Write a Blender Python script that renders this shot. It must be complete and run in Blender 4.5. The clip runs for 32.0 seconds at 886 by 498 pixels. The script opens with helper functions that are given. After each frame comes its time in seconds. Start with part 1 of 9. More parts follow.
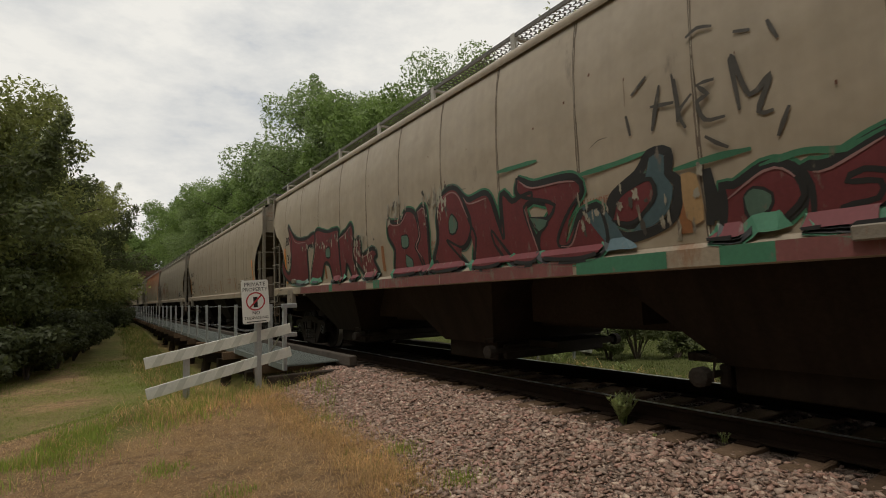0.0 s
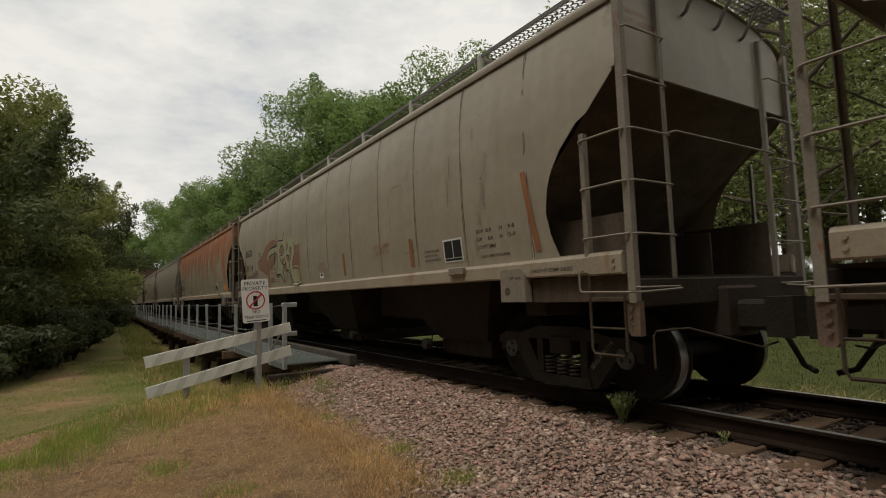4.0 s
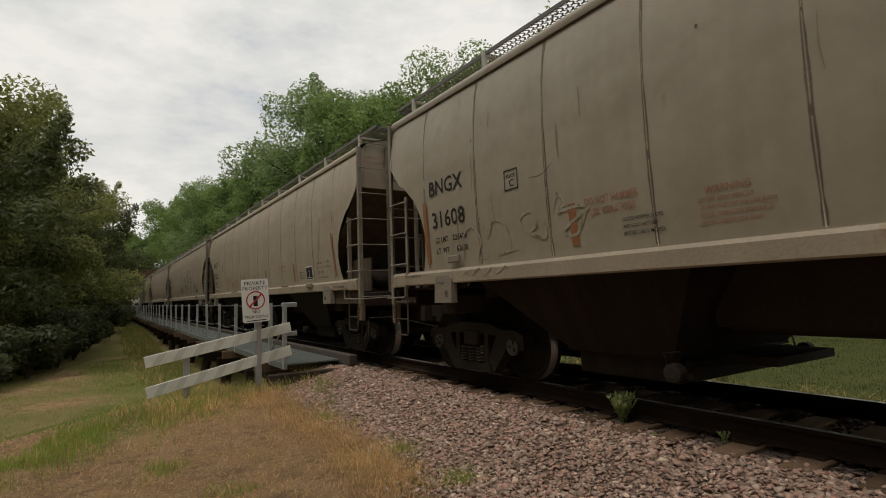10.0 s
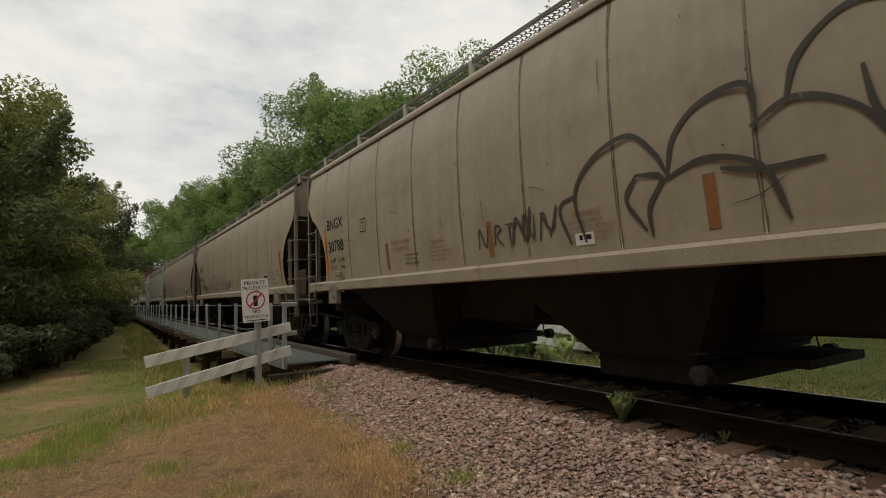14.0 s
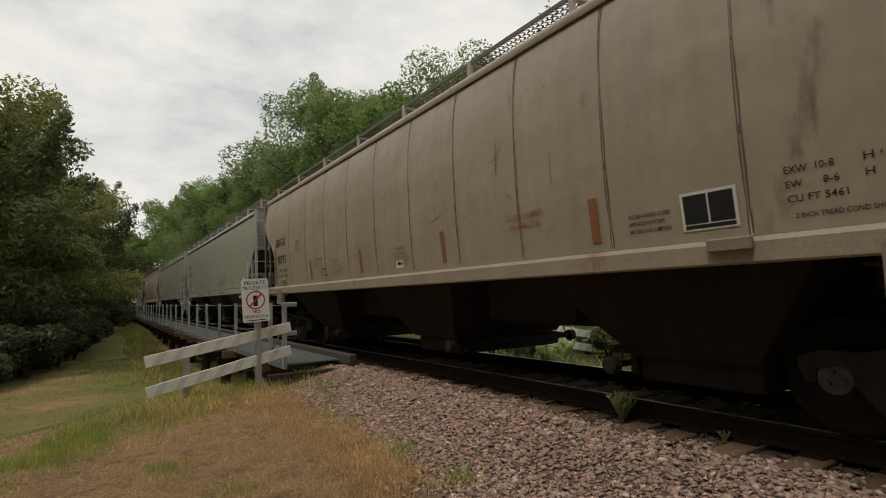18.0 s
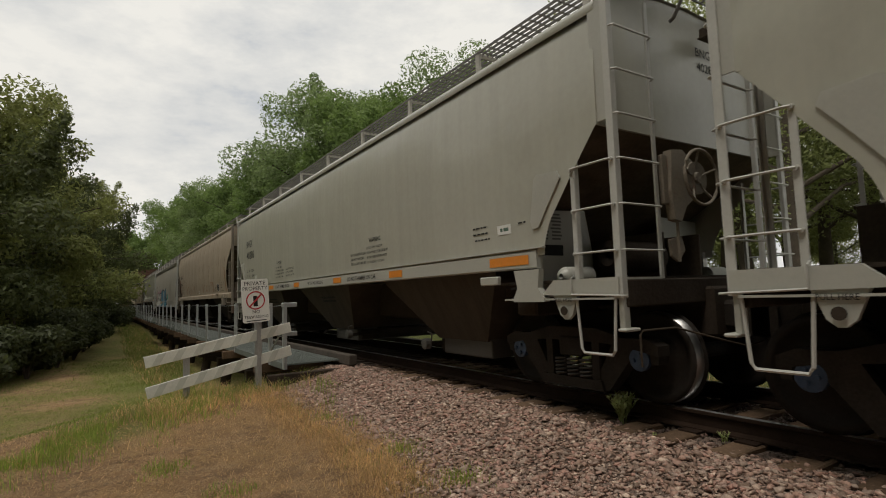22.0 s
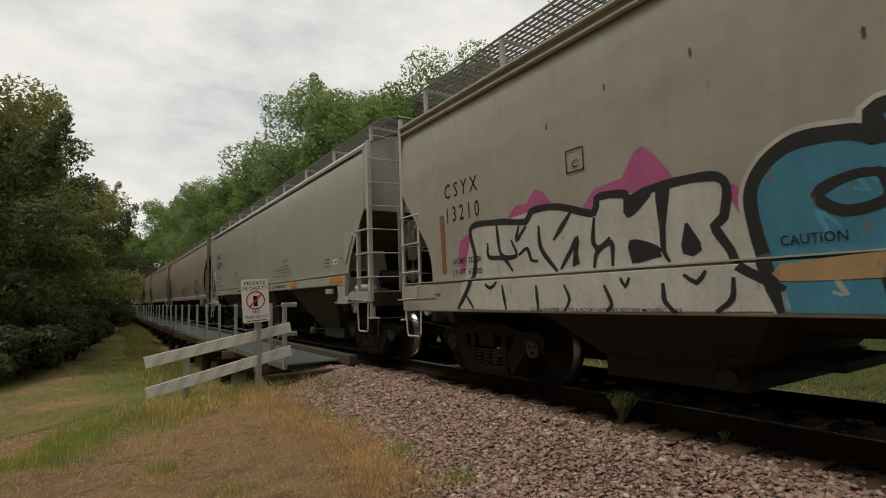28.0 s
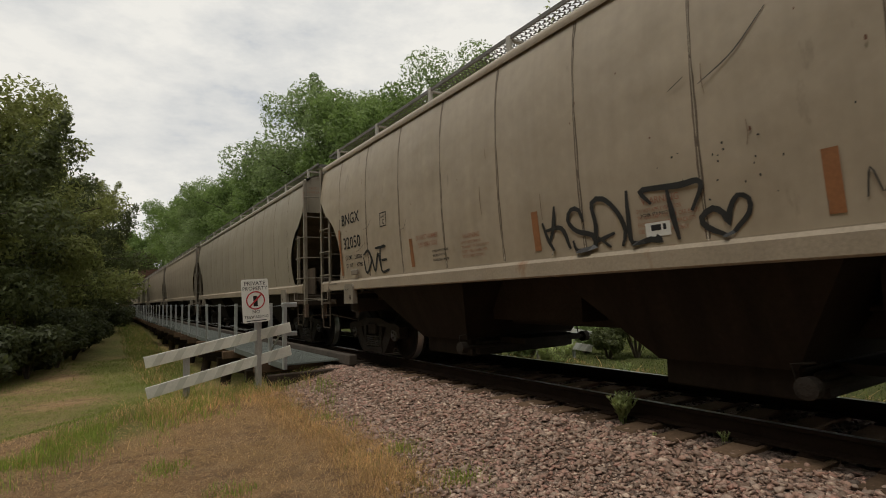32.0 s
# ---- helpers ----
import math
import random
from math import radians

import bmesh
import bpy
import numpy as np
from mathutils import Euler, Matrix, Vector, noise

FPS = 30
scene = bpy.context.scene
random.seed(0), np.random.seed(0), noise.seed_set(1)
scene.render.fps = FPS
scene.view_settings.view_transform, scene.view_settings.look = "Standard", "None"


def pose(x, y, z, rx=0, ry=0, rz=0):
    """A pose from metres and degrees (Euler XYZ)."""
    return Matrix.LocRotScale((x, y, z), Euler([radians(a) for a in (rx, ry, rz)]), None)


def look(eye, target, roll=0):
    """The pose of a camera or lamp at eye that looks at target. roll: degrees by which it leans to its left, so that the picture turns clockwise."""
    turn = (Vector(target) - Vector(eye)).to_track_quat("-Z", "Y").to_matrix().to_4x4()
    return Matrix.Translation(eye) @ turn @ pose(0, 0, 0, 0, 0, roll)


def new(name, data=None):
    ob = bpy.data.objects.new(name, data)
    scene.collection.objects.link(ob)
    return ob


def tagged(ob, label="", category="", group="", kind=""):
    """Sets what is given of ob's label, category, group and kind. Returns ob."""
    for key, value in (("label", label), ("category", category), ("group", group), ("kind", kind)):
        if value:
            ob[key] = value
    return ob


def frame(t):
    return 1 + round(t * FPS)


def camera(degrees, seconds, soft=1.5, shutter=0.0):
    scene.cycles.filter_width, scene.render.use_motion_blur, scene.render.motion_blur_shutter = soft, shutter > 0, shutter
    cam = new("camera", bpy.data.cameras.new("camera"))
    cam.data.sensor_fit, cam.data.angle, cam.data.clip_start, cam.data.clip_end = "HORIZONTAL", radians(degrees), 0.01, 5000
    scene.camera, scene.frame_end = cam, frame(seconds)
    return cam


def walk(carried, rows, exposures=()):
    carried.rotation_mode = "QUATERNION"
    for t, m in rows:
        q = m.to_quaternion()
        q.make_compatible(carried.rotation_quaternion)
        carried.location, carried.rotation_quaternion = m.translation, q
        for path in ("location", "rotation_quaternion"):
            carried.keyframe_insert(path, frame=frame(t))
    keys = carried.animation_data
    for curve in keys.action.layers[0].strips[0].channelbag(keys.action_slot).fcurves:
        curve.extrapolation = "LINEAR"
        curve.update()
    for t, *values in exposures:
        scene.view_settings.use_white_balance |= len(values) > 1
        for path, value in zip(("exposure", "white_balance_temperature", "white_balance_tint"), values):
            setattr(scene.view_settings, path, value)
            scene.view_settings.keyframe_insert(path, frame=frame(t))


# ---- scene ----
CX = 5.533            # track centre line, x in metres; rail tops are z = 0, y runs along the track
EYE = (0.0, 0.0, 1.163)
cam = camera(79.84, 32.0, soft=1.0, shutter=0.04)


def view(pitch):
    """The held camera: turned off the track by 32.7 degrees, tilted up by pitch, with a slight lean."""
    yaw = radians(32.70)
    p = radians(pitch)
    d = Vector((math.sin(yaw) * math.cos(p), math.cos(yaw) * math.cos(p), math.sin(p)))
    return look(EYE, Vector(EYE) + d, roll=-1.911)


walk(cam, [(0.0, view(5.01)), (3.1, view(5.01)), (3.6, view(4.908)), (9.8, view(4.908)), (10.4, view(4.87)),
           (19.2, view(4.87)), (19.8, view(4.908)), (32.0, view(4.908))])

# ---- light: an overcast summer sky with a veiled sun ----
SUN_ELEV, SUN_ROT = radians(66), radians(250)
world = bpy.data.worlds.new("overcast_sky")
scene.world = world
world.use_nodes = True
wn, wl = world.node_tree.nodes, world.node_tree.links
wn.clear()
w_out = wn.new("ShaderNodeOutputWorld")
w_bg = wn.new("ShaderNodeBackground")
w_sky = wn.new("ShaderNodeTexSky")
w_sky.sky_type, w_sky.sun_disc, w_sky.sun_elevation, w_sky.sun_rotation = "NISHITA", False, SUN_ELEV, SUN_ROT
w_sky.air_density, w_sky.dust_density = 1.0, 2.0
w_co = wn.new("ShaderNodeTexCoord")
w_map = wn.new("ShaderNodeMapping")
w_map.inputs["Scale"].default_value = (1.0, 1.0, 2.3)
w_noise = wn.new("ShaderNodeTexNoise")
w_noise.inputs["Scale"].default_value, w_noise.inputs["Detail"].default_value = 3.6, 9.0
w_noise.inputs["Roughness"].default_value = 0.6
w_ramp = wn.new("ShaderNodeValToRGB")
w_ramp.color_ramp.elements[0].position, w_ramp.color_ramp.elements[0].color = 0.36, (4.45, 4.55, 4.6, 1)
w_ramp.color_ramp.elements[1].position, w_ramp.color_ramp.elements[1].color = 0.6, (6.4, 6.25, 5.85, 1)
w_thin = wn.new("ShaderNodeValToRGB")
w_thin.color_ramp.elements[0].position, w_thin.color_ramp.elements[0].color = 0.22, (0.7, 0.7, 0.7, 1)
w_thin.color_ramp.elements[1].position, w_thin.color_ramp.elements[1].color = 0.42, (1, 1, 1, 1)
w_mix = wn.new("ShaderNodeMixRGB")
wl.new(w_co.outputs["Generated"], w_map.inputs["Vector"])
wl.new(w_map.outputs["Vector"], w_noise.inputs["Vector"])
wl.new(w_noise.outputs["Fac"], w_ramp.inputs["Fac"])
wl.new(w_noise.outputs["Fac"], w_thin.inputs["Fac"])
wl.new(w_thin.outputs["Color"], w_mix.inputs["Fac"])
wl.new(w_sky.outputs["Color"], w_mix.inputs["Color1"])
wl.new(w_ramp.outputs["Color"], w_mix.inputs["Color2"])
wl.new(w_mix.outputs["Color"], w_bg.inputs["Color"])
w_bg.inputs["Strength"].default_value = 0.134
wl.new(w_bg.outputs["Background"], w_out.inputs["Surface"])

sun = new("sun", bpy.data.lights.new("sun", "SUN"))
sun.data.energy, sun.data.angle, sun.data.color = 1.5, radians(16), (1.0, 0.94, 0.84)
_d = Vector((math.sin(SUN_ROT) * math.cos(SUN_ELEV), math.cos(SUN_ROT) * math.cos(SUN_ELEV), math.sin(SUN_ELEV)))
sun.matrix_world = look(_d * 60, (0, 0, 0))

rng = random.Random(7)

# ---- materials ----


def mat(name, colour, rough=0.8, metal=0.0, vary=0.25, scale=3.0, fine=40.0, bump=0.2, streak=0.0, dirt=None, dirt_amount=0.0, dirt_scale=1.5, rand=0.0, rise=0.0, dent=0.0):
    """A weathered surface: base colour, large and fine mottling, optional vertical streaks and a second dirt or rust colour."""
    m = bpy.data.materials.new(name)
    m.use_nodes = True
    n, l = m.node_tree.nodes, m.node_tree.links
    b = n["Principled BSDF"]
    b.inputs["Roughness"].default_value, b.inputs["Metallic"].default_value = rough, metal
    co = n.new("ShaderNodeTexCoord")
    big = n.new("ShaderNodeTexNoise")
    big.inputs["Scale"].default_value, big.inputs["Detail"].default_value = scale, 5
    small = n.new("ShaderNodeTexNoise")
    small.inputs["Scale"].default_value, small.inputs["Detail"].default_value = fine, 4
    l.new(co.outputs["Object"], big.inputs["Vector"])
    l.new(co.outputs["Object"], small.inputs["Vector"])
    add = n.new("ShaderNodeMath")
    add.operation = "ADD"
    l.new(big.outputs["Fac"], add.inputs[0])
    l.new(small.outputs["Fac"], add.inputs[1])
    rng_n = n.new("ShaderNodeMapRange")
    rng_n.inputs["From Min"].default_value, rng_n.inputs["From Max"].default_value = 0.6, 1.4
    rng_n.inputs["To Min"].default_value, rng_n.inputs["To Max"].default_value = 1 - vary, 1 + vary
    l.new(add.outputs[0], rng_n.inputs["Value"])
    last = rng_n.outputs[0]
    if rand:
        info = n.new("ShaderNodeObjectInfo")
        rr = n.new("ShaderNodeMapRange")
        rr.inputs["To Min"].default_value, rr.inputs["To Max"].default_value = 1 - rand, 1 + rand
        l.new(info.outputs["Random"], rr.inputs["Value"])
        mul = n.new("ShaderNodeMath")
        mul.operation = "MULTIPLY"
        l.new(last, mul.inputs[0])
        l.new(rr.outputs[0], mul.inputs[1])
        last = mul.outputs[0]
    if streak:
        mp = n.new("ShaderNodeMapping")
        mp.inputs["Scale"].default_value = (1.0, 2.6, 0.22)
        st = n.new("ShaderNodeTexNoise")
        st.inputs["Scale"].default_value, st.inputs["Detail"].default_value = 2.2, 6
        l.new(co.outputs["Object"], mp.inputs["Vector"])
        l.new(mp.outputs["Vector"], st.inputs["Vector"])
        sr = n.new("ShaderNodeMapRange")
        sr.inputs["From Min"].default_value, sr.inputs["From Max"].default_value = 0.35, 0.62
        sr.inputs["To Min"].default_value, sr.inputs["To Max"].default_value = 1 - streak, 1.0
        l.new(st.outputs["Fac"], sr.inputs["Value"])
        mul = n.new("ShaderNodeMath")
        mul.operation = "MULTIPLY"
        l.new(last, mul.inputs[0])
        l.new(sr.outputs[0], mul.inputs[1])
        last = mul.outputs[0]
    base = n.new("ShaderNodeRGB")
    base.outputs[0].default_value = (*colour, 1)
    tint = n.new("ShaderNodeVectorMath")
    tint.operation = "SCALE"
    l.new(base.outputs[0], tint.inputs[0])
    l.new(last, tint.inputs["Scale"])
    out = tint.outputs[0]
    if dirt:
        mp2 = n.new("ShaderNodeMapping")
        mp2.inputs["Scale"].default_value = (1.0, 1.6, 0.55)
        dn = n.new("ShaderNodeTexNoise")
        dn.inputs["Scale"].default_value, dn.inputs["Detail"].default_value, dn.inputs["Roughness"].default_value = dirt_scale, 9, 0.62
        l.new(co.outputs["Object"], mp2.inputs["Vector"])
        l.new(mp2.outputs["Vector"], dn.inputs["Vector"])
        dr = n.new("ShaderNodeMapRange")
        dr.inputs["From Min"].default_value, dr.inputs["From Max"].default_value = 0.66 - dirt_amount * 0.4, (0.82 if rise else 0.76) - dirt_amount * 0.4
        fac = dn.outputs["Fac"]
        if rise:      # the coating has failed first along the top of the side, where water stands
            sp = n.new("ShaderNodeSeparateXYZ")
            l.new(co.outputs["Object"], sp.inputs[0])
            hm = n.new("ShaderNodeMath")
            hm.operation = "MULTIPLY_ADD"
            hm.inputs[1].default_value, hm.inputs[2].default_value = rise, -2.45 * rise
            l.new(sp.outputs["Z"], hm.inputs[0])
            ad = n.new("ShaderNodeMath")
            l.new(fac, ad.inputs[0])
            l.new(hm.outputs[0], ad.inputs[1])
            fac = ad.outputs[0]
            dmx = n.new("ShaderNodeMath")
            dmx.operation = "MULTIPLY_ADD"
            dmx.inputs[1].default_value, dmx.inputs[2].default_value = 0.16, 0.095
            l.new(st.outputs["Fac"], dmx.inputs[0])
            ad2 = n.new("ShaderNodeMath")
            l.new(fac, ad2.inputs[0])
            l.new(dmx.outputs[0], ad2.inputs[1])
            sb = n.new("ShaderNodeMath")
            sb.operation = "SUBTRACT"
            sb.inputs[1].default_value = 0.17
            l.new(ad2.outputs[0], sb.inputs[0])
            panel = n.new("ShaderNodeMath")      # the welds shed water, so rust eats the middle of each panel
            panel.operation = "PINGPONG"
            panel.inputs[1].default_value = 0.63
            off = n.new("ShaderNodeMath")
            off.inputs[1].default_value = 0.63
            l.new(sp.outputs["Y"], off.inputs[0])
            l.new(off.outputs[0], panel.inputs[0])
            pm = n.new("ShaderNodeMath")
            pm.operation = "MULTIPLY_ADD"
            pm.inputs[1].default_value, pm.inputs[2].default_value = 0.3, -0.1
            l.new(panel.outputs[0], pm.inputs[0])
            ad3 = n.new("ShaderNodeMath")
            l.new(sb.outputs[0], ad3.inputs[0])
            l.new(pm.outputs[0], ad3.inputs[1])
            fac = ad3.outputs[0]
        l.new(fac, dr.inputs["Value"])
        mx = n.new("ShaderNodeMixRGB")
        mx.inputs["Color2"].default_value = (*dirt, 1)
        l.new(dr.outputs[0], mx.inputs["Fac"])
        l.new(out, mx.inputs["Color1"])
        out = mx.outputs["Color"]
    l.new(out, b.inputs["Base Color"])
    if bump:
        bp = n.new("ShaderNodeBump")
        bp.inputs["Strength"].default_value, bp.inputs["Distance"].default_value = bump, 0.02
        l.new(small.outputs["Fac"], bp.inputs["Height"])
        if dent:      # shallow buckles of the sheet
            dn2 = n.new("ShaderNodeTexNoise")
            dn2.inputs["Scale"].default_value, dn2.inputs["Detail"].default_value = 1.3, 2
            l.new(co.outputs["Object"], dn2.inputs["Vector"])
            bd = n.new("ShaderNodeBump")
            bd.inputs["Strength"].default_value, bd.inputs["Distance"].default_value = 1.0, dent
            l.new(dn2.outputs["Fac"], bd.inputs["Height"])
            l.new(bd.outputs["Normal"], bp.inputs["Normal"])
        l.new(bp.outputs["Normal"], b.inputs["Normal"])
    return m


RUST = (0.2, 0.075, 0.035)
GRIME = (0.17, 0.14, 0.11)
M_TAN = mat("weathered_tan_paint", (0.38, 0.316, 0.236), 0.5, vary=0.1, scale=0.5, fine=9, bump=0.03, streak=0.08, dirt=GRIME, dirt_amount=0.07, dent=0.03)
M_CSGREY = mat("dull_grey_paint", (0.385, 0.36, 0.3), 0.5, vary=0.09, scale=0.5, fine=9, bump=0.03, streak=0.06, dirt=GRIME, dirt_amount=0.05, dent=0.03)
M_GREY = mat("faded_grey_paint", (0.33, 0.287, 0.22), 0.5, vary=0.09, scale=0.5, fine=9, bump=0.03, streak=0.07, dirt=GRIME, dirt_amount=0.05, dent=0.03)
M_NEWGREY = mat("clean_grey_paint", (0.425, 0.417, 0.354), 0.24, vary=0.05, scale=0.5, fine=12, bump=0.02, streak=0.06, dent=0.02)
M_RUSTY = mat("rust_eaten_paint", (0.32, 0.285, 0.2), 0.65, vary=0.16, scale=0.8, fine=30, bump=0.1, streak=0.2, dirt=(0.3, 0.11, 0.046), dirt_amount=0.47, dirt_scale=1.2, rise=0.16, dent=0.03)
M_SILL = mat("sill_paint", (0.3, 0.246, 0.18), 0.6, vary=0.2, scale=2, fine=35, bump=0.1, dirt=(0.25, 0.15, 0.09), dirt_amount=0.16, dirt_scale=3)
M_NEWSILL = mat("clean_sill_paint", (0.4, 0.395, 0.35), 0.4, vary=0.06, scale=2, fine=30, bump=0.02)
M_LADDER = mat("worn_ladder_paint", (0.21, 0.18, 0.14), 0.6, vary=0.2, scale=4, fine=40, dirt=RUST, dirt_amount=0.12, dirt_scale=6)
# streaked body paint, with the shade between the cars put into its colour
M_SLOPE = mat("shaded_slope_sheet", (0.125, 0.096, 0.071), 0.75, vary=0.25, scale=1.2, fine=20, streak=0.3)
M_UNDER = mat("dark_underframe", (0.042, 0.032, 0.024), 0.8, vary=0.3, scale=2, fine=30)
M_HOPPER = mat("dark_brown_hopper", (0.026, 0.019, 0.0135), 0.7, vary=0.25, scale=1.2, fine=22, streak=0.3)
M_NEWUNDER = mat("dark_hopper_paint", (0.065, 0.053, 0.04), 0.6, vary=0.15, scale=1.0, fine=25, streak=0.25)
M_TRUCK = mat("oily_cast_steel", (0.03, 0.0245, 0.02), 0.7, vary=0.35, scale=5, fine=45, bump=0.3)
M_WHEEL = mat("dark_wheel_steel", (0.022, 0.018, 0.015), 0.6, 0.2, vary=0.25, scale=5, fine=30)
M_TREAD = mat("polished_wheel_tread", (0.25, 0.245, 0.24), 0.3, 1.0, vary=0.1, bump=0)
M_SPRING = mat("worn_spring_steel", (0.045, 0.038, 0.031), 0.5, 0.3, vary=0.3, scale=8)
M_CAP = mat("bearing_cap_grey", (0.06, 0.056, 0.052), 0.5, 0.3, vary=0.2, scale=9)
M_CAPBLUE = mat("bearing_cap_blue", (0.032, 0.058, 0.11), 0.5, 0.0, vary=0.25, scale=9)
M_NEWLADDER = mat("clean_ladder_paint", (0.46, 0.455, 0.42), 0.45, vary=0.08, scale=3, fine=30, bump=0.02)
M_GATE = mat("dull_gate_steel", (0.085, 0.08, 0.072), 0.55, 0.2, vary=0.15, scale=3)
M_ROOFWALK = mat("galvanised_roof_walk", (0.16, 0.15, 0.14), 0.6, 0.4, vary=0.2)
M_POST = mat("pale_roof_post", (0.42, 0.4, 0.36), 0.6, vary=0.2)
# dirty tan, darkened further by the sill's shade put into the colour
M_LOW = mat("shaded_grimy_channel", (0.1, 0.075, 0.054), 0.7, vary=0.3, scale=3, fine=30, streak=0.3)
M_PANEL = mat("dark_end_panel", (0.075, 0.058, 0.042), 0.65, vary=0.25, scale=3, fine=30, streak=0.3)
M_RIB = mat("painted_weld_rib", (0.33, 0.285, 0.215), 0.6, vary=0.2, scale=3, fine=30, bump=0.1, dirt=(0.16, 0.1, 0.06), dirt_amount=0.2, dirt_scale=4)
M_SEAM = mat("rusted_weld_seam", (0.14, 0.105, 0.075), 0.75, vary=0.3, scale=3, fine=40, streak=0.3)
M_BLACK = mat("black_stencil", (0.012, 0.012, 0.012), 0.9, vary=0.2, bump=0)
M_GREYTXT = mat("small_grey_stencil", (0.13, 0.125, 0.11), 0.6, vary=0.2, bump=0)
M_WHITE = mat("white_decal", (0.7, 0.7, 0.67), 0.6, vary=0.1, bump=0)
M_REDTXT = mat("faded_red_stencil", (0.33, 0.16, 0.1), 0.7, vary=0.2, bump=0)
M_ORANGE = mat("orange_reflector", (0.68, 0.23, 0.02), 0.4, vary=0.1, scale=6, bump=0)
M_ORANGEOLD = mat("scuffed_orange_reflector", (0.27, 0.115, 0.045), 0.6, vary=0.2, scale=6, dirt=GRIME, dirt_amount=0.2, dirt_scale=8, bump=0)
M_RAIL = mat("rusty_rail_web", (0.026, 0.016, 0.011), 0.9, 0.0, vary=0.25, scale=4)
M_RAILTOP = mat("polished_rail_head", (0.75, 0.75, 0.75), 0.42, 1.0, vary=0.08, bump=0)
M_TIE = mat("weathered_tie_wood", (0.125, 0.082, 0.053), 0.9, vary=0.4, scale=5, fine=60, bump=0.5, rand=0.35)
M_TIMBER = mat("creosoted_timber", (0.05, 0.038, 0.03), 0.9, vary=0.35, scale=3, fine=40, bump=0.4, rand=0.25)
M_GALV = mat("galvanised_steel", (0.42, 0.43, 0.43), 0.45, 0.5, vary=0.15, scale=5, bump=0.05)
M_GRATE = mat("galvanised_walkway", (0.125, 0.14, 0.125), 0.75, 0.0, vary=0.15, scale=4, bump=0.05)
M_BOARD = mat("white_barricade_board", (0.72, 0.72, 0.66), 0.6, vary=0.1, scale=4, fine=30, bump=0.05, dirt=(0.5, 0.5, 0.4), dirt_amount=0.05)
M_BOARD2 = mat("greyed_reflective_stripe", (0.58, 0.59, 0.53), 0.5, vary=0.1, scale=4, bump=0.02)
M_SIGN = mat("white_sign_face", (0.78, 0.78, 0.74), 0.45, vary=0.06, scale=5, bump=0)
M_SIGNRED = mat("red_sign_ink", (0.45, 0.03, 0.04), 0.5, vary=0.05, bump=0)
M_CORNER = mat("rusty_corner_steel", (0.15, 0.1, 0.068), 0.75, vary=0.3, scale=5)
M_TRUSS = mat("brown_truss_steel", (0.12, 0.06, 0.04), 0.8, vary=0.2, scale=2)
for _m in (M_TRUCK, M_WHEEL, M_UNDER, M_HOPPER, M_NEWUNDER, M_SLOPE, M_PANEL, M_LOW, M_RAIL, M_TIE, M_TIMBER):     # low specular keeps these dark surfaces dull
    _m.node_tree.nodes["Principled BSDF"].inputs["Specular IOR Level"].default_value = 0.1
M_BARK = mat("tree_bark", (0.09, 0.07, 0.052), 0.95, vary=0.4, scale=4, fine=30, bump=0.6)


def leaf_mat(name, colour, vary=0.2, spread_by=0.26):
    m = mat(name, colour, 0.6, vary=vary, scale=0.6, fine=6, bump=0)
    n, l = m.node_tree.nodes, m.node_tree.links
    b = n["Principled BSDF"]
    b.inputs["Subsurface Weight"].default_value = 0.0
    geo = n.new("ShaderNodeNewGeometry")
    hsv = n.new("ShaderNodeHueSaturation")
    rr = n.new("ShaderNodeMapRange")
    rr.inputs["To Min"].default_value, rr.inputs["To Max"].default_value = 1 - spread_by, 1 + spread_by
    l.new(geo.outputs["Random Per Island"], rr.inputs["Value"])
    l.new(rr.outputs[0], hsv.inputs["Value"])
    src = b.inputs["Base Color"].links[0].from_socket
    l.new(src, hsv.inputs["Color"])
    l.new(hsv.outputs["Color"], b.inputs["Base Color"])
    tr = n.new("ShaderNodeBsdfTranslucent")
    l.new(hsv.outputs["Color"], tr.inputs["Color"])
    mix = n.new("ShaderNodeMixShader")
    mix.inputs["Fac"].default_value = 0.5
    l.new(b.outputs["BSDF"], mix.inputs[1])
    l.new(tr.outputs["BSDF"], mix.inputs[2])
    l.new(mix.outputs[0], n["Material Output"].inputs["Surface"])
    return m


M_LEAF = leaf_mat("broad_leaves", (0.175, 0.25, 0.07))
# dark leaf green, lowered further for the shade low in the thicket
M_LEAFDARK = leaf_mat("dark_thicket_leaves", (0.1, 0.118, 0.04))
M_LEAFMID = leaf_mat("thicket_leaves", (0.25, 0.27, 0.085))
M_LEAFLIGHT = leaf_mat("pale_maple_leaves", (0.215, 0.285, 0.11))
M_LEAFSHADE = leaf_mat("shaded_park_leaves", (0.27, 0.3, 0.11))
# shade of the overhanging canopy is put into this leaf colour
M_LEAFGLOOM = leaf_mat("shaded_undergrowth_leaves", (0.075, 0.088, 0.034))
M_GRASS = leaf_mat("green_grass_blades", (0.215, 0.26, 0.055))
M_LAWN = leaf_mat("lawn_grass_blades", (0.09, 0.12, 0.026))
M_FRESH = leaf_mat("fresh_grass_blades", (0.3, 0.38, 0.07))
M_STRAW = leaf_mat("dry_straw_blades", (0.6, 0.395, 0.18), 0.3, 0.4)
M_CLOD = mat("soil_clod", (0.36, 0.24, 0.145), 0.95, vary=0.3, scale=8, fine=60)
M_WEED = leaf_mat("grey_green_weed_leaves", (0.46, 0.52, 0.22))
M_LITTER = leaf_mat("brown_straw_litter", (0.48, 0.31, 0.155), 0.3, 0.7)

# ---- mesh helpers ----


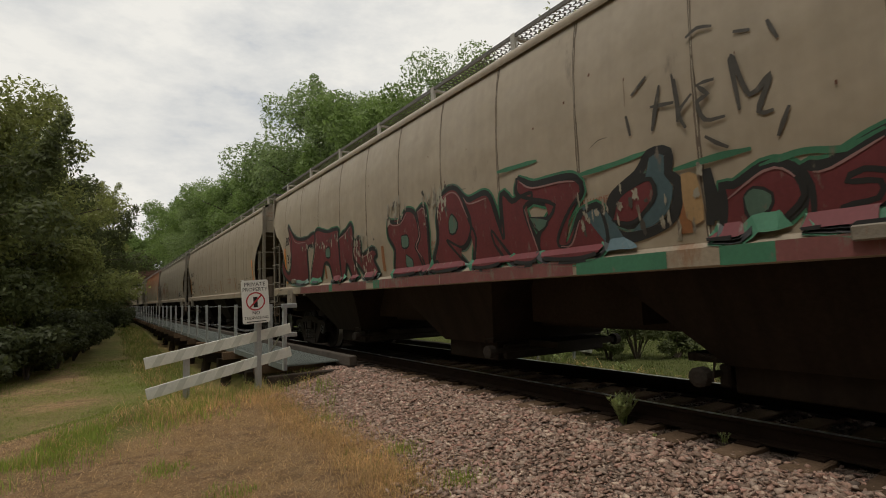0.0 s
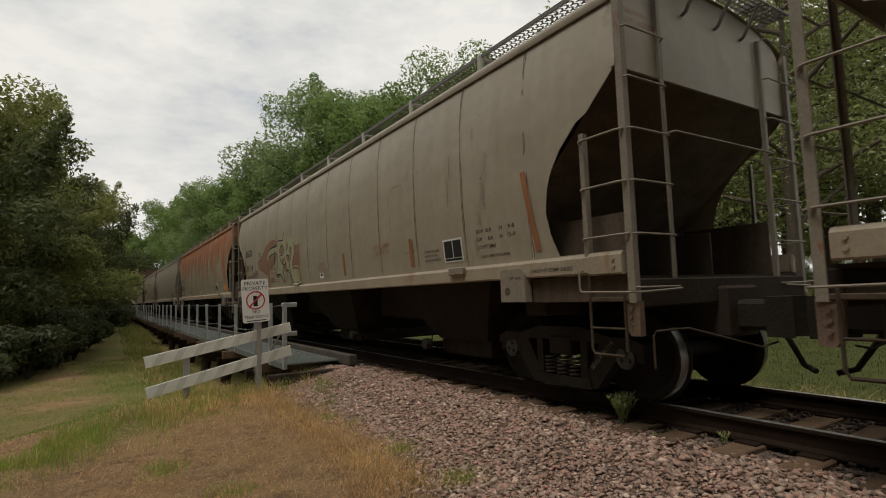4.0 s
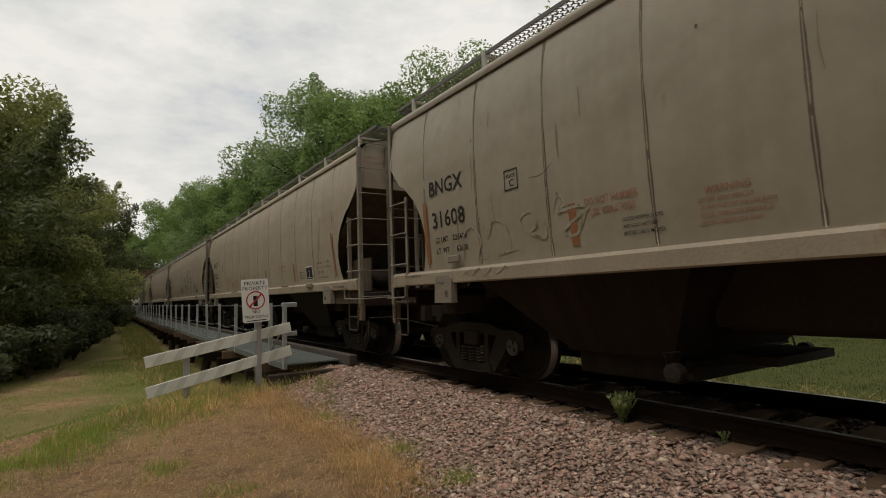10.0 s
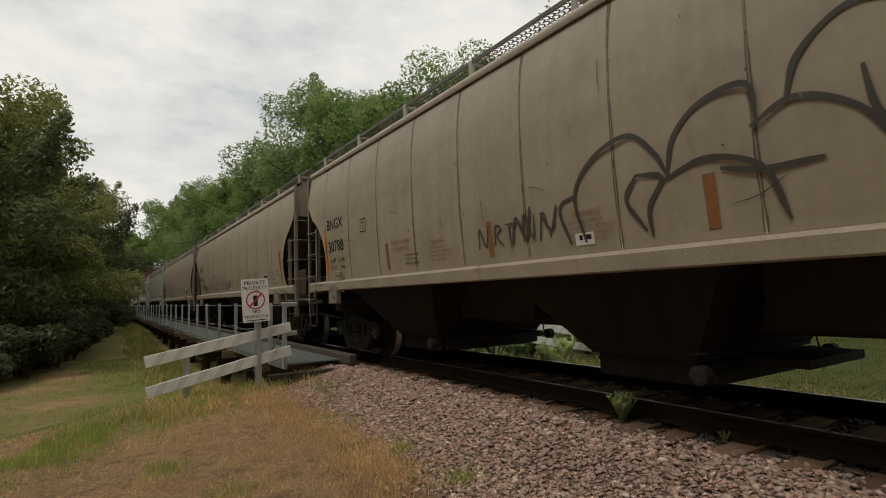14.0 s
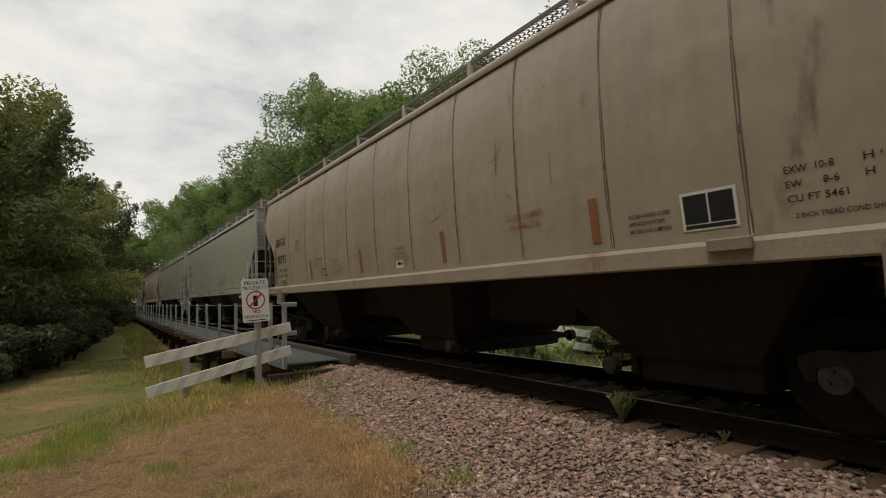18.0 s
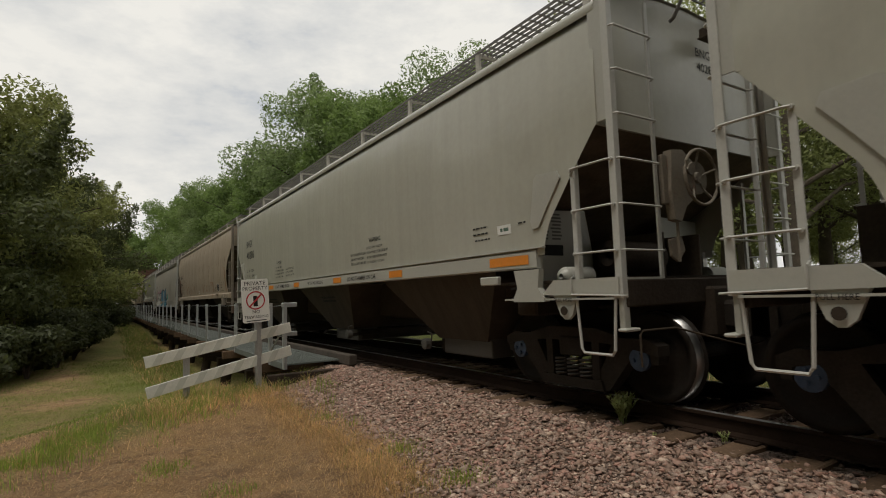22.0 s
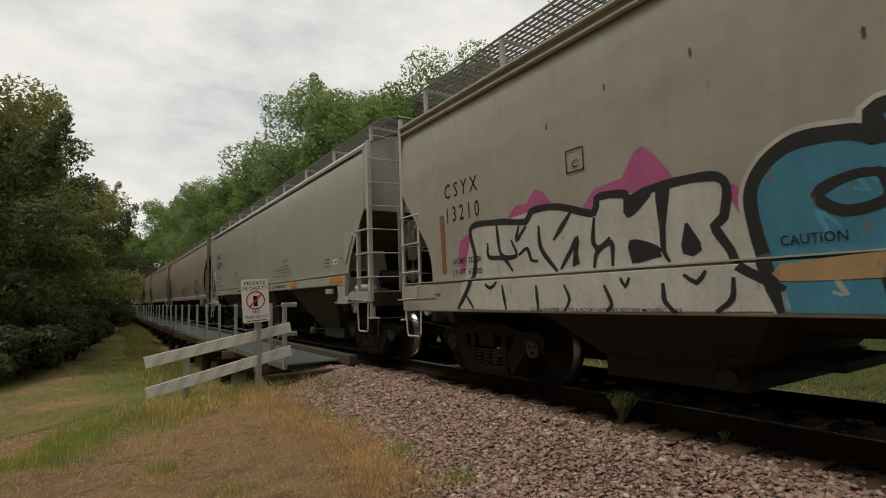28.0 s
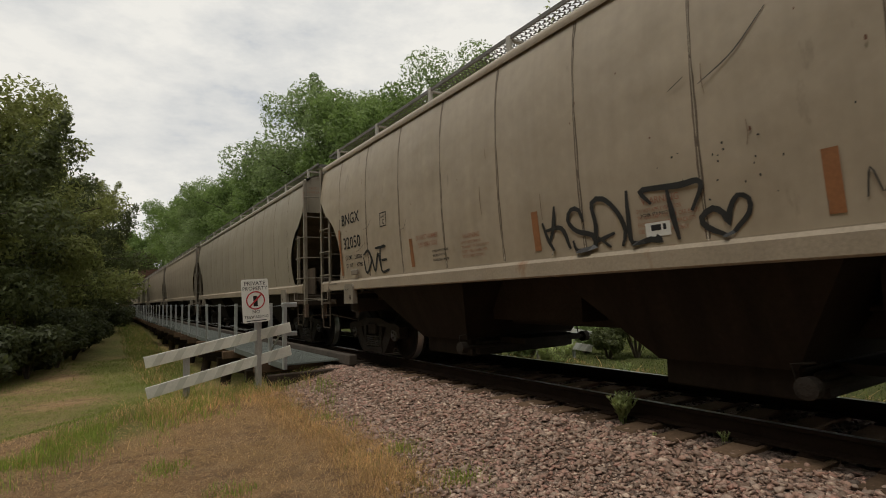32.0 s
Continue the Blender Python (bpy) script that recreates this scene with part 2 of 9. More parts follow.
def mesh_of(name, bm, material, smooth=False):
    me = bpy.data.meshes.new(name)
    bm.to_mesh(me)
    bm.free()
    for m in (material if isinstance(material, (list, tuple)) else [material]):
        me.materials.append(m)
    if smooth:
        me.polygons.foreach_set("use_smooth", [True] * len(me.polygons))
    return me


def part(name, bm, material, parent, label="", smooth=False):
    ob = new(name, mesh_of(name, bm, material, smooth) if isinstance(bm, bmesh.types.BMesh) else bm)
    ob.parent = parent
    return tagged(ob, label)


def thing(name, label, category, group="", kind="", at=None):
    ob = new(name)
    ob.empty_display_size = 0.3
    if at is not None:
        ob.matrix_basis = at
    return tagged(ob, label, category, group, kind)


def box(bm, x, y, z, sx, sy, sz, m=None, bevel=0.0):
    """A box by its centre and full sizes, put through the pose m, with bevelled edges where asked."""
    made = bmesh.ops.create_cube(bm, size=1.0)["verts"]
    bmesh.ops.scale(bm, vec=(sx, sy, sz), verts=made)
    if bevel:
        edges = list({e for v in made for e in v.link_edges})
        out = bmesh.ops.bevel(bm, geom=edges, offset=bevel, segments=1, affect="EDGES")
        made = list({v for f in out["faces"] for v in f.verts} | {v for v in made if v.is_valid})
    bmesh.ops.translate(bm, vec=(x, y, z), verts=made)
    if m is not None:
        bmesh.ops.transform(bm, matrix=m, verts=made)
    return bm


def boxed(x, y, z, sx, sy, sz, m=None, bevel=0.0):
    return box(bmesh.new(), x, y, z, sx, sy, sz, m, bevel)


def rod(bm, points, r, n=8):
    """A round bar along a line of points, with closed ends."""
    pts = [Vector(p) for p in points]
    rings = []
    for i, p in enumerate(pts):
        d = (pts[min(i + 1, len(pts) - 1)] - pts[max(i - 1, 0)]).normalized()
        side = d.cross(Vector((0, 0, 1)) if abs(d.z) < 0.9 else Vector((1, 0, 0))).normalized()
        up = side.cross(d)
        rr = r[i] if isinstance(r, (list, tuple)) else r
        rings.append([bm.verts.new(p + (side * math.cos(a) + up * math.sin(a)) * rr) for a in (2 * math.pi * k / n for k in range(n))])
    for a, b in zip(rings, rings[1:]):
        for k in range(n):
            bm.faces.new((a[k], a[(k + 1) % n], b[(k + 1) % n], b[k]))
    bm.faces.new(rings[0])
    bm.faces.new(rings[-1][::-1])
    return bm


def prism(bm, outline, x0, x1, axis="x"):
    """An outline of (a, b) pairs pushed from x0 to x1 along an axis."""
    def put(v, a, b):
        return {"x": (v, a, b), "y": (a, v, b), "z": (a, b, v)}[axis]
    lo = [bm.verts.new(put(x0, a, b)) for a, b in outline]
    hi = [bm.verts.new(put(x1, a, b)) for a, b in outline]
    k = len(outline)
    bm.faces.new(lo)
    bm.faces.new(hi[::-1])
    for i in range(k):
        bm.faces.new((lo[i], hi[i], hi[(i + 1) % k], lo[(i + 1) % k]))
    return bm


def frustum(bm, top, bottom):
    """A closed block between two rectangles (x0, x1, y0, y1, z)."""
    def ring(r):
        x0, x1, y0, y1, z = r
        return [bm.verts.new(p) for p in ((x0, y0, z), (x1, y0, z), (x1, y1, z), (x0, y1, z))]
    a, b = ring(top), ring(bottom)
    bm.faces.new(a)
    bm.faces.new(b[::-1])
    for i in range(4):
        bm.faces.new((a[i], b[i], b[(i + 1) % 4], a[(i + 1) % 4]))
    return bm


def smooth01(a, b, v):
    t = min(1.0, max(0.0, (v - a) / (b - a)))
    return t * t * (3 - 2 * t)


# ---- ground ----
def ground_z(x, y):
    """Height of the ground: ballast bed and shoulder, trodden bank, a low meadow beyond it, a dip below the trestle."""
    u = abs(x - CX)
    near = x < CX
    bank = -0.5 if near else -0.62
    z = -0.235 + 0.016 * smooth01(0.95, 1.15, u) + 0.03 * noise.noise((x * 3.1, y * 3.1, 9.0)) * (u < 1.6)
    z += (bank - z) * smooth01(1.45, 2.8, u)
    if near:
        e = (y - 8.64 - 1.14 * x) / 1.52
        low = smooth01(0.0, 5.0, e) * 0.85 + smooth01(2.0, 30.0, e) * 0.1
        z -= low * smooth01(1.6, 3.4, u)
        z += 0.1 * math.exp(-((x - 2.4) ** 2 + (y - 9.6) ** 2) / 1.2)
    else:
        z -= 0.5 * smooth01(11.0, 16.0, y) - 0.25 * smooth01(8, 40, u)
    dip = smooth01(10.6, 12.6, y)
    if u < 4.5:
        z = z + (min(z, -1.75) - z) * dip * (1 - smooth01(3.0, 4.5, u))
    z += 0.75 * smooth01(32, 62, y) * smooth01(0, 3, u)
    z += 0.05 * noise.noise((x * 0.35, y * 0.35, 1.0)) * smooth01(2.4, 4, u)
    z += 0.02 * noise.noise((x * 2.1, y * 2.1, 4.0)) * smooth01(2.0, 3, u)
    return z


def spread(lo, hi, d_lo, d_hi, step, growth):
    """Grid lines: even between d_lo and d_hi, wider and wider towards lo and hi."""
    mid = list(np.arange(d_lo, d_hi + 1e-6, step))
    up, s = [], step
    v = mid[-1]
    while v < hi:
        s *= growth
        v += s
        up.append(v)
    dn, s = [], step
    v = mid[0]
    while v > lo:
        s *= growth
        v -= s
        dn.append(v)
    return dn[::-1] + mid + up


def build_ground():
    xs = spread(-900, 900, -3.5, 9.0, 0.16, 1.13)
    ys = spread(-300, 1500, 0.5, 14.0, 0.16, 1.12)
    verts = [(x, y, ground_z(x, y)) for y in ys for x in xs]
    w = len(xs)
    faces = [(j * w + i, j * w + i + 1, (j + 1) * w + i + 1, (j + 1) * w + i) for j in range(len(ys) - 1) for i in range(w - 1)]
    me = bpy.data.meshes.new("ground")
    me.from_pydata(verts, [], faces)
    me.polygons.foreach_set("use_smooth", [True] * len(faces))
    zone = me.color_attributes.new("zone", "FLOAT_COLOR", "POINT")
    vals = np.ones((len(verts), 4), dtype=np.float32)
    for i, (x, y, z) in enumerate(verts):
        vals[i, :3] = zone_of(x, y)
        vals[i, 3] = 1.0 if x < CX else 0.0
    zone.data.foreach_set("color", vals.ravel())
    me.materials.append(ground_material())
    return tagged(new("ground", me), "trodden dirt, dry grass and ballast beside the track", "ground", kind="structure")


def zone_of(x, y):
    """How much ballast, how much green grass, and how much dry straw lies at a place."""
    u = abs(x - CX)
    wob = noise.noise((x * 0.9, y * 0.9, 3.0)) * 0.35 + noise.noise((x * 3, y * 3, 8.0)) * 0.15
    edge = 2.95 + 0.12 * max(0.0, 6.0 - y) if x < CX else 2.4
    ball = (1 - smooth01(edge - 0.5, edge + 0.35, u + wob)) * (1 - smooth01(10.2, 11.4, y))
    if x > CX:
        return ball, 0.95, 0.12 + 0.25 * (u < 4.5)
    e = (y - 8.64 - 1.14 * x) / 1.52
    n1 = noise.noise((x * 0.55, y * 0.55, 12.0))
    n2 = noise.noise((x * 1.7, y * 1.7, 22.0))
    green = smooth01(-0.9, 0.7, e + n2 * 0.5) * (0.78 + 0.6 * n1)
    path = math.exp(-((x + 0.9 + 0.12 * (y - 14)) / 1.1) ** 2) * smooth01(13, 19, y) * 0.45 * (1 - smooth01(24, 34, y))
    trod = smooth01(0.15, 0.5, noise.noise((x * 0.42 + 5, y * 0.42, 40.0))) * 0.42
    lane = smooth01(-0.35, 0.15, e + 0.3 * n2) * smooth01(0.4, 0.75, -x) * (1 - smooth01(9.2, 10.2, y)) * 0.9
    fringe = math.exp(-((e + 0.2 + 0.3 * n2) / 0.55) ** 2) * (0.75 + 0.5 * n1) * smooth01(5.6, 7.0, y)
    green = max(0.0, min(1.0, max(green - path - trod * smooth01(0, 2, e) - lane, fringe * (1 - lane))))
    straw = smooth01(-0.3, 0.5, n1 + n2) * 0.45
    return ball, green, straw


def ground_material():
    m = bpy.data.materials.new("bank_soil_and_turf")
    m.use_nodes = True
    n, l = m.node_tree.nodes, m.node_tree.links
    b = n["Principled BSDF"]
    b.inputs["Roughness"].default_value = 0.95
    b.inputs["Specular IOR Level"].default_value = 0.2
    att = n.new("ShaderNodeAttribute")
    att.attribute_name = "zone"
    sep = n.new("ShaderNodeSeparateColor")
    l.new(att.outputs["Color"], sep.inputs["Color"])
    co = n.new("ShaderNodeTexCoord")

    def tex(scale, detail=6):
        t = n.new("ShaderNodeTexNoise")
        t.inputs["Scale"].default_value, t.inputs["Detail"].default_value, t.inputs["Roughness"].default_value = scale, detail, 0.65
        l.new(co.outputs["Object"], t.inputs["Vector"])
        return t

    def ramp(fac, c0, c1, p0=0.35, p1=0.65):
        r = n.new("ShaderNodeValToRGB")
        r.color_ramp.elements[0].position, r.color_ramp.elements[0].color = p0, (*c0, 1)
        r.color_ramp.elements[1].position, r.color_ramp.elements[1].color = p1, (*c1, 1)
        l.new(fac, r.inputs["Fac"])
        return r.outputs["Color"]

    def mix(fac, c0, c1):
        x = n.new("ShaderNodeMixRGB")
        l.new(fac, x.inputs["Fac"])
        l.new(c0, x.inputs["Color1"])
        l.new(c1, x.inputs["Color2"])
        return x.outputs["Color"]

    def crisp(t, lo=0.4, hi=0.6):
        r = n.new("ShaderNodeMapRange")
        r.inputs["From Min"].default_value, r.inputs["From Max"].default_value = lo, hi
        l.new(t.outputs["Fac"], r.inputs["Value"])
        return r.outputs[0]

    t1, t2, t3, t4, t5 = tex(1.3), tex(9.0), tex(70.0, 3), tex(34.0, 5), tex(75.0, 4)
    t6 = tex(3.4, 4)
    dirt = mix(crisp(t2), ramp(t1.outputs["Fac"], (0.25, 0.147, 0.076), (0.43, 0.27, 0.138)), ramp(t5.outputs["Fac"], (0.09, 0.055, 0.032), (0.68, 0.46, 0.25), 0.38, 0.62))
    straw = ramp(t4.outputs["Fac"], (0.22, 0.13, 0.06), (0.52, 0.34, 0.15))
    grass = mix(crisp(t2), ramp(t1.outputs["Fac"], (0.12, 0.155, 0.036), (0.23, 0.225, 0.07)), ramp(t4.outputs["Fac"], (0.065, 0.09, 0.02), (0.4, 0.36, 0.125)))
    lawn = mix(t2.outputs["Fac"], ramp(t1.outputs["Fac"], (0.05, 0.07, 0.017), (0.09, 0.11, 0.027)), ramp(t4.outputs["Fac"], (0.035, 0.05, 0.012), (0.13, 0.14, 0.04)))
    grass = mix(att.outputs["Alpha"], lawn, grass)
    ball = ramp(t3.outputs["Fac"], (0.17, 0.125, 0.1), (0.33, 0.24, 0.195))
    dirt = mix(crisp(t6, 0.5, 0.64), dirt, ramp(t4.outputs["Fac"], (0.13, 0.078, 0.045), (0.3, 0.19, 0.105)))     # damper, bare patches
    c = mix(sep.outputs["Blue"], dirt, straw)
    c = mix(sep.outputs["Green"], c, grass)
    c = mix(sep.outputs["Red"], c, ball)
    l.new(c, b.inputs["Base Color"])
    bp = n.new("ShaderNodeBump")
    bp.inputs["Strength"].default_value, bp.inputs["Distance"].default_value = 1.0, 0.04
    l.new(t5.outputs["Fac"], bp.inputs["Height"])
    l.new(bp.outputs["Normal"], b.inputs["Normal"])
    return m


build_ground()

# ---- track ----


def tie_places():
    r = random.Random(3)
    out, y = [], -3.0
    while y < 10.0:
        out.append((CX + r.uniform(-0.05, 0.05), y, r.uniform(-1.5, 1.5)))
        y += 0.5 + r.uniform(-0.03, 0.03)
    return out + [(CX + 0.03 * math.sin(5 * k), -3.5 - 0.5 * k, 0) for k in range(24)]


TIES = tie_places()


def on_tie(x, y):
    return abs(x - CX) < 1.3 and any(abs(y - b) < 0.13 for a, b, c in TIES)


def build_track():
    track = thing("railway_track", "rusty rails spiked to weathered timber ties in ballast", "track", kind="structure")
    prof = [(-0.075, -0.18), (0.075, -0.18), (0.075, -0.165), (0.012, -0.145), (0.012, -0.05), (0.037, -0.035), (0.037, -0.013), (0.031, -0.0045), (0.017, -0.0008), (-0.017, -0.0008), (-0.031, -0.0045), (-0.037, -0.013), (-0.037, -0.035), (-0.012, -0.05), (-0.012, -0.145), (-0.075, -0.165)]
    for s in (-0.755, 0.755):
        bm = prism(bmesh.new(), [(CX + s + a, z) for a, z in prof], -80, 260, "y")
        for f in bm.faces:
            f.material_index = 0
        bm.normal_update()
        for f in bm.faces:
            if abs(f.normal.z) > 0.9 and f.calc_center_median().z > -0.012:
                f.material_index = 1
        part("rail", bm, [M_RAIL, M_RAILTOP], track)
    ties = [mesh_of("tie", boxed(0, 0, 0, 2.6, 0.23, 0.18, bevel=0.012), M_TIE) for _ in range(1)]
    plate = mesh_of("tie_plate", box(boxed(-0.755, 0, 0, 0.36, 0.19, 0.016), 0.755, 0, 0, 0.36, 0.19, 0.016), M_RAIL)
    for x, y, turn in TIES:
        t = new("tie", ties[0])
        t.parent = track
        t.matrix_basis = pose(x, y, -0.279, 0, 0, turn)
        if y > 0.4:
            p = new("tie_plate", plate)
            p.parent = track
            p.matrix_basis = pose(CX, y, -0.183)


build_track()

# ---- covered hopper cars ----
SIDE_OLD = [(1.5, 1.525), (1.9, 1.572), (2.3, 1.605), (2.95, 1.618), (3.4, 1.595), (3.7, 1.55), (3.95, 1.49)]
SIDE_NEW = [(1.55, 1.573), (1.9, 1.585), (2.3, 1.595), (2.95, 1.598), (3.4, 1.585), (3.7, 1.565), (3.9, 1.54)]
SIDE_CS = [(1.3, 1.57), (1.9, 1.585), (2.3, 1.595), (2.95, 1.598), (3.4, 1.575), (3.78, 1.53)]
LEN = 16.0           # body length; car pitch is about 17.4
HALF = LEN / 2
EXT = 0.22           # the older bodies reach this much farther at their leading end
EXTS = {"new": 0.0, "csyx": 0.0, "rusty": -0.1}
SEAMS = [0.63 + 1.26 * k for k in range(-6, 6)]


def side_x(z, prof):
    for (z0, x0), (z1, x1) in zip(prof, prof[1:]):
        if z <= z1:
            t = (z - z0) / (z1 - z0)
            return x0 + (x1 - x0) * t
    return prof[-1][1]


def between(v, table):
    for (v0, a0), (v1, a1) in zip(table, table[1:]):
        if v <= v1:
            return a0 + (a1 - a0) * max(0.0, (v - v0) / (v1 - v0))
    return table[-1][1]


def cut_old(z):
    """How far the side sheet stops short of the body end, at height z (round cut-out)."""
    return between(z, [(1.5, 0.88), (1.75, 0.98), (2.0, 1.02), (2.3, 0.95), (2.57, 0.78), (2.82, 0.5), (2.88, 0.36), (3.24, 0.0), (4.0, 0.0)])


def cut_new(z):
    """The straighter cut-out of the newer cars."""
    return between(z, [(1.3, 0.82), (1.63, 0.81), (1.87, 0.72), (2.35, 0.33), (2.75, 0.0), (4.0, 0.0)])


def shell_mesh(prof, cut, bulge, name, ext=0.0):
    """Side sheets, eaves and arched roof of the body as one skin, panels slightly pillowed between the seams."""
    z0, z1 = prof[0][0], prof[-1][0]
    zs = sorted({z0, z1, *[z0 + (z1 - z0) * k / 20 for k in range(21)], 2.75, 2.82, 2.88, 3.24})
    mid = [0.63 + 0.21 * k for k in range(-40, 40) if abs(0.63 + 0.21 * k) < HALF - 1.1]
    cols = len(mid) + 9
    verts, faces = [], []

    def sheet(sign):
        base = len(verts)
        for z in zs:
            half = HALF - cut(z)
            lo, hi = -half - ext, half
            row = [lo + (mid[0] - lo) * k / 5 for k in range(5)] + mid + [mid[-1] + (hi - mid[-1]) * k / 5 for k in range(1, 6)]
            for y in row:
                pan = abs(math.sin(math.pi * (y - 0.63) / 1.26))
                x = side_x(z, prof) - bulge * (1 - pan) * math.sin(math.pi * min(1, max(0, (z - z0) / (z1 - z0))))
                verts.append((sign * x, y, z))
        w = cols + 1
        for j in range(len(zs) - 1):
            for k in range(cols):
                a = base + j * w + k
                q = (a, a + 1, a + w + 1, a + w)
                faces.append(q if sign > 0 else q[::-1])
    sheet(-1)
    sheet(1)
    # arched roof with a small overhanging lip
    ez, ex = prof[-1]
    rows = [(ex + 0.035, ez - 0.035), (ex + 0.05, ez + 0.02), (ex + 0.03, ez + 0.07), (ex - 0.12, ez + 0.13), (1.0, 4.2), (0.5, 4.29), (0.0, 4.31)]
    rows = rows + [(-x, z) for x, z in rows[-2::-1]]
    base = len(verts)
    for x, z in rows:
        for k in range(9):
            verts.append((x, -HALF - ext - 0.03 + (LEN + ext + 0.06) * k / 8, z))
    for j in range(len(rows) - 1):
        for k in range(8):
            a = base + j * 9 + k
            faces.append((a, a + 1, a + 10, a + 9))
    me = bpy.data.meshes.new(name)
    me.from_pydata(verts, [], faces)
    me.polygons.foreach_set("use_smooth", [True] * len(faces))
    return me


def end_sheet(prof, s, zb, ext=0.0):
    """Upright top part of a body end, from the slope sheet to the roof; s is +1 or -1."""
    bm = bmesh.new()
    ez, ex = prof[-1]
    out = [(side_x(zb, prof), zb), (side_x(3.3, prof), 3.3), (side_x(3.7, prof), 3.7), (ex, ez), (ex - 0.12, ez + 0.12), (1.0, 4.19), (0.5, 4.28), (0, 4.3)]
    ring = out + [(-x, z) for x, z in out[-2::-1]]
    prism(bm, ring, s * (HALF + ext - 0.05), s * (HALF + ext), "y")
    return bm


def slope_sheet(s, zb, ext=0.0):
    """Sloping end floor of the hopper, running inward below the end sheet, with its side cheeks."""
    bm = bmesh.new()
    h = HALF + ext
    a = [(1.57, h - 0.03, zb), (-1.57, h - 0.03, zb), (-1.5, h - 1.9, 1.62), (1.5, h - 1.9, 1.62)]
    b = [(x, y - 0.05, z - 0.04) for x, y, z in a]
    va = [bm.verts.new((x, s * y, z)) for x, y, z in a]
    vb = [bm.verts.new((x, s * y, z)) for x, y, z in b]
    bm.faces.new(va)
    bm.faces.new(vb[::-1])
    for i in range(4):
        bm.faces.new((va[i], vb[i], vb[(i + 1) % 4], va[(i + 1) % 4]))
    c = [(-1.2, h - 1.88, 1.66), (1.2, h - 1.88, 1.66), (1.2, h - 1.95, 1.1), (-1.2, h - 1.95, 1.1)]
    bm.faces.new([bm.verts.new((x, s * y, z)) for x, y, z in c])
    bmesh.ops.recalc_face_normals(bm, faces=bm.faces)
    return bm


def wheel_mesh():
    bm = bmesh.new()
    prof = [(0.0, 0.06), (0.11, 0.06), (0.12, 0.035), (0.36, 0.03), (0.385, 0.066), (0.457, 0.066), (0.461, -0.05), (0.487, -0.066), (0.487, -0.082), (0.38, -0.07), (0.36, -0.02), (0.12, -0.02), (0.11, -0.07), (0.0, -0.07)]
    n = 28
    rings = [[bm.verts.new((x, r * math.cos(2 * math.pi * k / n), r * math.sin(2 * math.pi * k / n))) for k in range(n)] if r else [bm.verts.new((x, 0, 0))] for r, x in prof]
    for i, (a, b) in enumerate(zip(rings, rings[1:])):
        for k in range(n):
            k2 = (k + 1) % n
            if len(a) == 1:
                f = bm.faces.new((a[0], b[k], b[k2]))
            elif len(b) == 1:
                f = bm.faces.new((a[k], b[0], a[k2]))
            else:
                f = bm.faces.new((a[k], b[k], b[k2], a[k2]))
            f.material_index = 1 if i == 5 else 0
    bmesh.ops.recalc_face_normals(bm, faces=bm.faces)
    return bm


TRUCK_Y = HALF - 1.4
AXLE = 0.889


def side_frame_mesh():
    """Cast side frame of a truck: arched top chord, window openings, spring nest seat and journal ends."""
    bm = bmesh.new()
    top = [(-1.12, 0.60), (-0.98, 0.66), (-0.7, 0.66), (-0.35, 0.75), (0.35, 0.75), (0.7, 0.66), (0.98, 0.66), (1.12, 0.60)]
    # top chord
    prism(bm, top + [(1.12, 0.5), (0.8, 0.56), (0.4, 0.6), (-0.4, 0.6), (-0.8, 0.56), (-1.12, 0.5)], -0.09, 0.09)
    for s in (-1, 1):
        # sloping tension member, journal horn and column
        prism(bm, [(s * 0.9, 0.58), (s * 0.56, 0.58), (s * 0.36, 0.24), (s * 0.34, 0.1), (s * 0.5, 0.1)][::s], -0.08, 0.08)
        prism(bm, [(s * 1.12, 0.58), (s * 1.0, 0.58), (s * 1.02, 0.42), (s * 1.1, 0.42)][::s], -0.07, 0.07)
        prism(bm, [(s * 0.78, 0.6), (s * 0.68, 0.6), (s * 0.7, 0.4), (s * 0.77, 0.4)][::s], -0.07, 0.07)
        prism(bm, [(s * 0.4, 0.62), (s * 0.3, 0.62), (s * 0.29, 0.18), (s * 0.39, 0.18)][::s], -0.09, 0.09)
    prism(bm, [(-0.45, 0.09), (0.45, 0.09), (0.42, 0.2), (-0.42, 0.2)], -0.11, 0.11)
    bmesh.ops.recalc_face_normals(bm, faces=bm.faces)
    return bm


def spring_mesh():
    """One coil spring, built as a helix of wire."""
    pts = []
    turns, steps = 5, 8
    for k in range(turns * steps + 1):
        a = 2 * math.pi * k / steps
        pts.append((0.078 * math.cos(a), 0.078 * math.sin(a), 0.205 + 0.21 * k / (turns * steps)))
    return rod(bmesh.new(), pts, 0.016, 5)


def cap_mesh():
    bm = bmesh.new()
    rod(bm, [(0, 0, 0), (0.05, 0, 0), (0.055, 0, 0)], [0.115, 0.115, 0.095], 16)
    for k in range(3):
        a = 2 * math.pi * k / 3
        rod(bm, [(0.05, 0.055 * math.cos(a), 0.055 * math.sin(a)), (0.08, 0.055 * math.cos(a), 0.055 * math.sin(a))], 0.022, 6)
    return bm


MESH = {}


def shared(key, maker, material, smooth=False):
    if key not in MESH:
        MESH[key] = mesh_of(key, maker(), material, smooth)
    return MESH[key]


def seam_strip(prof):
    """A weld bead up the near side sheet, slightly proud of it."""
    pts = []
    for k in range(15):
        z = prof[0][0] + 0.02 + (prof[-1][0] - prof[0][0] - 0.04) * k / 14
        t = (z - prof[0][0]) / (prof[-1][0] - prof[0][0])
        pts.append((-(side_x(z, prof) - 0.02 * math.sin(math.pi * t)) + 0.002, 0, z))
    return rod(bmesh.new(), pts, 0.007, 6)


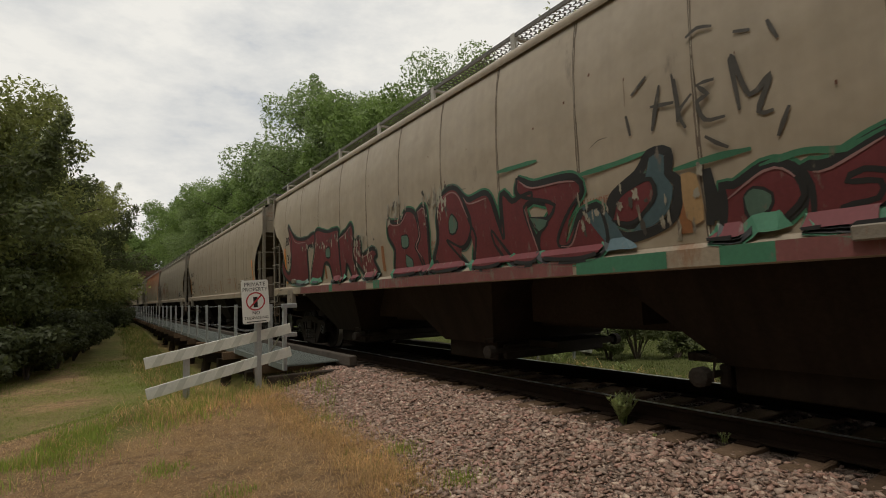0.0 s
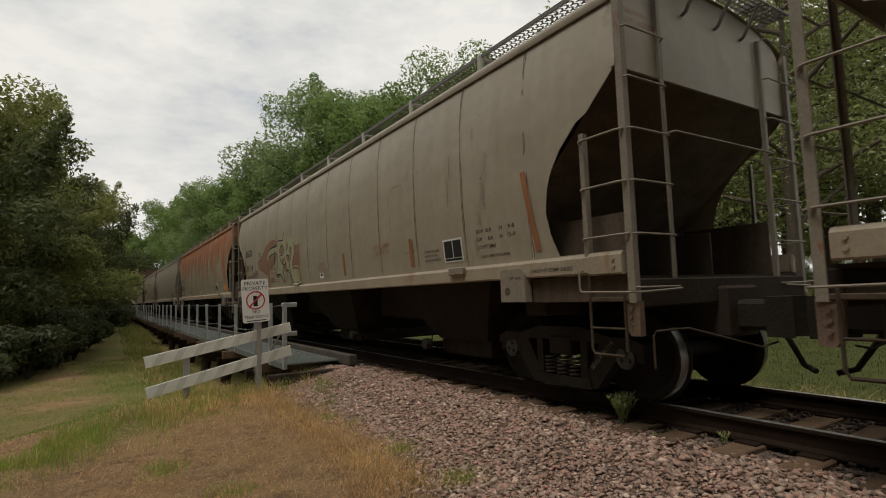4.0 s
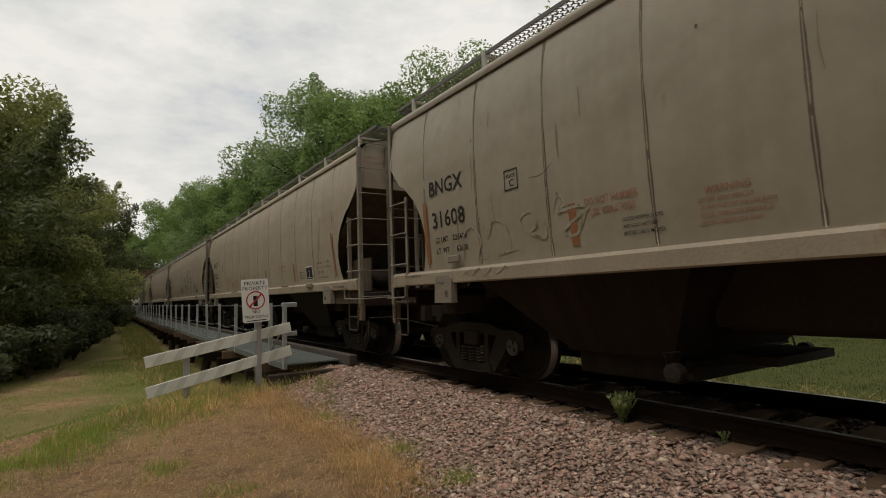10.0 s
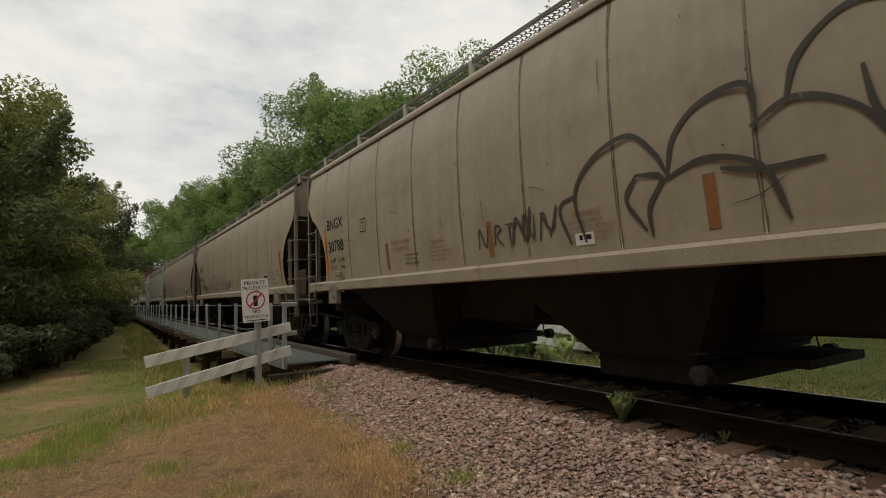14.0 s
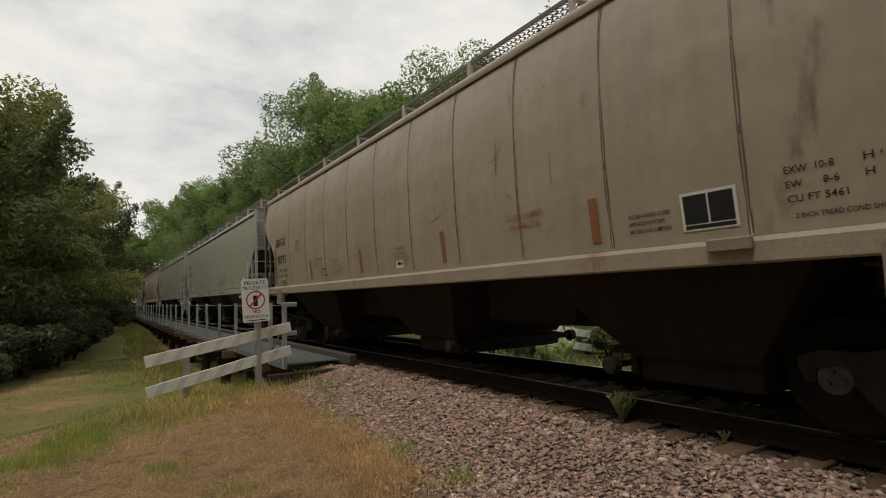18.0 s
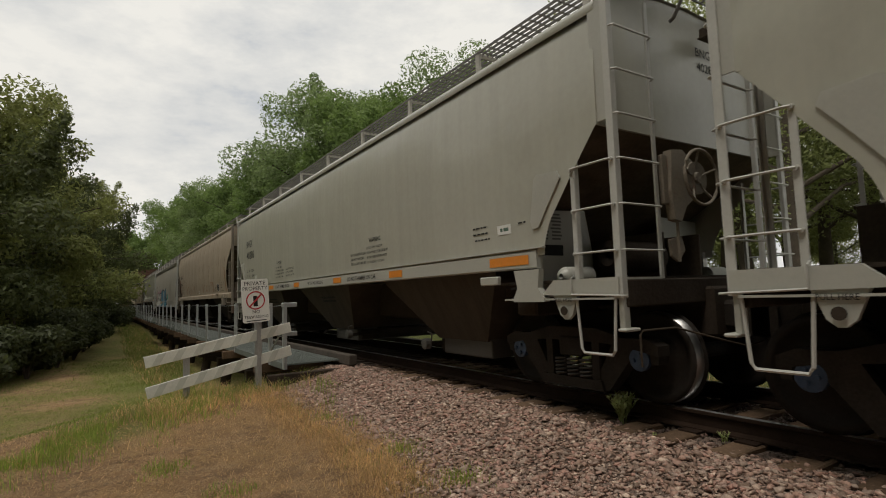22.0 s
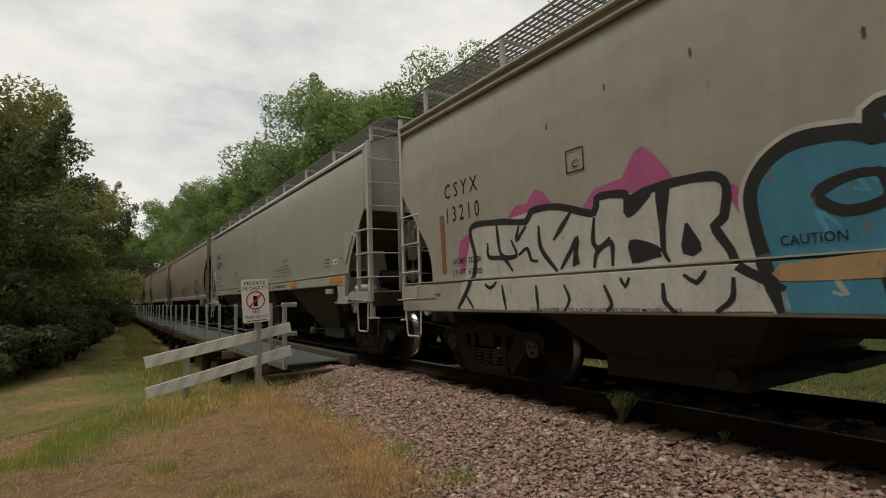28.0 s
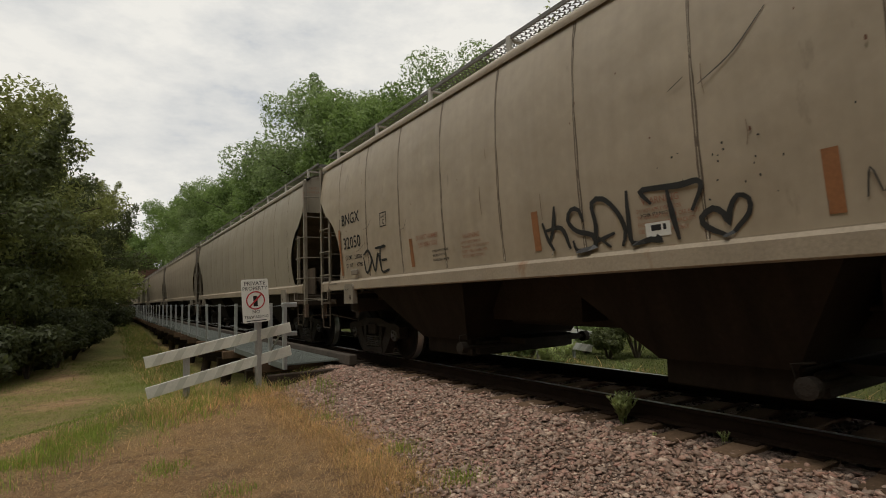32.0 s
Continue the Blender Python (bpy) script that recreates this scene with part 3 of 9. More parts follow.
def seam_stain(prof):
    """Rusty grime that runs down both sides of a weld, an uneven ribbon on the sheet."""
    bm = bmesh.new()
    prev = None
    for k in range(25):
        z = prof[0][0] + 0.03 + (prof[-1][0] - prof[0][0] - 0.08) * k / 24
        t = (z - prof[0][0]) / (prof[-1][0] - prof[0][0])
        x = -(side_x(z, prof) - 0.02 * math.sin(math.pi * t)) - 0.003
        w = 0.019 + 0.013 * noise.noise((z * 2.3, 1.0, 0.5)) + 0.007 * noise.noise((z * 8, 4.0, 0.5)) - 0.005 * t
        row = [bm.verts.new((x, -w * (1.2 if k % 2 else 1.0), z)), bm.verts.new((x, w, z))]
        if prev:
            bm.faces.new((prev[0], prev[1], row[1], row[0]))
        prev = row
    return bm


def build_car(kind, label, cap=M_CAP, brake_wheel=0):
    """One covered hopper car, local y along the track, base at rail level: body, sills, ladders, hoppers, trucks."""
    newer = kind in ("new", "csyx")
    prof, cut, zb = {"new": (SIDE_NEW, cut_new, 2.74), "csyx": (SIDE_CS, cut_new, 2.74)}.get(kind, (SIDE_OLD, cut_old, 3.22))
    paint = {"new": M_NEWGREY, "csyx": M_CSGREY, "old": M_TAN, "grey": M_GREY, "rusty": M_RUSTY}[kind]
    sillm = {"new": M_NEWSILL, "csyx": M_CSGREY}.get(kind, M_SILL)
    ladm = M_NEWLADDER if newer else M_LADDER
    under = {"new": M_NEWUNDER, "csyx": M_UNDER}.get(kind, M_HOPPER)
    car = thing("hopper_car", label, "freight car", "cars of the passing train")
    key = kind if kind in EXTS else "old"
    ext = EXTS.get(kind, EXT)
    if key + "shell" not in MESH:
        MESH[key + "shell"] = shell_mesh(prof, cut, 0.005 if newer else 0.02, "body", ext)
    me = MESH[key + "shell"].copy()
    me.materials.append(paint)
    part("body", me, None, car)
    if not newer:
        for y in SEAMS:
            part("grime_line", shared("stain", lambda: seam_stain(prof), M_SEAM), None, car).matrix_basis = pose(0, y, 0)
            part("weld_seam", shared("seam", lambda: seam_strip(prof), M_RIB, True), None, car).matrix_basis = pose(0, y, 0)
    for s in (-1, 1):
        me = mesh_of("end_sheet", end_sheet(prof, s, zb, ext if s < 0 else 0.0), paint)
        part("end_sheet", me, None, car)
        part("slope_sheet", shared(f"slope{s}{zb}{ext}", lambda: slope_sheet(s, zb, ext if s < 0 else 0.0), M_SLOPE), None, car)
        # side sill: a channel with a rounded top edge
        x = s * 1.57
        bm = bmesh.new()
        outer, inner = x + s * 0.035, x - s * 0.06
        h0, h1 = {"new": (1.415, 1.63), "csyx": (0.93, 1.34)}.get(kind, (1.31, 1.505))
        back = 0.8 if kind == "new" else -0.02
        prism(bm, [(inner, h1), (outer - s * 0.035, h1), (outer, h1 - 0.038), (outer, h0 + 0.015), (outer - s * 0.012, h0), (inner, h0)], -HALF + (back + 0.11 if kind == "new" else back if newer else 0.07 - ext), HALF - (back + 0.11 if kind == "new" else back if newer else 0.07), "y")
        bmesh.ops.recalc_face_normals(bm, faces=bm.faces)
        part("side_sill", bm, sillm, car)
        part("sill_flange", boxed(x + s * (0.02 if newer else -0.03), -ext / 2, h1 + 0.004, 0.05, LEN + ext - (2 * max(back, 0) if newer else 0.14), 0.014), sillm, car)
    # hopper bays: tapered chutes with a gate frame below each
    bays = ((-4.82, -6.25, -3.12, -5.45, -4.2), (-0.2, -1.6, 1.48, -0.82, 0.42), (4.28, 3.12, 6.18, 3.65, 4.92)) if kind == "new" else ((-4.6, -6.16, -2.7, -5.3, -3.5), (-0.42, -2.15, 1.3, -1.2, 0.35), (3.9, 2.4, 6.1, 3.1, 4.6))
    if not newer:
        bays = ((-4.8, -6.1, -3.18, -5.4, -4.2), (-0.38, -1.56, 1.28, -0.98, 0.22), (4.02, 2.86, 6.0, 3.4, 4.65))
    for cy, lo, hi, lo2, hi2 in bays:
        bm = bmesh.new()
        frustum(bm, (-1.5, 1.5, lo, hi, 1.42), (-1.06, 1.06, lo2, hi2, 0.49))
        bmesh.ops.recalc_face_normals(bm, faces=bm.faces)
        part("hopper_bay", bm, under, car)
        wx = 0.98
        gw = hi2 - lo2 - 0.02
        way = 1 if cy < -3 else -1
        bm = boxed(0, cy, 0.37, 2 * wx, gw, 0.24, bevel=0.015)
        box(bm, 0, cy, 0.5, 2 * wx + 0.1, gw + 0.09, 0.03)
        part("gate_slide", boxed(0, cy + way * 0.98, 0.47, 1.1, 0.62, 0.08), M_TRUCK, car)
        # added dark box over the gate's end face, standing in for its shade
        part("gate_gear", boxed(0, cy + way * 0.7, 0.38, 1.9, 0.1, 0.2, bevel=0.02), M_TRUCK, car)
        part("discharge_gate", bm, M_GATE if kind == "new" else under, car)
        if kind == "new" and cy > -1:
            bm = bmesh.new()
            rb = random.Random(int(cy * 10))
            for k in range(2):
                a = cy + 0.4
                while a > cy - 0.35:
                    w = rb.uniform(0.04, 0.11)
                    vs = []
                    for yy, z in ((a, 1.16 - 0.075 * k), (a - w, 1.16 - 0.075 * k), (a - w, 1.2 - 0.075 * k), (a, 1.2 - 0.075 * k)):
                        vs.append(bm.verts.new((-1.5 + 0.44 * (1.4 - z) / 0.91 - 0.008, yy, z)))
                    bm.faces.new(vs)
                    a -= w + 0.02
            part("text_bar", bm, M_BLACK, car)
        part("gate_shaft", rod(bmesh.new(), [(-wx - 0.24, cy + way * 0.74, 0.4), (wx + 0.24, cy + way * 0.74, 0.4)], 0.032, 10), M_TRUCK, car)
        for s in (-1, 1):
            bm = bmesh.new()
            rod(bm, [(s * (wx + 0.2), cy + way * 0.74, 0.4), (s * (wx + 0.3), cy + way * 0.74, 0.4), (s * (wx + 0.31), cy + way * 0.74, 0.4)], [0.085, 0.085, 0.05], 12)
            rod(bm, [(s * (wx + 0.22), cy + way * 0.66, 0.36), (s * (wx + 0.22), cy + way * 0.62, 0.56), (s * (wx + 0.2), cy + way * 0.78, 0.58)], 0.012, 5)
            part("capstan", bm, M_GATE if kind == "new" else M_TRUCK, car)
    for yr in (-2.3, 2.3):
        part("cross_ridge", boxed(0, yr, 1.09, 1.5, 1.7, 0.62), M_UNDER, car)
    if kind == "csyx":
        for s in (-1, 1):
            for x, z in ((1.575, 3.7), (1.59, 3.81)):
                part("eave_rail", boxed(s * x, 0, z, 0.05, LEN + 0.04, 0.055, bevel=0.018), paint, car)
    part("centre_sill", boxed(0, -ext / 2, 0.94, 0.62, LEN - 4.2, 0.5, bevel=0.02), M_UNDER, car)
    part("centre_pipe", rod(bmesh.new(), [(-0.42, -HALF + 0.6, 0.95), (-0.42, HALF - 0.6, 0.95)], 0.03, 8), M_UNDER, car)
    # roof walk: perforated grating on posts
    walk_parts(car, prof, newer)
    for s in (-1, 1):
        end_gear(car, s, prof, newer, ladm, sillm, brake_wheel == s, ext)
        truck(car, s, cap, 0.0 if kind == "new" else ext, 7.02 if kind == "new" else TRUCK_Y)
    return car


def walk_parts(car, prof, newer):
    """The running boards: punched grating just above the roof, on short posts along the eaves."""
    zw = 4.42 if newer else 4.36
    half = HALF + 0.25

    def grate():
        bm = bmesh.new()
        ex = 0.0 if newer else EXT
        for s in (-1, 1):
            if newer:
                for x in (0.74, 0.82, 0.9, 0.98, 1.06, 1.14, 1.22, 1.3):
                    box(bm, s * x, 0, zw, 0.016, LEN + 0.5, 0.03)
                y = -half
                while y < half:
                    box(bm, s * 1.02, y, zw, 0.56, 0.014, 0.02)
                    y += 0.16
                continue
            for x in (0.7, 1.28):
                box(bm, s * x, -ex / 2, zw, 0.02, LEN + ex + 0.5, 0.05)
            for k in range(int((LEN + ex + 0.5) / 0.082)):
                y = -half - ex + k * 0.082
                for j in range(7):
                    a = Vector((s * (0.71 + 0.081 * j), y, zw))
                    b = Vector((s * (0.71 + 0.081 * j + 0.0405), y + 0.041, zw))
                    c = Vector((s * (0.71 + 0.081 * (j + 1)), y, zw))
                    for p, q in ((a, b), (b, c), (b, b + Vector((0, 0.041, 0)))):
                        d = (q - p).normalized()
                        o = Vector((-d.y, d.x, 0)) * 0.0125
                        bm.faces.new([bm.verts.new(v) for v in (p - o, q - o, q + o, p + o)])
        return bm
    part("roof_walk", shared(("new" if newer else "old") + "walk", grate, M_ROOFWALK), None, car)

    def post():
        bm = boxed(0, 0, 0, 0.05, 0.08, 0.42, bevel=0.008)
        return box(bm, 0.3, 0, 0.16, 0.62, 0.06, 0.03)
    me = shared("roofpost", post, M_POST)
    n = 9
    for k in range(n):
        y = -HALF + 0.3 + (LEN - 0.6) * k / (n - 1)
        for s in (-1, 1):
            p = new("walk_post", me)
            p.parent = car
            p.matrix_basis = pose(s * 1.28, y, zw - 0.18, 0, 0, 0 if s < 0 else 180)


def end_gear(car, s, prof, newer, ladm, sillm, brake_wheel, ext=0.0):
    """Ladders, end sill, step, jacking pad, coupler and, at one end, the hand brake."""
    ye = HALF * s - (ext if s < 0 else 0)
    modern = prof is SIDE_NEW
    body_end = ye
    ye += s * 0.12 if modern else 0.0
    tag = f"{newer}{ext}{modern}"
    for sx in (-1, 1):
        x = sx * 1.585

        def corner_stile():
            """An angle post: one leg along the side, one across the end."""
            bm = bmesh.new()
            z0 = 1.03 if not newer else 1.08
            box(bm, x, ye + s * 0.03, (z0 + 3.98) / 2, 0.016, 0.078, 3.98 - z0, bevel=0.004)
            return box(bm, x - sx * 0.035, ye + s * 0.06, (z0 + 3.98) / 2, 0.07, 0.014, 3.98 - z0, bevel=0.004)
        part("ladder_stile", shared(f"stile{s}{sx}{tag}", corner_stile, ladm), None, car)

        def inner_stile():
            z0, z1 = (1.25, 2.5) if newer else (1.3, 2.7)
            bm = boxed(x, ye - s * 0.47, (z0 + z1) / 2, 0.014, 0.058, z1 - z0, bevel=0.004)
            return box(bm, x - sx * 0.03, ye - s * 0.445, (z0 + z1) / 2, 0.05, 0.01, z1 - z0)
        part("ladder_stile", shared(f"istile{s}{sx}{tag}", inner_stile, ladm), None, car)

        def end_stile():
            bm = boxed(x - sx * 0.61, ye + s * 0.05, 2.56, 0.05, 0.014, 2.96, bevel=0.004)
            return box(bm, x - sx * 0.635, ye + s * 0.03, 2.56, 0.012, 0.045, 2.96)
        part("ladder_stile", shared(f"estile{s}{sx}{tag}", end_stile, ladm), None, car)
        for k in range(7):
            z = (4.065 if newer else 4.05) - (0.425 if newer else 0.48) * k
            if z < (1.4 if newer else 1.1):
                continue

            def rung_end():
                return rod(bmesh.new(), [(x - sx * 0.01, ye + s * 0.07, 0), (x - sx * 0.03, ye + s * 0.11, 0), (x - sx * 0.58, ye + s * 0.11, 0), (x - sx * 0.61, ye + s * 0.06, 0)], 0.0105, 6)
            part("rung", shared(f"rung_end{s}{sx}{tag}", rung_end, ladm), None, car).matrix_basis = pose(0, 0, z)

            def rung_side():
                bm = rod(bmesh.new(), [(x + sx * 0.03, ye + s * 0.03, 0), (x + sx * 0.05, ye - s * 0.01, 0), (x + sx * 0.05, ye - s * 0.43, 0), (x + sx * 0.03, ye - s * 0.47, 0)], 0.0115, 6)
                for yy in (ye + s * 0.03, ye - s * 0.47):
                    rod(bm, [(x + sx * 0.006, yy, 0), (x + sx * 0.034, yy, 0)], 0.021, 6)
                return bm
            if 1.3 < z < (2.5 if newer else 2.7):
                part("rung", shared(f"rung_side{s}{sx}{tag}", rung_side, ladm), None, car).matrix_basis = pose(0, 0, z)

        def sill_step():
            bm = bmesh.new()
            a, b = (ye - s * 0.06, ye - s * 0.46)
            c, d = (a, b) if not newer else (ye - s * 0.02, ye - s * 0.5)
            rod(bm, [(x, c, 1.12), (x, a, 0.6), (x, a - s * 0.03, 0.555), (x, b + s * 0.03, 0.555), (x, b, 0.6), (x, d, 1.3 if not newer else 1.12)], 0.015, 6)
            if not newer:
                rod(bm, [(x, a, 0.8), (x, b, 0.8)], 0.012, 6)
            return bm
        part("sill_step", shared(f"step{s}{sx}{tag}", sill_step, ladm if newer else M_PANEL), None, car)

        def grab():
            if newer:
                return rod(bmesh.new(), [(x + sx * 0.02, ye - s * 0.5, 1.3), (x + sx * 0.07, ye - s * 0.5, 1.28), (x + sx * 0.07, ye - s * 0.5, 1.12), (x + sx * 0.07, ye + s * 0.1, 1.1), (x + sx * 0.02, ye + s * 0.12, 1.1)], 0.011, 6)
            return rod(bmesh.new(), [(x + sx * 0.02, ye - s * 0.52, 1.35), (x + sx * 0.07, ye - s * 0.52, 1.33), (x + sx * 0.07, ye - s * 0.52, 1.17), (x + sx * 0.07, ye - s * 0.5, 1.14), (x + sx * 0.07, ye + s * 0.08, 1.13), (x - sx * 0.05, ye + s * 0.12, 1.13), (x - sx * 0.6, ye + s * 0.12, 1.15)], 0.0115, 6)
        part("grab_iron", shared(f"grab{s}{sx}{tag}", grab, ladm), None, car)

        def pad():
            bm = bmesh.new()
            if newer:
                o = 0.17 if s < 0 else 0.0
                prism(bm, [(ye - s * (a - o), z) for a, z in ((1.55, 1.4), (1.14, 1.4), (1.17, 1.2), (1.08, 1.09), (1.08, 1.05), (1.57, 1.05), (1.57, 1.09), (1.5, 1.2))], x - 0.05, x + 0.03)
                box(bm, x - sx * 0.03, ye - s * 0.8, 1.075, 0.12, 1.56, 0.018)
            else:
                prism(bm, [(ye - s * 1.76, 1.37), (ye - s * 1.72, 1.42), (ye - s * 1.4, 1.42), (ye - s * 1.35, 1.36), (ye - s * 1.33, 1.05), (ye - s * 1.76, 1.05)], x - 0.05, x + 0.045)
            bmesh.ops.recalc_face_normals(bm, faces=bm.faces)
            return bm
        jp = None if newer and not modern else part("jacking_pad", shared(f"pad{s}{sx}{tag}", pad, sillm if newer else M_LADDER), None, car)
        if not newer:
            part("pad_hole", shared(f"hole{s}{sx}{ext}", lambda: rod(bmesh.new(), [(x + sx * 0.03, ye - s * 1.64, 1.17), (x + sx * 0.05, ye - s * 1.64, 1.17)], 0.05, 12), M_UNDER), None, jp)
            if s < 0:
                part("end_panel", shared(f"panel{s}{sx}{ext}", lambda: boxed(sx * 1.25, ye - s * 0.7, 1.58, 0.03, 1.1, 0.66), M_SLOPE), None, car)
            # splice over the end of the side sill, with its two rivets

            def splice():
                bm = bmesh.new()
                o, i2 = x + sx * 0.028, x - sx * 0.03
                prism(bm, [(i2, 1.51), (o - sx * 0.03, 1.51), (o, 1.475), (o, 1.31), (o - sx * 0.012, 1.295), (i2, 1.295)], ye - s * 0.05, ye - s * 0.44, "y")
                for z in (1.37, 1.44):
                    rod(bm, [(o - sx * 0.005, ye - s * 0.14, z), (o + sx * 0.014, ye - s * 0.14, z)], 0.018, 8)
                bmesh.ops.recalc_face_normals(bm, faces=bm.faces)
                return bm
            part("sill_splice", shared(f"splice{s}{sx}{ext}", splice, sillm), None, car)

        def low_sill():
            if not newer:
                bm = bmesh.new()
                if s < 0:
                    box(bm, x - sx * 0.07, ye - s * 0.68, 1.17, 0.03, 1.3, 0.26, bevel=0.006)
                else:
                    box(bm, x - sx * 0.1, ye - s * 0.3, 1.09, 0.03, 0.5, 0.1, bevel=0.006)
                return box(bm, x - sx * 0.04, ye - s * 0.25, 1.065, 0.09, 0.52, 0.04, bevel=0.006)
            bm = bmesh.new()
            prism(bm, [(ye + s * 0.04, 1.27), (ye - s * 0.78, 1.27), (ye - s * 0.96, 1.12), (ye + s * 0.04, 1.1)], x - 0.03, x + 0.03)
            prism(bm, [(ye - s * 0.48, 1.13), (ye - s * 0.82, 1.13), (ye - s * 0.73, 0.92), (ye - s * 0.67, 0.87), (ye - s * 0.62, 0.87), (ye - s * 0.56, 0.92)], x - 0.005, x + 0.038)
            box(bm, x - sx * 0.3, ye + s * 0.05, 1.185, 0.58, 0.02, 0.16)
            bmesh.ops.recalc_face_normals(bm, faces=bm.faces)
            return bm
        rail = part("end_platform_rail", shared(f"lowsill{s}{sx}{tag}", low_sill, sillm if newer else M_LOW), None, car)

        if modern:
            part("corner_plate", shared(f"cplate{s}{sx}", lambda: boxed(x - sx * 0.014, body_end + s * 0.045, 3.36, 0.012, 0.2, 1.2, bevel=0.004), sillm), None, car)
            part("pull_hole", shared(f"pull{s}{sx}", lambda: rod(bmesh.new(), [(x + sx * 0.03, ye - s * 0.645, 0.96), (x + sx * 0.042, ye - s * 0.645, 0.96)], 0.045, 12), M_UNDER), None, rail)
            if s < 0:
                # painted web over the truck, with a table of stencils and a dark decal on it
                web = part("bolster_web", shared(f"newweb{s}{sx}", lambda: prism(bmesh.new(), [(sx * 1.53, 1.09), (sx * 0.62, 1.09), (sx * 0.62, 1.6), (sx * 0.72, 2.1), (sx * 1.53, 2.06)], s * 6.97, s * 7.0, "y"), sillm), None, car)
                if sx < 0:
                    part("decal", shared(f"decal{s}", lambda: boxed(-1.28, s * 7.003, 1.62, 0.34, 0.006, 0.12), M_BLACK), None, web)

                    def table():
                        bm = bmesh.new()
                        rt = random.Random(4)
                        for k in range(8):
                            for x0, x1 in ((-1.47, -1.31), (-1.28, -1.12)):
                                box(bm, (x0 + x1) / 2 + rt.uniform(-0.01, 0.01), s * 7.003, 1.75 + 0.04 * k, (x1 - x0) * rt.uniform(0.75, 1.0), 0.004, 0.02)
                        return bm
                    part("text_bar", shared(f"table{s}", table, M_GREYTXT), None, web)
            if s < 0:
                part("air_cylinder", shared(f"cyl{s}{sx}", lambda: rod(bmesh.new(), [(sx * 1.1, ye - s * 0.76, 1.31), (sx * 1.46, ye - s * 0.76, 1.31), (sx * 1.5, ye - s * 0.76, 1.31), (sx * 1.52, ye - s * 0.76, 1.31)], [0.1, 0.1, 0.08, 0.03], 16), sillm, True), None, car)

        def bracket():
            """The coupling-lever bracket below the corner post, with rivet heads."""
            bm = bmesh.new()
            if newer:
                box(bm, x - sx * 0.06, ye + s * 0.02, 0.95, 0.09, 0.06, 0.32, bevel=0.01)
                return box(bm, x - sx * 0.06, ye + s * 0.06, 0.79, 0.2, 0.1, 0.03, bevel=0.01)
            prism(bm, [(ye - s * 0.08, 1.05), (ye + s * 0.08, 1.05), (ye + s * 0.08, 0.74), (ye - s * 0.02, 0.74), (ye - s * 0.06, 0.8)], x - sx * 0.08, x - sx * 0.01)
            for k in range(3):
                rod(bm, [(x - sx * 0.012, ye, 0.84 + 0.07 * k), (x + sx * 0.012, ye, 0.84 + 0.07 * k)], 0.017, 6)
            bmesh.ops.recalc_face_normals(bm, faces=bm.faces)
            return bm
        part("corner_bracket", shared(f"strut{s}{tag}{sx}", bracket, sillm if newer else M_CORNER), None, car)

    part("end_sill", shared(f"endsill{s}{tag}", lambda: boxed(0, ye + s * 0.0, 1.12, 3.06, 0.14, 0.26, bevel=0.015), M_UNDER), None, car)
    part("draft_sill", shared(f"draft{s}{tag}", lambda: boxed(0, ye - s * 0.85, 0.9, 0.62, 2.0, 0.52, bevel=0.03), M_UNDER), None, car)
    part("body_bolster", shared(f"bolster{s}{tag}", lambda: boxed(0, ye - s * 1.4, 1.02, 2.9, 0.34, 0.26, bevel=0.02), M_UNDER), None, car)
    part("shear_plate", shared(f"shear{s}{tag}", lambda: boxed(0, ye - s * 0.95, 1.26, 3.02, 1.9, 0.03), M_UNDER), None, car)
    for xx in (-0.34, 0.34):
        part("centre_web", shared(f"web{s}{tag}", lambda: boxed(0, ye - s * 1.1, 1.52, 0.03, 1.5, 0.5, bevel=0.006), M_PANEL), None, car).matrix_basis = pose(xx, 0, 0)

    if not newer:
        def end_bar():
            return rod(bmesh.new(), [(-0.95, ye + s * 0.06, 2.65), (-0.93, ye + s * 0.12, 2.66), (0.93, ye + s * 0.12, 2.66), (0.95, ye + s * 0.06, 2.65)], 0.0105, 6)
        part("end_handhold", shared(f"endbar{s}{tag}", end_bar, ladm), None, car)
        for k, t in enumerate(("CAUTION", "NO SIDE LADDER")):
            key = f"caution{s}{k}{ext}"
            if key not in MESH:
                me = text_mesh(t, 0.075)
                me.transform(pose(-1.28 if s < 0 else 1.28, ye + s * 0.006, 3.78 - 0.09 * k, 90, 0, 0 if s < 0 else 180))
                me.materials.append(M_REDTXT)
                MESH[key] = me
            part("lettering", MESH[key], None, car)

    def walk_bracket():
        """Two bent struts that carry the cross walk at the top of the end."""
        bm = bmesh.new()
        for xx in (-0.5, 0.1, 0.62):
            rod(bm, [(xx, ye + s * 0.01, 3.98), (xx, ye + s * 0.06, 4.0), (xx + 0.02, ye + s * 0.24, 4.3)], 0.02, 6)
        for k in range(5):
            box(bm, 0, ye + s * (0.04 + 0.06 * k), 4.33, 2.5, 0.014, 0.02)
        for k in range(26):
            box(bm, -1.25 + 0.1 * k, ye + s * 0.16, 4.326, 0.012, 0.26, 0.016)
        return bm
    part("walk_bracket", shared(f"walkbr{s}{tag}", walk_bracket, M_ROOFWALK), None, car)

    def coupler():
        bm = boxed(0, ye + s * 0.3, 0.86, 0.26, 0.5, 0.3, bevel=0.04)
        prism(bm, [(-0.22, ye + s * 0.46), (0.2, ye + s * 0.46), (0.22, ye + s * 0.58), (0.06, ye + s * 0.71), (-0.06, ye + s * 0.62), (-0.22, ye + s * 0.71)], 0.66, 1.04, "z")
        bmesh.ops.recalc_face_normals(bm, faces=bm.faces)
        return bm
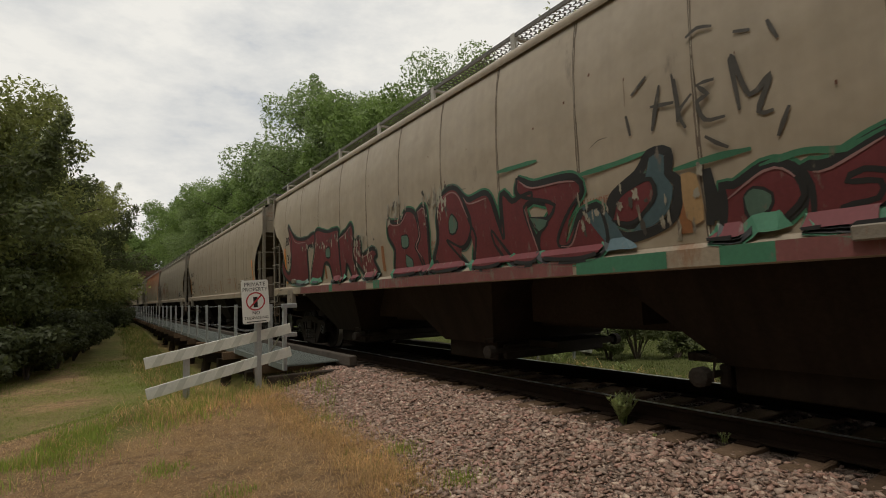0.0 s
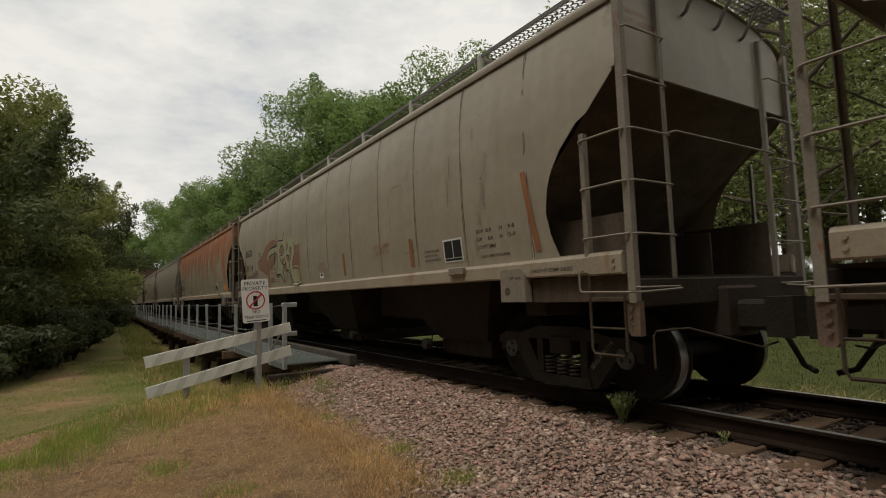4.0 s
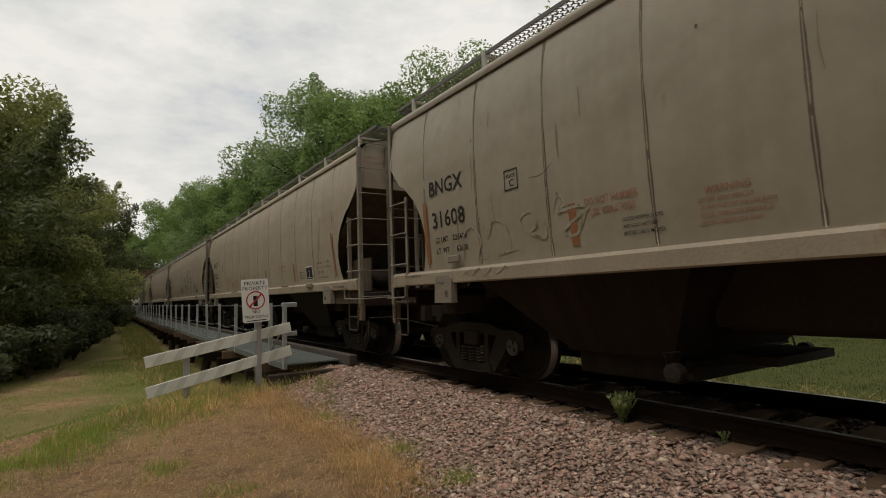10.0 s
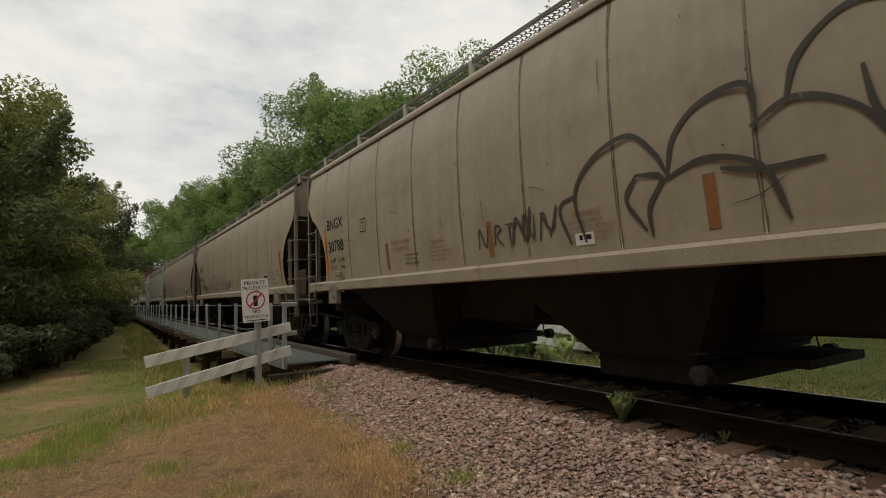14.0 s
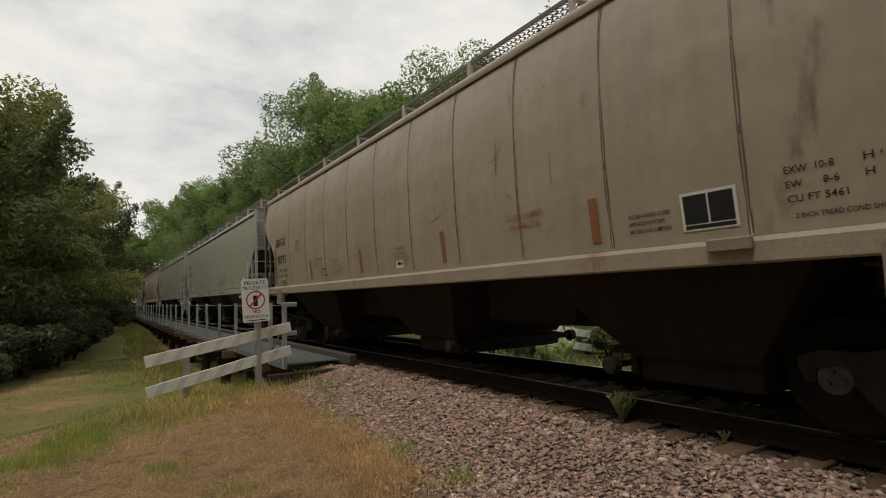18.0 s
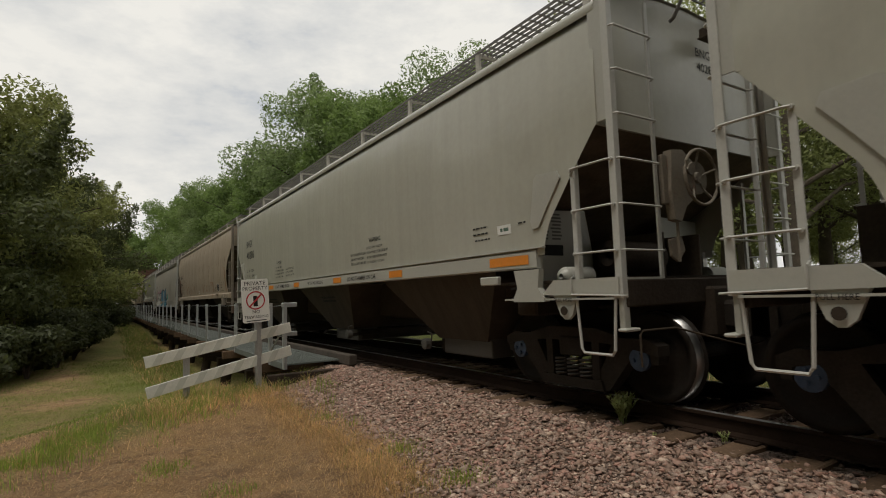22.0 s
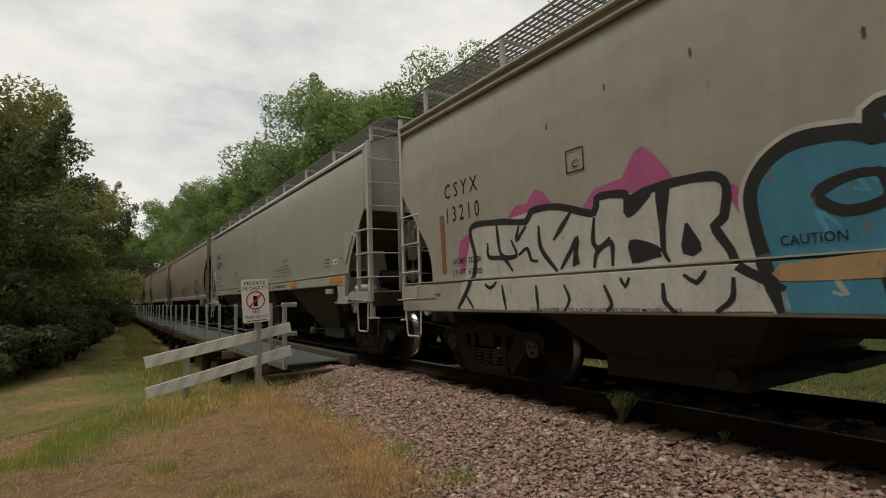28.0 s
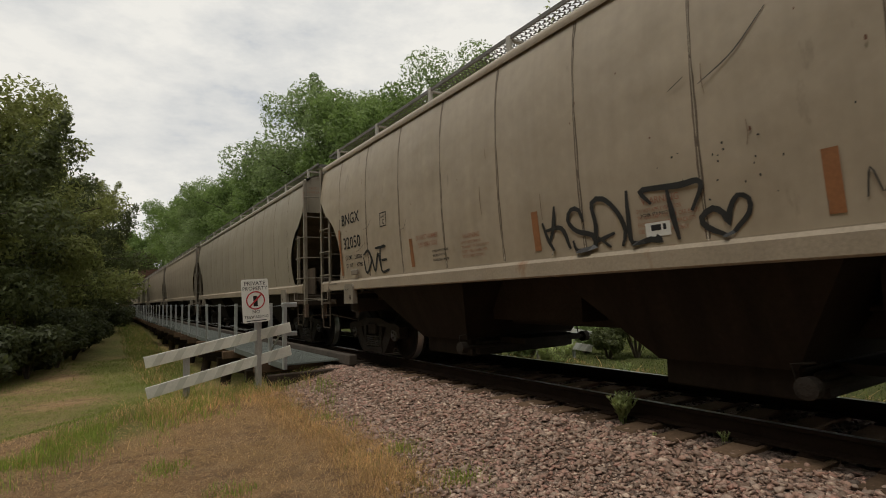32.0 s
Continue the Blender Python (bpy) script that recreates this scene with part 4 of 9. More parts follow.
    part("coupler", shared(f"coupler{s}{tag}", coupler, M_TRUCK), None, car)

    def cut_lever():
        k = -1 if s < 0 else 1
        return rod(bmesh.new(), [(k * 1.47, ye + s * 0.13, 0.46), (k * 1.47, ye + s * 0.13, 0.74), (k * 1.44, ye + s * 0.14, 0.78), (k * 0.98, ye + s * 0.15, 0.78), (k * 0.2, ye + s * 0.4, 0.56), (0, ye + s * 0.45, 0.6)], 0.0105, 6)
    part("uncoupling_lever", shared(f"lever{s}{tag}", cut_lever, M_PANEL), None, car)

    def hose():
        return rod(bmesh.new(), [(0.3, ye + s * 0.25, 0.85), (0.32, ye + s * 0.4, 0.6), (0.26, ye + s * 0.55, 0.36), (0.18, ye + s * 0.68, 0.32)], 0.028, 7)
    part("air_hose", shared(f"hose{s}{tag}", hose, M_UNDER), None, car)
    if brake_wheel:
        part("air_reservoir", shared(f"tank{s}{tag}", lambda: rod(bmesh.new(), [(-1.1, ye - s * 0.5, 1.5), (-1.06, ye - s * 0.5, 1.5), (-0.3, ye - s * 0.5, 1.5), (-0.26, ye - s * 0.5, 1.5)], [0.1, 0.17, 0.17, 0.1], 14), M_UNDER, True), None, car)
        post = ladm if newer else M_LADDER
        for xx, w, top in () if newer else ((-0.34, 0.05, 3.55), (0.88, 0.12, 3.5)):
            def upright():
                bm = boxed(xx, ye + s * 0.045, (1.25 + top) / 2, w, 0.016, top - 1.25, bevel=0.004)
                box(bm, xx - w / 2, ye + s * 0.01, (1.25 + top) / 2, 0.012, 0.07, top - 1.25)
                return box(bm, xx, ye + s * 0.03, top - 0.05, w + 0.06, 0.05, 0.09, bevel=0.01)
            part("end_post", shared(f"upright{s}{tag}{w}", upright, post), None, car)

        BX, BZ = (-0.51, 0.11) if newer else (0.02, 0.0)

        def bw():
            bm = bmesh.new()
            yb, xc, zc = ye + s * 0.24, BX, 2.14 + BZ
            ring = [(xc + 0.28 * math.cos(a), yb, zc + 0.28 * math.sin(a)) for a in (2 * math.pi * k / 24 for k in range(25))]
            rod(bm, ring, 0.016, 6)
            rod(bm, [(xc, yb - s * 0.06, zc), (xc, yb - s * 0.045, zc)], 0.17, 16)
            for k in range(5):
                a = 2 * math.pi * (k + 0.3) / 5
                rod(bm, [(xc, yb - s * 0.06, zc), (xc + 0.14 * math.cos(a), yb - s * 0.05, zc + 0.14 * math.sin(a)), (xc + 0.275 * math.cos(a), yb, zc + 0.275 * math.sin(a))], 0.013, 5)
            rod(bm, [(xc, yb - s * 0.1, zc), (xc, yb - s * 0.02, zc)], [0.09, 0.05], 12)
            return bm
        part("brake_wheel", shared(f"bw{s}{tag}", bw, M_LADDER if newer else M_PANEL), None, car)

        def housing():
            """The pear-shaped cast box of the hand brake, its chain rod and bell crank."""
            bm = bmesh.new()
            o = [(-0.2, 2.42), (-0.02, 2.44), (0.14, 2.34), (0.22, 2.14), (0.16, 1.96), (0.0, 1.86), (-0.1, 1.7), (-0.2, 1.72), (-0.24, 2.0)]
            prism(bm, o, ye + s * 0.02, ye + s * 0.11, "y")
            box(bm, -0.27, ye + s * 0.05, 2.12, 0.09, 0.05, 0.5, bevel=0.01)
            rod(bm, [(-0.12, ye + s * 0.07, 1.74), (-0.12, ye + s * 0.07, 1.3)], 0.016, 6)
            prism(bm, [(-0.24, 1.52), (-0.05, 1.56), (0.0, 1.42), (-0.12, 1.3), (-0.22, 1.36)], ye + s * 0.03, ye + s * 0.06, "y")
            bmesh.ops.translate(bm, vec=(BX - 0.02 - BZ * 0.5, 0, BZ), verts=bm.verts)
            bmesh.ops.recalc_face_normals(bm, faces=bm.faces)
            return bm
        part("brake_housing", shared(f"bh{s}{tag}", housing, M_LADDER if newer else M_PANEL), None, car)
    if modern:
        part("end_device_bracket", shared(f"eod{s}", lambda: box(boxed(0.2, ye + s * 0.05, 3.98, 0.3, 0.1, 0.12, bevel=0.01), 0.2, ye + s * 0.06, 3.92, 0.36, 0.12, 0.014), M_PANEL), None, car)


def truck(car, s, cap, ext=0.0, at=TRUCK_Y):
    yt = s * at - (ext if s < 0 else 0)
    for sx in (-1, 1):
        f = part("side_frame", shared("side_frame", side_frame_mesh, M_TRUCK), None, car)
        f.matrix_basis = pose(sx * 0.99, yt, 0)
        for k in (-1, 0, 1):
            sp = part("coil_spring", shared("spring", spring_mesh, M_SPRING, True), None, car)
            sp.matrix_basis = pose(sx * 1.03, yt + k * 0.185, 0)
    part("truck_bolster", shared("bolster", lambda: boxed(0, 0, 0.54, 2.2, 0.36, 0.22, bevel=0.02), M_TRUCK), None, car).matrix_basis = pose(0, yt, 0)
    for a in (-1, 1):
        ax = part("wheelset", shared("axle", lambda: rod(bmesh.new(), [(-1.02, 0, 0), (1.02, 0, 0)], 0.08, 12), M_TRUCK), None, car)
        ax.matrix_basis = pose(0, yt + a * AXLE, 0.457)
        for sx in (-1, 1):
            w = part("wheel", shared("wheel", wheel_mesh, [M_WHEEL, M_TREAD], True), None, ax)
            w.matrix_basis = pose(sx * 0.755, 0, 0, 0, 0, 0 if sx > 0 else 180)
            c = part("bearing_cap", shared("cap" + cap.name, cap_mesh, cap), None, ax)
            c.matrix_basis = pose(sx * 1.02, 0, 0, 0, 0, 0 if sx > 0 else 180)

# ---- trestle, walkway, fence ----
DECK_X0, DECK_X1 = 2.98, 4.12


def build_bridge():
    br = thing("trestle_bridge", "creosoted timber trestle with a galvanised side walkway", "bridge", kind="structure")
    r = random.Random(11)
    tie = mesh_of("bridge_tie", boxed(0, 0, 0, 2.75, 0.22, 0.2, bevel=0.01), M_TIMBER)
    y = 10.25
    while y < 100:
        t = new("bridge_tie", tie)
        t.parent = br
        t.matrix_basis = pose(CX + r.uniform(-0.03, 0.03), y, -0.285)
        y += 0.41 if y < 45 else 0.6
    for s in (-1, 1):
        y = 9.9
        while y < 100:
            l = 5.4
            bm = boxed(CX + s * 1.36, y + l / 2, -0.07, 0.16, l - 0.02, 0.2, bevel=0.015)
            part("guard_timber", bm, M_BEAM, br)
            y += l
        for k in range(3):
            part("stringer", boxed(CX + s * (0.55 + 0.24 * k), 55.2, -0.58, 0.2, 90, 0.38, bevel=0.01), M_TIMBER, br)
    cap = mesh_of("bent_cap", boxed(0, 0, 0, 4.3, 0.34, 0.34, bevel=0.015), M_TIMBER)
    y = 11.4
    while y < 98:
        c = new("bent_cap", cap)
        c.parent = br
        c.matrix_basis = pose(CX, y, -0.95)
        for k, dx in enumerate((-1.75, -0.9, 0.0, 0.9, 1.75)):
            lean = dx * 0.12
            bm = rod(bmesh.new(), [(CX + dx, y, -0.8), (CX + dx + lean * 1.5, y, ground_z(CX + dx, y) - 1.0)], [0.165, 0.18], 10)
            part("pile", bm, M_TIMBER, br, smooth=True)
        bm = boxed(0, 0, 0, 4.0, 0.08, 0.22)
        bmesh.ops.transform(bm, matrix=pose(CX, y - 0.2, -1.6, 0, 14, 0), verts=bm.verts)
        part("sway_brace", bm, M_TIMBER, br)
        y += 4.35
    # end bulkhead that holds back the ballast
    for k in range(3):
        part("bulkhead_plank", boxed(CX - 0.55, 10.02 - 0.04 * (k == 0), -0.32 - 0.27 * k, 4.9, 0.14, 0.25, bevel=0.015), M_TIMBER, br)
    # walkway: grating panels on outriggers
    def grate():
        bm = bmesh.new()
        w, l = DECK_X1 - DECK_X0, 2.28
        n = 26
        for k in range(n + 1):
            box(bm, -w / 2 + w * k / n, 0, 0, 0.022, l, 0.03)
        for k in range(16):
            box(bm, 0, -l / 2 + l * k / 15, -0.004, w, 0.016, 0.02)
        box(bm, -w / 2, 0, -0.03, 0.03, l, 0.12)
        return bm
    gm = mesh_of("walkway_panel", grate(), M_GRATE)
    out = mesh_of("outrigger", boxed(0, 0, 0, 1.75, 0.16, 0.2, bevel=0.012), M_TIE)
    post = post_mesh()
    fence = thing("walkway_fence", "galvanised posts with two strung cables along the trestle walkway", "fence")
    ys = [10.47, 11.5] + [12.75 + 2.3 * k for k in range(38)]
    yy = 11.6
    while yy < 100:
        p = new("walkway_panel", gm)
        p.parent = br
        p.matrix_basis = pose((DECK_X0 + DECK_X1) / 2, yy, -0.1)
        yy += 2.3
    for y in ys:
        p = new("post", post)
        p.parent = fence
        p.matrix_basis = pose(2.95 + r.uniform(-0.01, 0.01), y, 0, r.uniform(-0.6, 0.6), r.uniform(-0.8, 0.8), 0)
        if y > 11:
            o = new("outrigger", out)
            o.parent = br
            o.matrix_basis = pose(3.55, y + 0.12, -0.245)
    for z, sag in ((1.06, 0.02), (0.52, 0.05)):
        pts = []
        for a, b in zip(ys, ys[1:]):
            for k in range(4):
                f = k / 4
                pts.append((2.92, a + (b - a) * f, z - sag * 4 * f * (1 - f)))
        pts.append((2.92, ys[-1], z))
        part("cable", rod(bmesh.new(), pts, 0.006, 5), M_GALV, fence)
    # end brace and pipe stubs of the first post
    part("brace", rod(bmesh.new(), [(2.95, 11.45, 0.05), (2.95, 10.55, 0.55)], 0.018, 6), M_GALV, fence)
    for z in (1.06, 0.5):
        part("end_clamp", boxed(3.08, 10.47, z, 0.3, 0.05, 0.09, bevel=0.01), M_GALV, fence)


def post_mesh():
    """A steel channel post, open towards the track."""
    bm = bmesh.new()
    box(bm, 0, 0, 0.46, 0.012, 0.11, 1.28)
    for s in (-1, 1):
        box(bm, 0.03, s * 0.05, 0.46, 0.06, 0.01, 1.28)
    return mesh_of("post", bm, M_GALV)


M_BEAM = mat("greyed_guard_timber", (0.07, 0.056, 0.043), 0.9, vary=0.35, scale=4, fine=40, bump=0.4)
build_bridge()


def build_truss():
    """The steel through-truss farther along the line."""
    tr = thing("truss_bridge", "brown steel through-truss bridge that carries the track", "bridge", kind="structure")
    y0, y1, h = 84.0, 128.0, 6.3
    n = 6
    step = (y1 - y0) / n

    def bar(name, a, b, w=0.3):
        a, b = Vector(a), Vector(b)
        bm = boxed(0, 0, 0, w, w, (b - a).length)
        rot = (b - a).to_track_quat("Z", "Y").to_matrix().to_4x4()
        bmesh.ops.transform(bm, matrix=Matrix.Translation((a + b) / 2) @ rot, verts=bm.verts)
        part(name, bm, M_TRUSS, tr)
    for s in (-1, 1):
        x = CX + s * 2.6
        bar("bottom_chord", (x, y0, -0.6), (x, y1, -0.6), 0.4)
        bar("top_chord", (x, y0 + step, h), (x, y1 - step, h), 0.4)
        bar("end_post", (x, y0, -0.6), (x, y0 + step, h), 0.4)
        bar("end_post", (x, y1, -0.6), (x, y1 - step, h), 0.4)
        for k in range(1, n):
            y = y0 + step * k
            bar("vertical", (x, y, -0.6), (x, y, h), 0.24)
            if 1 <= k < n - 1:
                bar("diagonal", (x, y, h), (x, y + step, -0.6), 0.18)
    for k in range(1, n):
        y = y0 + step * k
        bar("strut", (CX - 2.6, y, h), (CX + 2.6, y, h), 0.24)
        if k < n - 1:
            bar("lateral", (CX - 2.6, y, h), (CX + 2.6, y + step, h), 0.14)
            bar("lateral", (CX + 2.6, y, h), (CX - 2.6, y + step, h), 0.14)
    bar("portal_strut", (CX - 2.6, y0 + step * 0.8, h - 1.4), (CX + 2.6, y0 + step * 0.8, h - 1.4), 0.22)
    for s in (-1, 1):
        bar("knee_brace", (CX + s * 2.6, y0 + step * 0.72, h - 2.2), (CX + s * 1.3, y0 + step * 0.85, h - 1.0), 0.14)
    for y in (y0, y1):
        part("pier", boxed(CX, y, -2.6, 7.0, 1.6, 3.8, bevel=0.05), M_TIMBER, tr)


build_truss()


# ---- barricades and sign ----
def barricade(name_label, ends, posts, y):
    """Two reflective boards bolted to two perforated channel posts. ends: ((x, z) left, (x, z) right) of each board's middle."""
    b = thing("barricade", name_label, "barricade", "barricades at the trestle end")
    for (xa, za), (xb, zb) in ends:
        length = math.hypot(xb - xa, zb - za)
        tilt = math.degrees(math.atan2(zb - za, xb - xa))
        bm = boxed(0, 0, 0, length, 0.03, 0.185, bevel=0.004)
        m = pose((xa + xb) / 2, y - 0.045, (za + zb) / 2, 0, -tilt, 0)
        bmesh.ops.transform(bm, matrix=m, verts=bm.verts)
        board = part("board", bm, M_BOARD, b)
        k = -length / 2 + 0.08
        while k < length / 2 - 0.2:
            bm = bmesh.new()
            o = [(k, -0.088), (k + 0.12, -0.088), (k + 0.26, 0.088), (k + 0.14, 0.088)]
            vs = [bm.verts.new((a, -0.0195, c)) for a, c in o]
            bm.faces.new(vs)
            ext = bmesh.ops.extrude_face_region(bm, geom=bm.faces[:])
            bmesh.ops.translate(bm, vec=(0, 0.005, 0), verts=[v for v in ext["geom"] if isinstance(v, bmesh.types.BMVert)])
            bmesh.ops.transform(bm, matrix=m, verts=bm.verts)
            part("stripe", bm, M_BOARD2, board, "greyed reflective slanting stripe")
            k += 0.31
    for x, top in posts:
        part("post", channel_post(x, y, ground_z(x, y) - 0.3, top), M_GALV, b)


def channel_post(x, y, z0, z1):
    """A U-channel sign post with a row of holes shown as dark plugs set into the web."""
    bm = bmesh.new()
    h = z1 - z0
    box(bm, x, y, (z0 + z1) / 2, 0.045, 0.006, h)
    for s in (-1, 1):
        box(bm, x + s * 0.028, y + 0.014, (z0 + z1) / 2, 0.012, 0.032, h)
        box(bm, x + s * 0.042, y + 0.028, (z0 + z1) / 2, 0.022, 0.005, h)
    z = z0 + 0.1
    while z < z1 - 0.02:
        rod(bm, [(x, y - 0.005, z), (x, y + 0.006, z)], 0.008, 6)
        z += 0.05
    return bm


barricade("white reflective barricade boards on galvanised channel posts", [((0.575, 0.22), (2.95, 0.652)), ((0.605, -0.275), (2.955, 0.225))], [(1.2, 0.42), (2.37, 0.72)], 10.0)
barricade("white barricade boards beyond the track among weeds", [((8.75, 0.36), (10.95, -0.04)), ((8.45, 0.07), (10.95, -0.4))], [(9.1, 0.45), (10.35, 0.3)], 9.95)


def text_mesh(s, size, depth=0.002, align="CENTER"):
    """Flat letters in the built-in font as a mesh in the xy plane."""
    cu = bpy.data.curves.new("letters", "FONT")
    cu.body, cu.size, cu.align_x, cu.resolution_u = s, size, align, 2
    ob = bpy.data.objects.new("letters", cu)
    me = bpy.data.meshes.new_from_object(ob)
    bpy.data.objects.remove(ob)
    bpy.data.curves.remove(cu)
    return me


def build_sign():
    sign = thing("warning_sign", "white metal sign with a red prohibition ring on a galvanised post", "sign")
    y = 9.86
    cx, cz, w, h = 2.295, 1.165, 0.47, 0.77
    part("post", channel_post(2.37, y + 0.06, ground_z(2.3, y) - 0.3, 1.45), M_GALV, sign)
    m = pose(cx, y - 0.01, cz, 0, -3.0, 0)
    bm = bmesh.new()
    ring = []
    for sx, sz in ((1, 1), (-1, 1), (-1, -1), (1, -1)):
        for k in range(5):
            a0 = {(1, 1): 0, (-1, 1): 90, (-1, -1): 180, (1, -1): 270}[(sx, sz)]
            a = radians(a0 + 22.5 * k)
            ring.append((sx * (w / 2 - 0.035) + 0.035 * math.cos(a), sz * (h / 2 - 0.035) + 0.035 * math.sin(a)))
    prism(bm, ring, -0.004, 0.004, "y")
    bmesh.ops.recalc_face_normals(bm, faces=bm.faces)
    bmesh.ops.transform(bm, matrix=m, verts=bm.verts)
    panel = part("panel", bm, M_SIGN, sign)

    def flat(name, outline_rings, material, off=-0.006):
        bm = bmesh.new()
        for o in outline_rings:
            bm.faces.new([bm.verts.new((a, off, c)) for a, c in o])
        bmesh.ops.transform(bm, matrix=m, verts=bm.verts)
        return part(name, bm, material, panel)

    def arc(r, k, n=40):
        return (r * math.cos(2 * math.pi * k / n), 0.005 + r * math.sin(2 * math.pi * k / n))
    ring = [[arc(0.165, k), arc(0.165, k + 1), arc(0.142, k + 1), arc(0.142, k)] for k in range(40)]
    flat("prohibition_ring", ring, M_SIGNRED)
    c = math.cos(radians(45))
    flat("slash", [[(-0.15 * c - 0.01, 0.005 - 0.15 * c + 0.01), (-0.15 * c + 0.01, 0.005 - 0.15 * c - 0.01), (0.15 * c + 0.01, 0.005 + 0.15 * c - 0.01), (0.15 * c - 0.01, 0.005 + 0.15 * c + 0.01)]], M_SIGNRED, -0.0075)
    # plain dark bars stand for the pictogram
    for o in ([(-0.04, 0.085), (0.035, 0.085), (0.035, -0.1), (-0.04, -0.1)],):
        flat("bar", [o[::-1]], M_BLACK, -0.0065)
    for s, z, size in (("PRIVATE", 0.29, 0.1), ("PROPERTY", 0.2, 0.092), ("NO", -0.215, 0.085), ("TRESPASSING", -0.3, 0.07)):
        me = text_mesh(s, size)
        me.transform(m @ pose(0, -0.0065, z - 0.012, 90, 0, 0))
        me.materials.append(M_BLACK)
        if s == "TRESPASSING":
            pass
        part("lettering", me, None, panel)
    flat("bar", [[(-0.17, -0.362), (0.17, -0.362), (0.17, -0.347), (-0.17, -0.347)]], M_BLACK)


build_sign()

# ---- trees ----
def leaf_cloud(centres, radii, count, size, seed):
    """Vertices and faces of many small folded leaves, spread in clumps round the given centres."""
    g = np.random.default_rng(seed)
    centres, radii = np.array(centres), np.array(radii)
    w = radii ** 2
    pick = g.choice(len(centres), count, p=w / w.sum())
    d = g.normal(size=(count, 3))
    d /= np.linalg.norm(d, axis=1)[:, None]
    rad = radii[pick] * g.uniform(0.45, 1.08, count) ** 0.7
    pos = centres[pick] + d * rad[:, None] * np.array([1, 1, 0.8])
    nrm = d * 0.6 + g.normal(size=(count, 3)) * 0.6 + np.array([0, 0, 0.5])
    nrm /= np.linalg.norm(nrm, axis=1)[:, None]
    t = np.cross(nrm, g.normal(size=(count, 3)))
    t /= np.linalg.norm(t, axis=1)[:, None]
    b = np.cross(nrm, t)
    s = size * g.uniform(0.6, 1.4, count)[:, None]
    v = np.stack([pos - t * s, pos + b * s * 0.45 + nrm * s * 0.12, pos + t * s, pos - b * s * 0.45 + nrm * s * 0.12], axis=1).reshape(-1, 3)
    f = np.arange(count * 4).reshape(-1, 4)
    return v, f


def cloud_mesh(name, v, f, material):
    me = bpy.data.meshes.new(name)
    me.vertices.add(len(v))
    me.vertices.foreach_set("co", np.asarray(v, dtype=np.float32).ravel())
    k = f.shape[1]
    me.loops.add(f.size)
    me.loops.foreach_set("vertex_index", f.astype(np.int32).ravel())
    me.polygons.add(len(f))
    me.polygons.foreach_set("loop_start", np.arange(len(f), dtype=np.int32) * k)
    me.update(calc_edges=True)
    me.materials.append(material)
    return me


def tree_meshes(seed, height, crown_r, crown_base, leaves, leaf, material):
    """Trunk and limbs as one tapered mesh, and a crown of leaf clumps with gaps and an uneven outline."""
    r = random.Random(seed)
    bm = bmesh.new()
    trunk = [(0, 0, -0.5)]
    x = y = 0.0
    n = 7
    for k in range(1, n + 1):
        x += r.uniform(-0.12, 0.12) * height / 12
        y += r.uniform(-0.12, 0.12) * height / 12
        trunk.append((x, y, height * 0.86 * k / n))
    base_r = height * 0.017
    rod(bm, trunk, [base_r * (1.25 - 1.1 * k / n) for k in range(n + 1)], 9)
    centres, radii = [], []
    limbs = 15
    for k in range(limbs):
        f = k / (limbs - 1)
        z = crown_base + (height * 0.84 - crown_base) * f
        i = min(n - 1, int(z / (height * 0.86) * n))
        p = Vector(trunk[i]).lerp(Vector(trunk[i + 1]), 0.5)
        p.z = z
        a = k * 2.4 + r.uniform(-0.5, 0.5)
        reach = crown_r * (0.5 + 0.75 * math.sin(math.pi * (0.22 + 0.68 * f))) * r.uniform(0.6, 1.1)
        q = p + Vector((math.cos(a) * reach, math.sin(a) * reach, reach * r.uniform(0.15, 0.5)))
        mid = p.lerp(q, 0.5) + Vector((0, 0, reach * 0.1))
        rod(bm, [p, mid, q], [base_r * 0.4, base_r * 0.25, base_r * 0.08], 6)
        for j in range(5):
            c = p.lerp(q, 0.35 + 0.18 * j) + Vector((r.uniform(-1, 1), r.uniform(-1, 1), r.uniform(-0.5, 0.8))) * crown_r * 0.22
            centres.append(tuple(c))
            radii.append(crown_r * r.uniform(0.16, 0.34))
    top = Vector(trunk[-1])
    for j in range(6):
        c = top + Vector((r.uniform(-1, 1) * 0.35 * crown_r, r.uniform(-1, 1) * 0.35 * crown_r, r.uniform(-0.1, 0.14) * height))
        centres.append(tuple(c))
        radii.append(crown_r * r.uniform(0.14, 0.24))
    for j in range(10):      # shoots that stand out of the crown
        c = Vector(centres[r.randrange(len(centres) // 3, len(centres))])
        up = Vector((c.x - top.x, c.y - top.y, 0)).normalized() * 0.5 + Vector((0, 0, 1))
        for k in range(3):
            centres.append(tuple(c + up * crown_r * (0.13 + 0.07 * k)))
            radii.append(crown_r * (0.12 - 0.028 * k))
    v, f = leaf_cloud(centres, radii, leaves, leaf, seed)
    return mesh_of("trunk", bm, M_BARK, True), cloud_mesh("crown", v, f, material)


def plant_tree(x, y, kind, scale, turn, label, group):
    tm, cm = TREES[kind]
    t = thing("tree", label, "tree", group, at=Matrix.Translation((x, y, ground_z(x, y))) @ Euler((0, 0, turn)).to_matrix().to_4x4() @ Matrix.Diagonal((scale, scale, scale, 1)))
    part("trunk", tm, None, t)
    part("crown", cm, None, t)


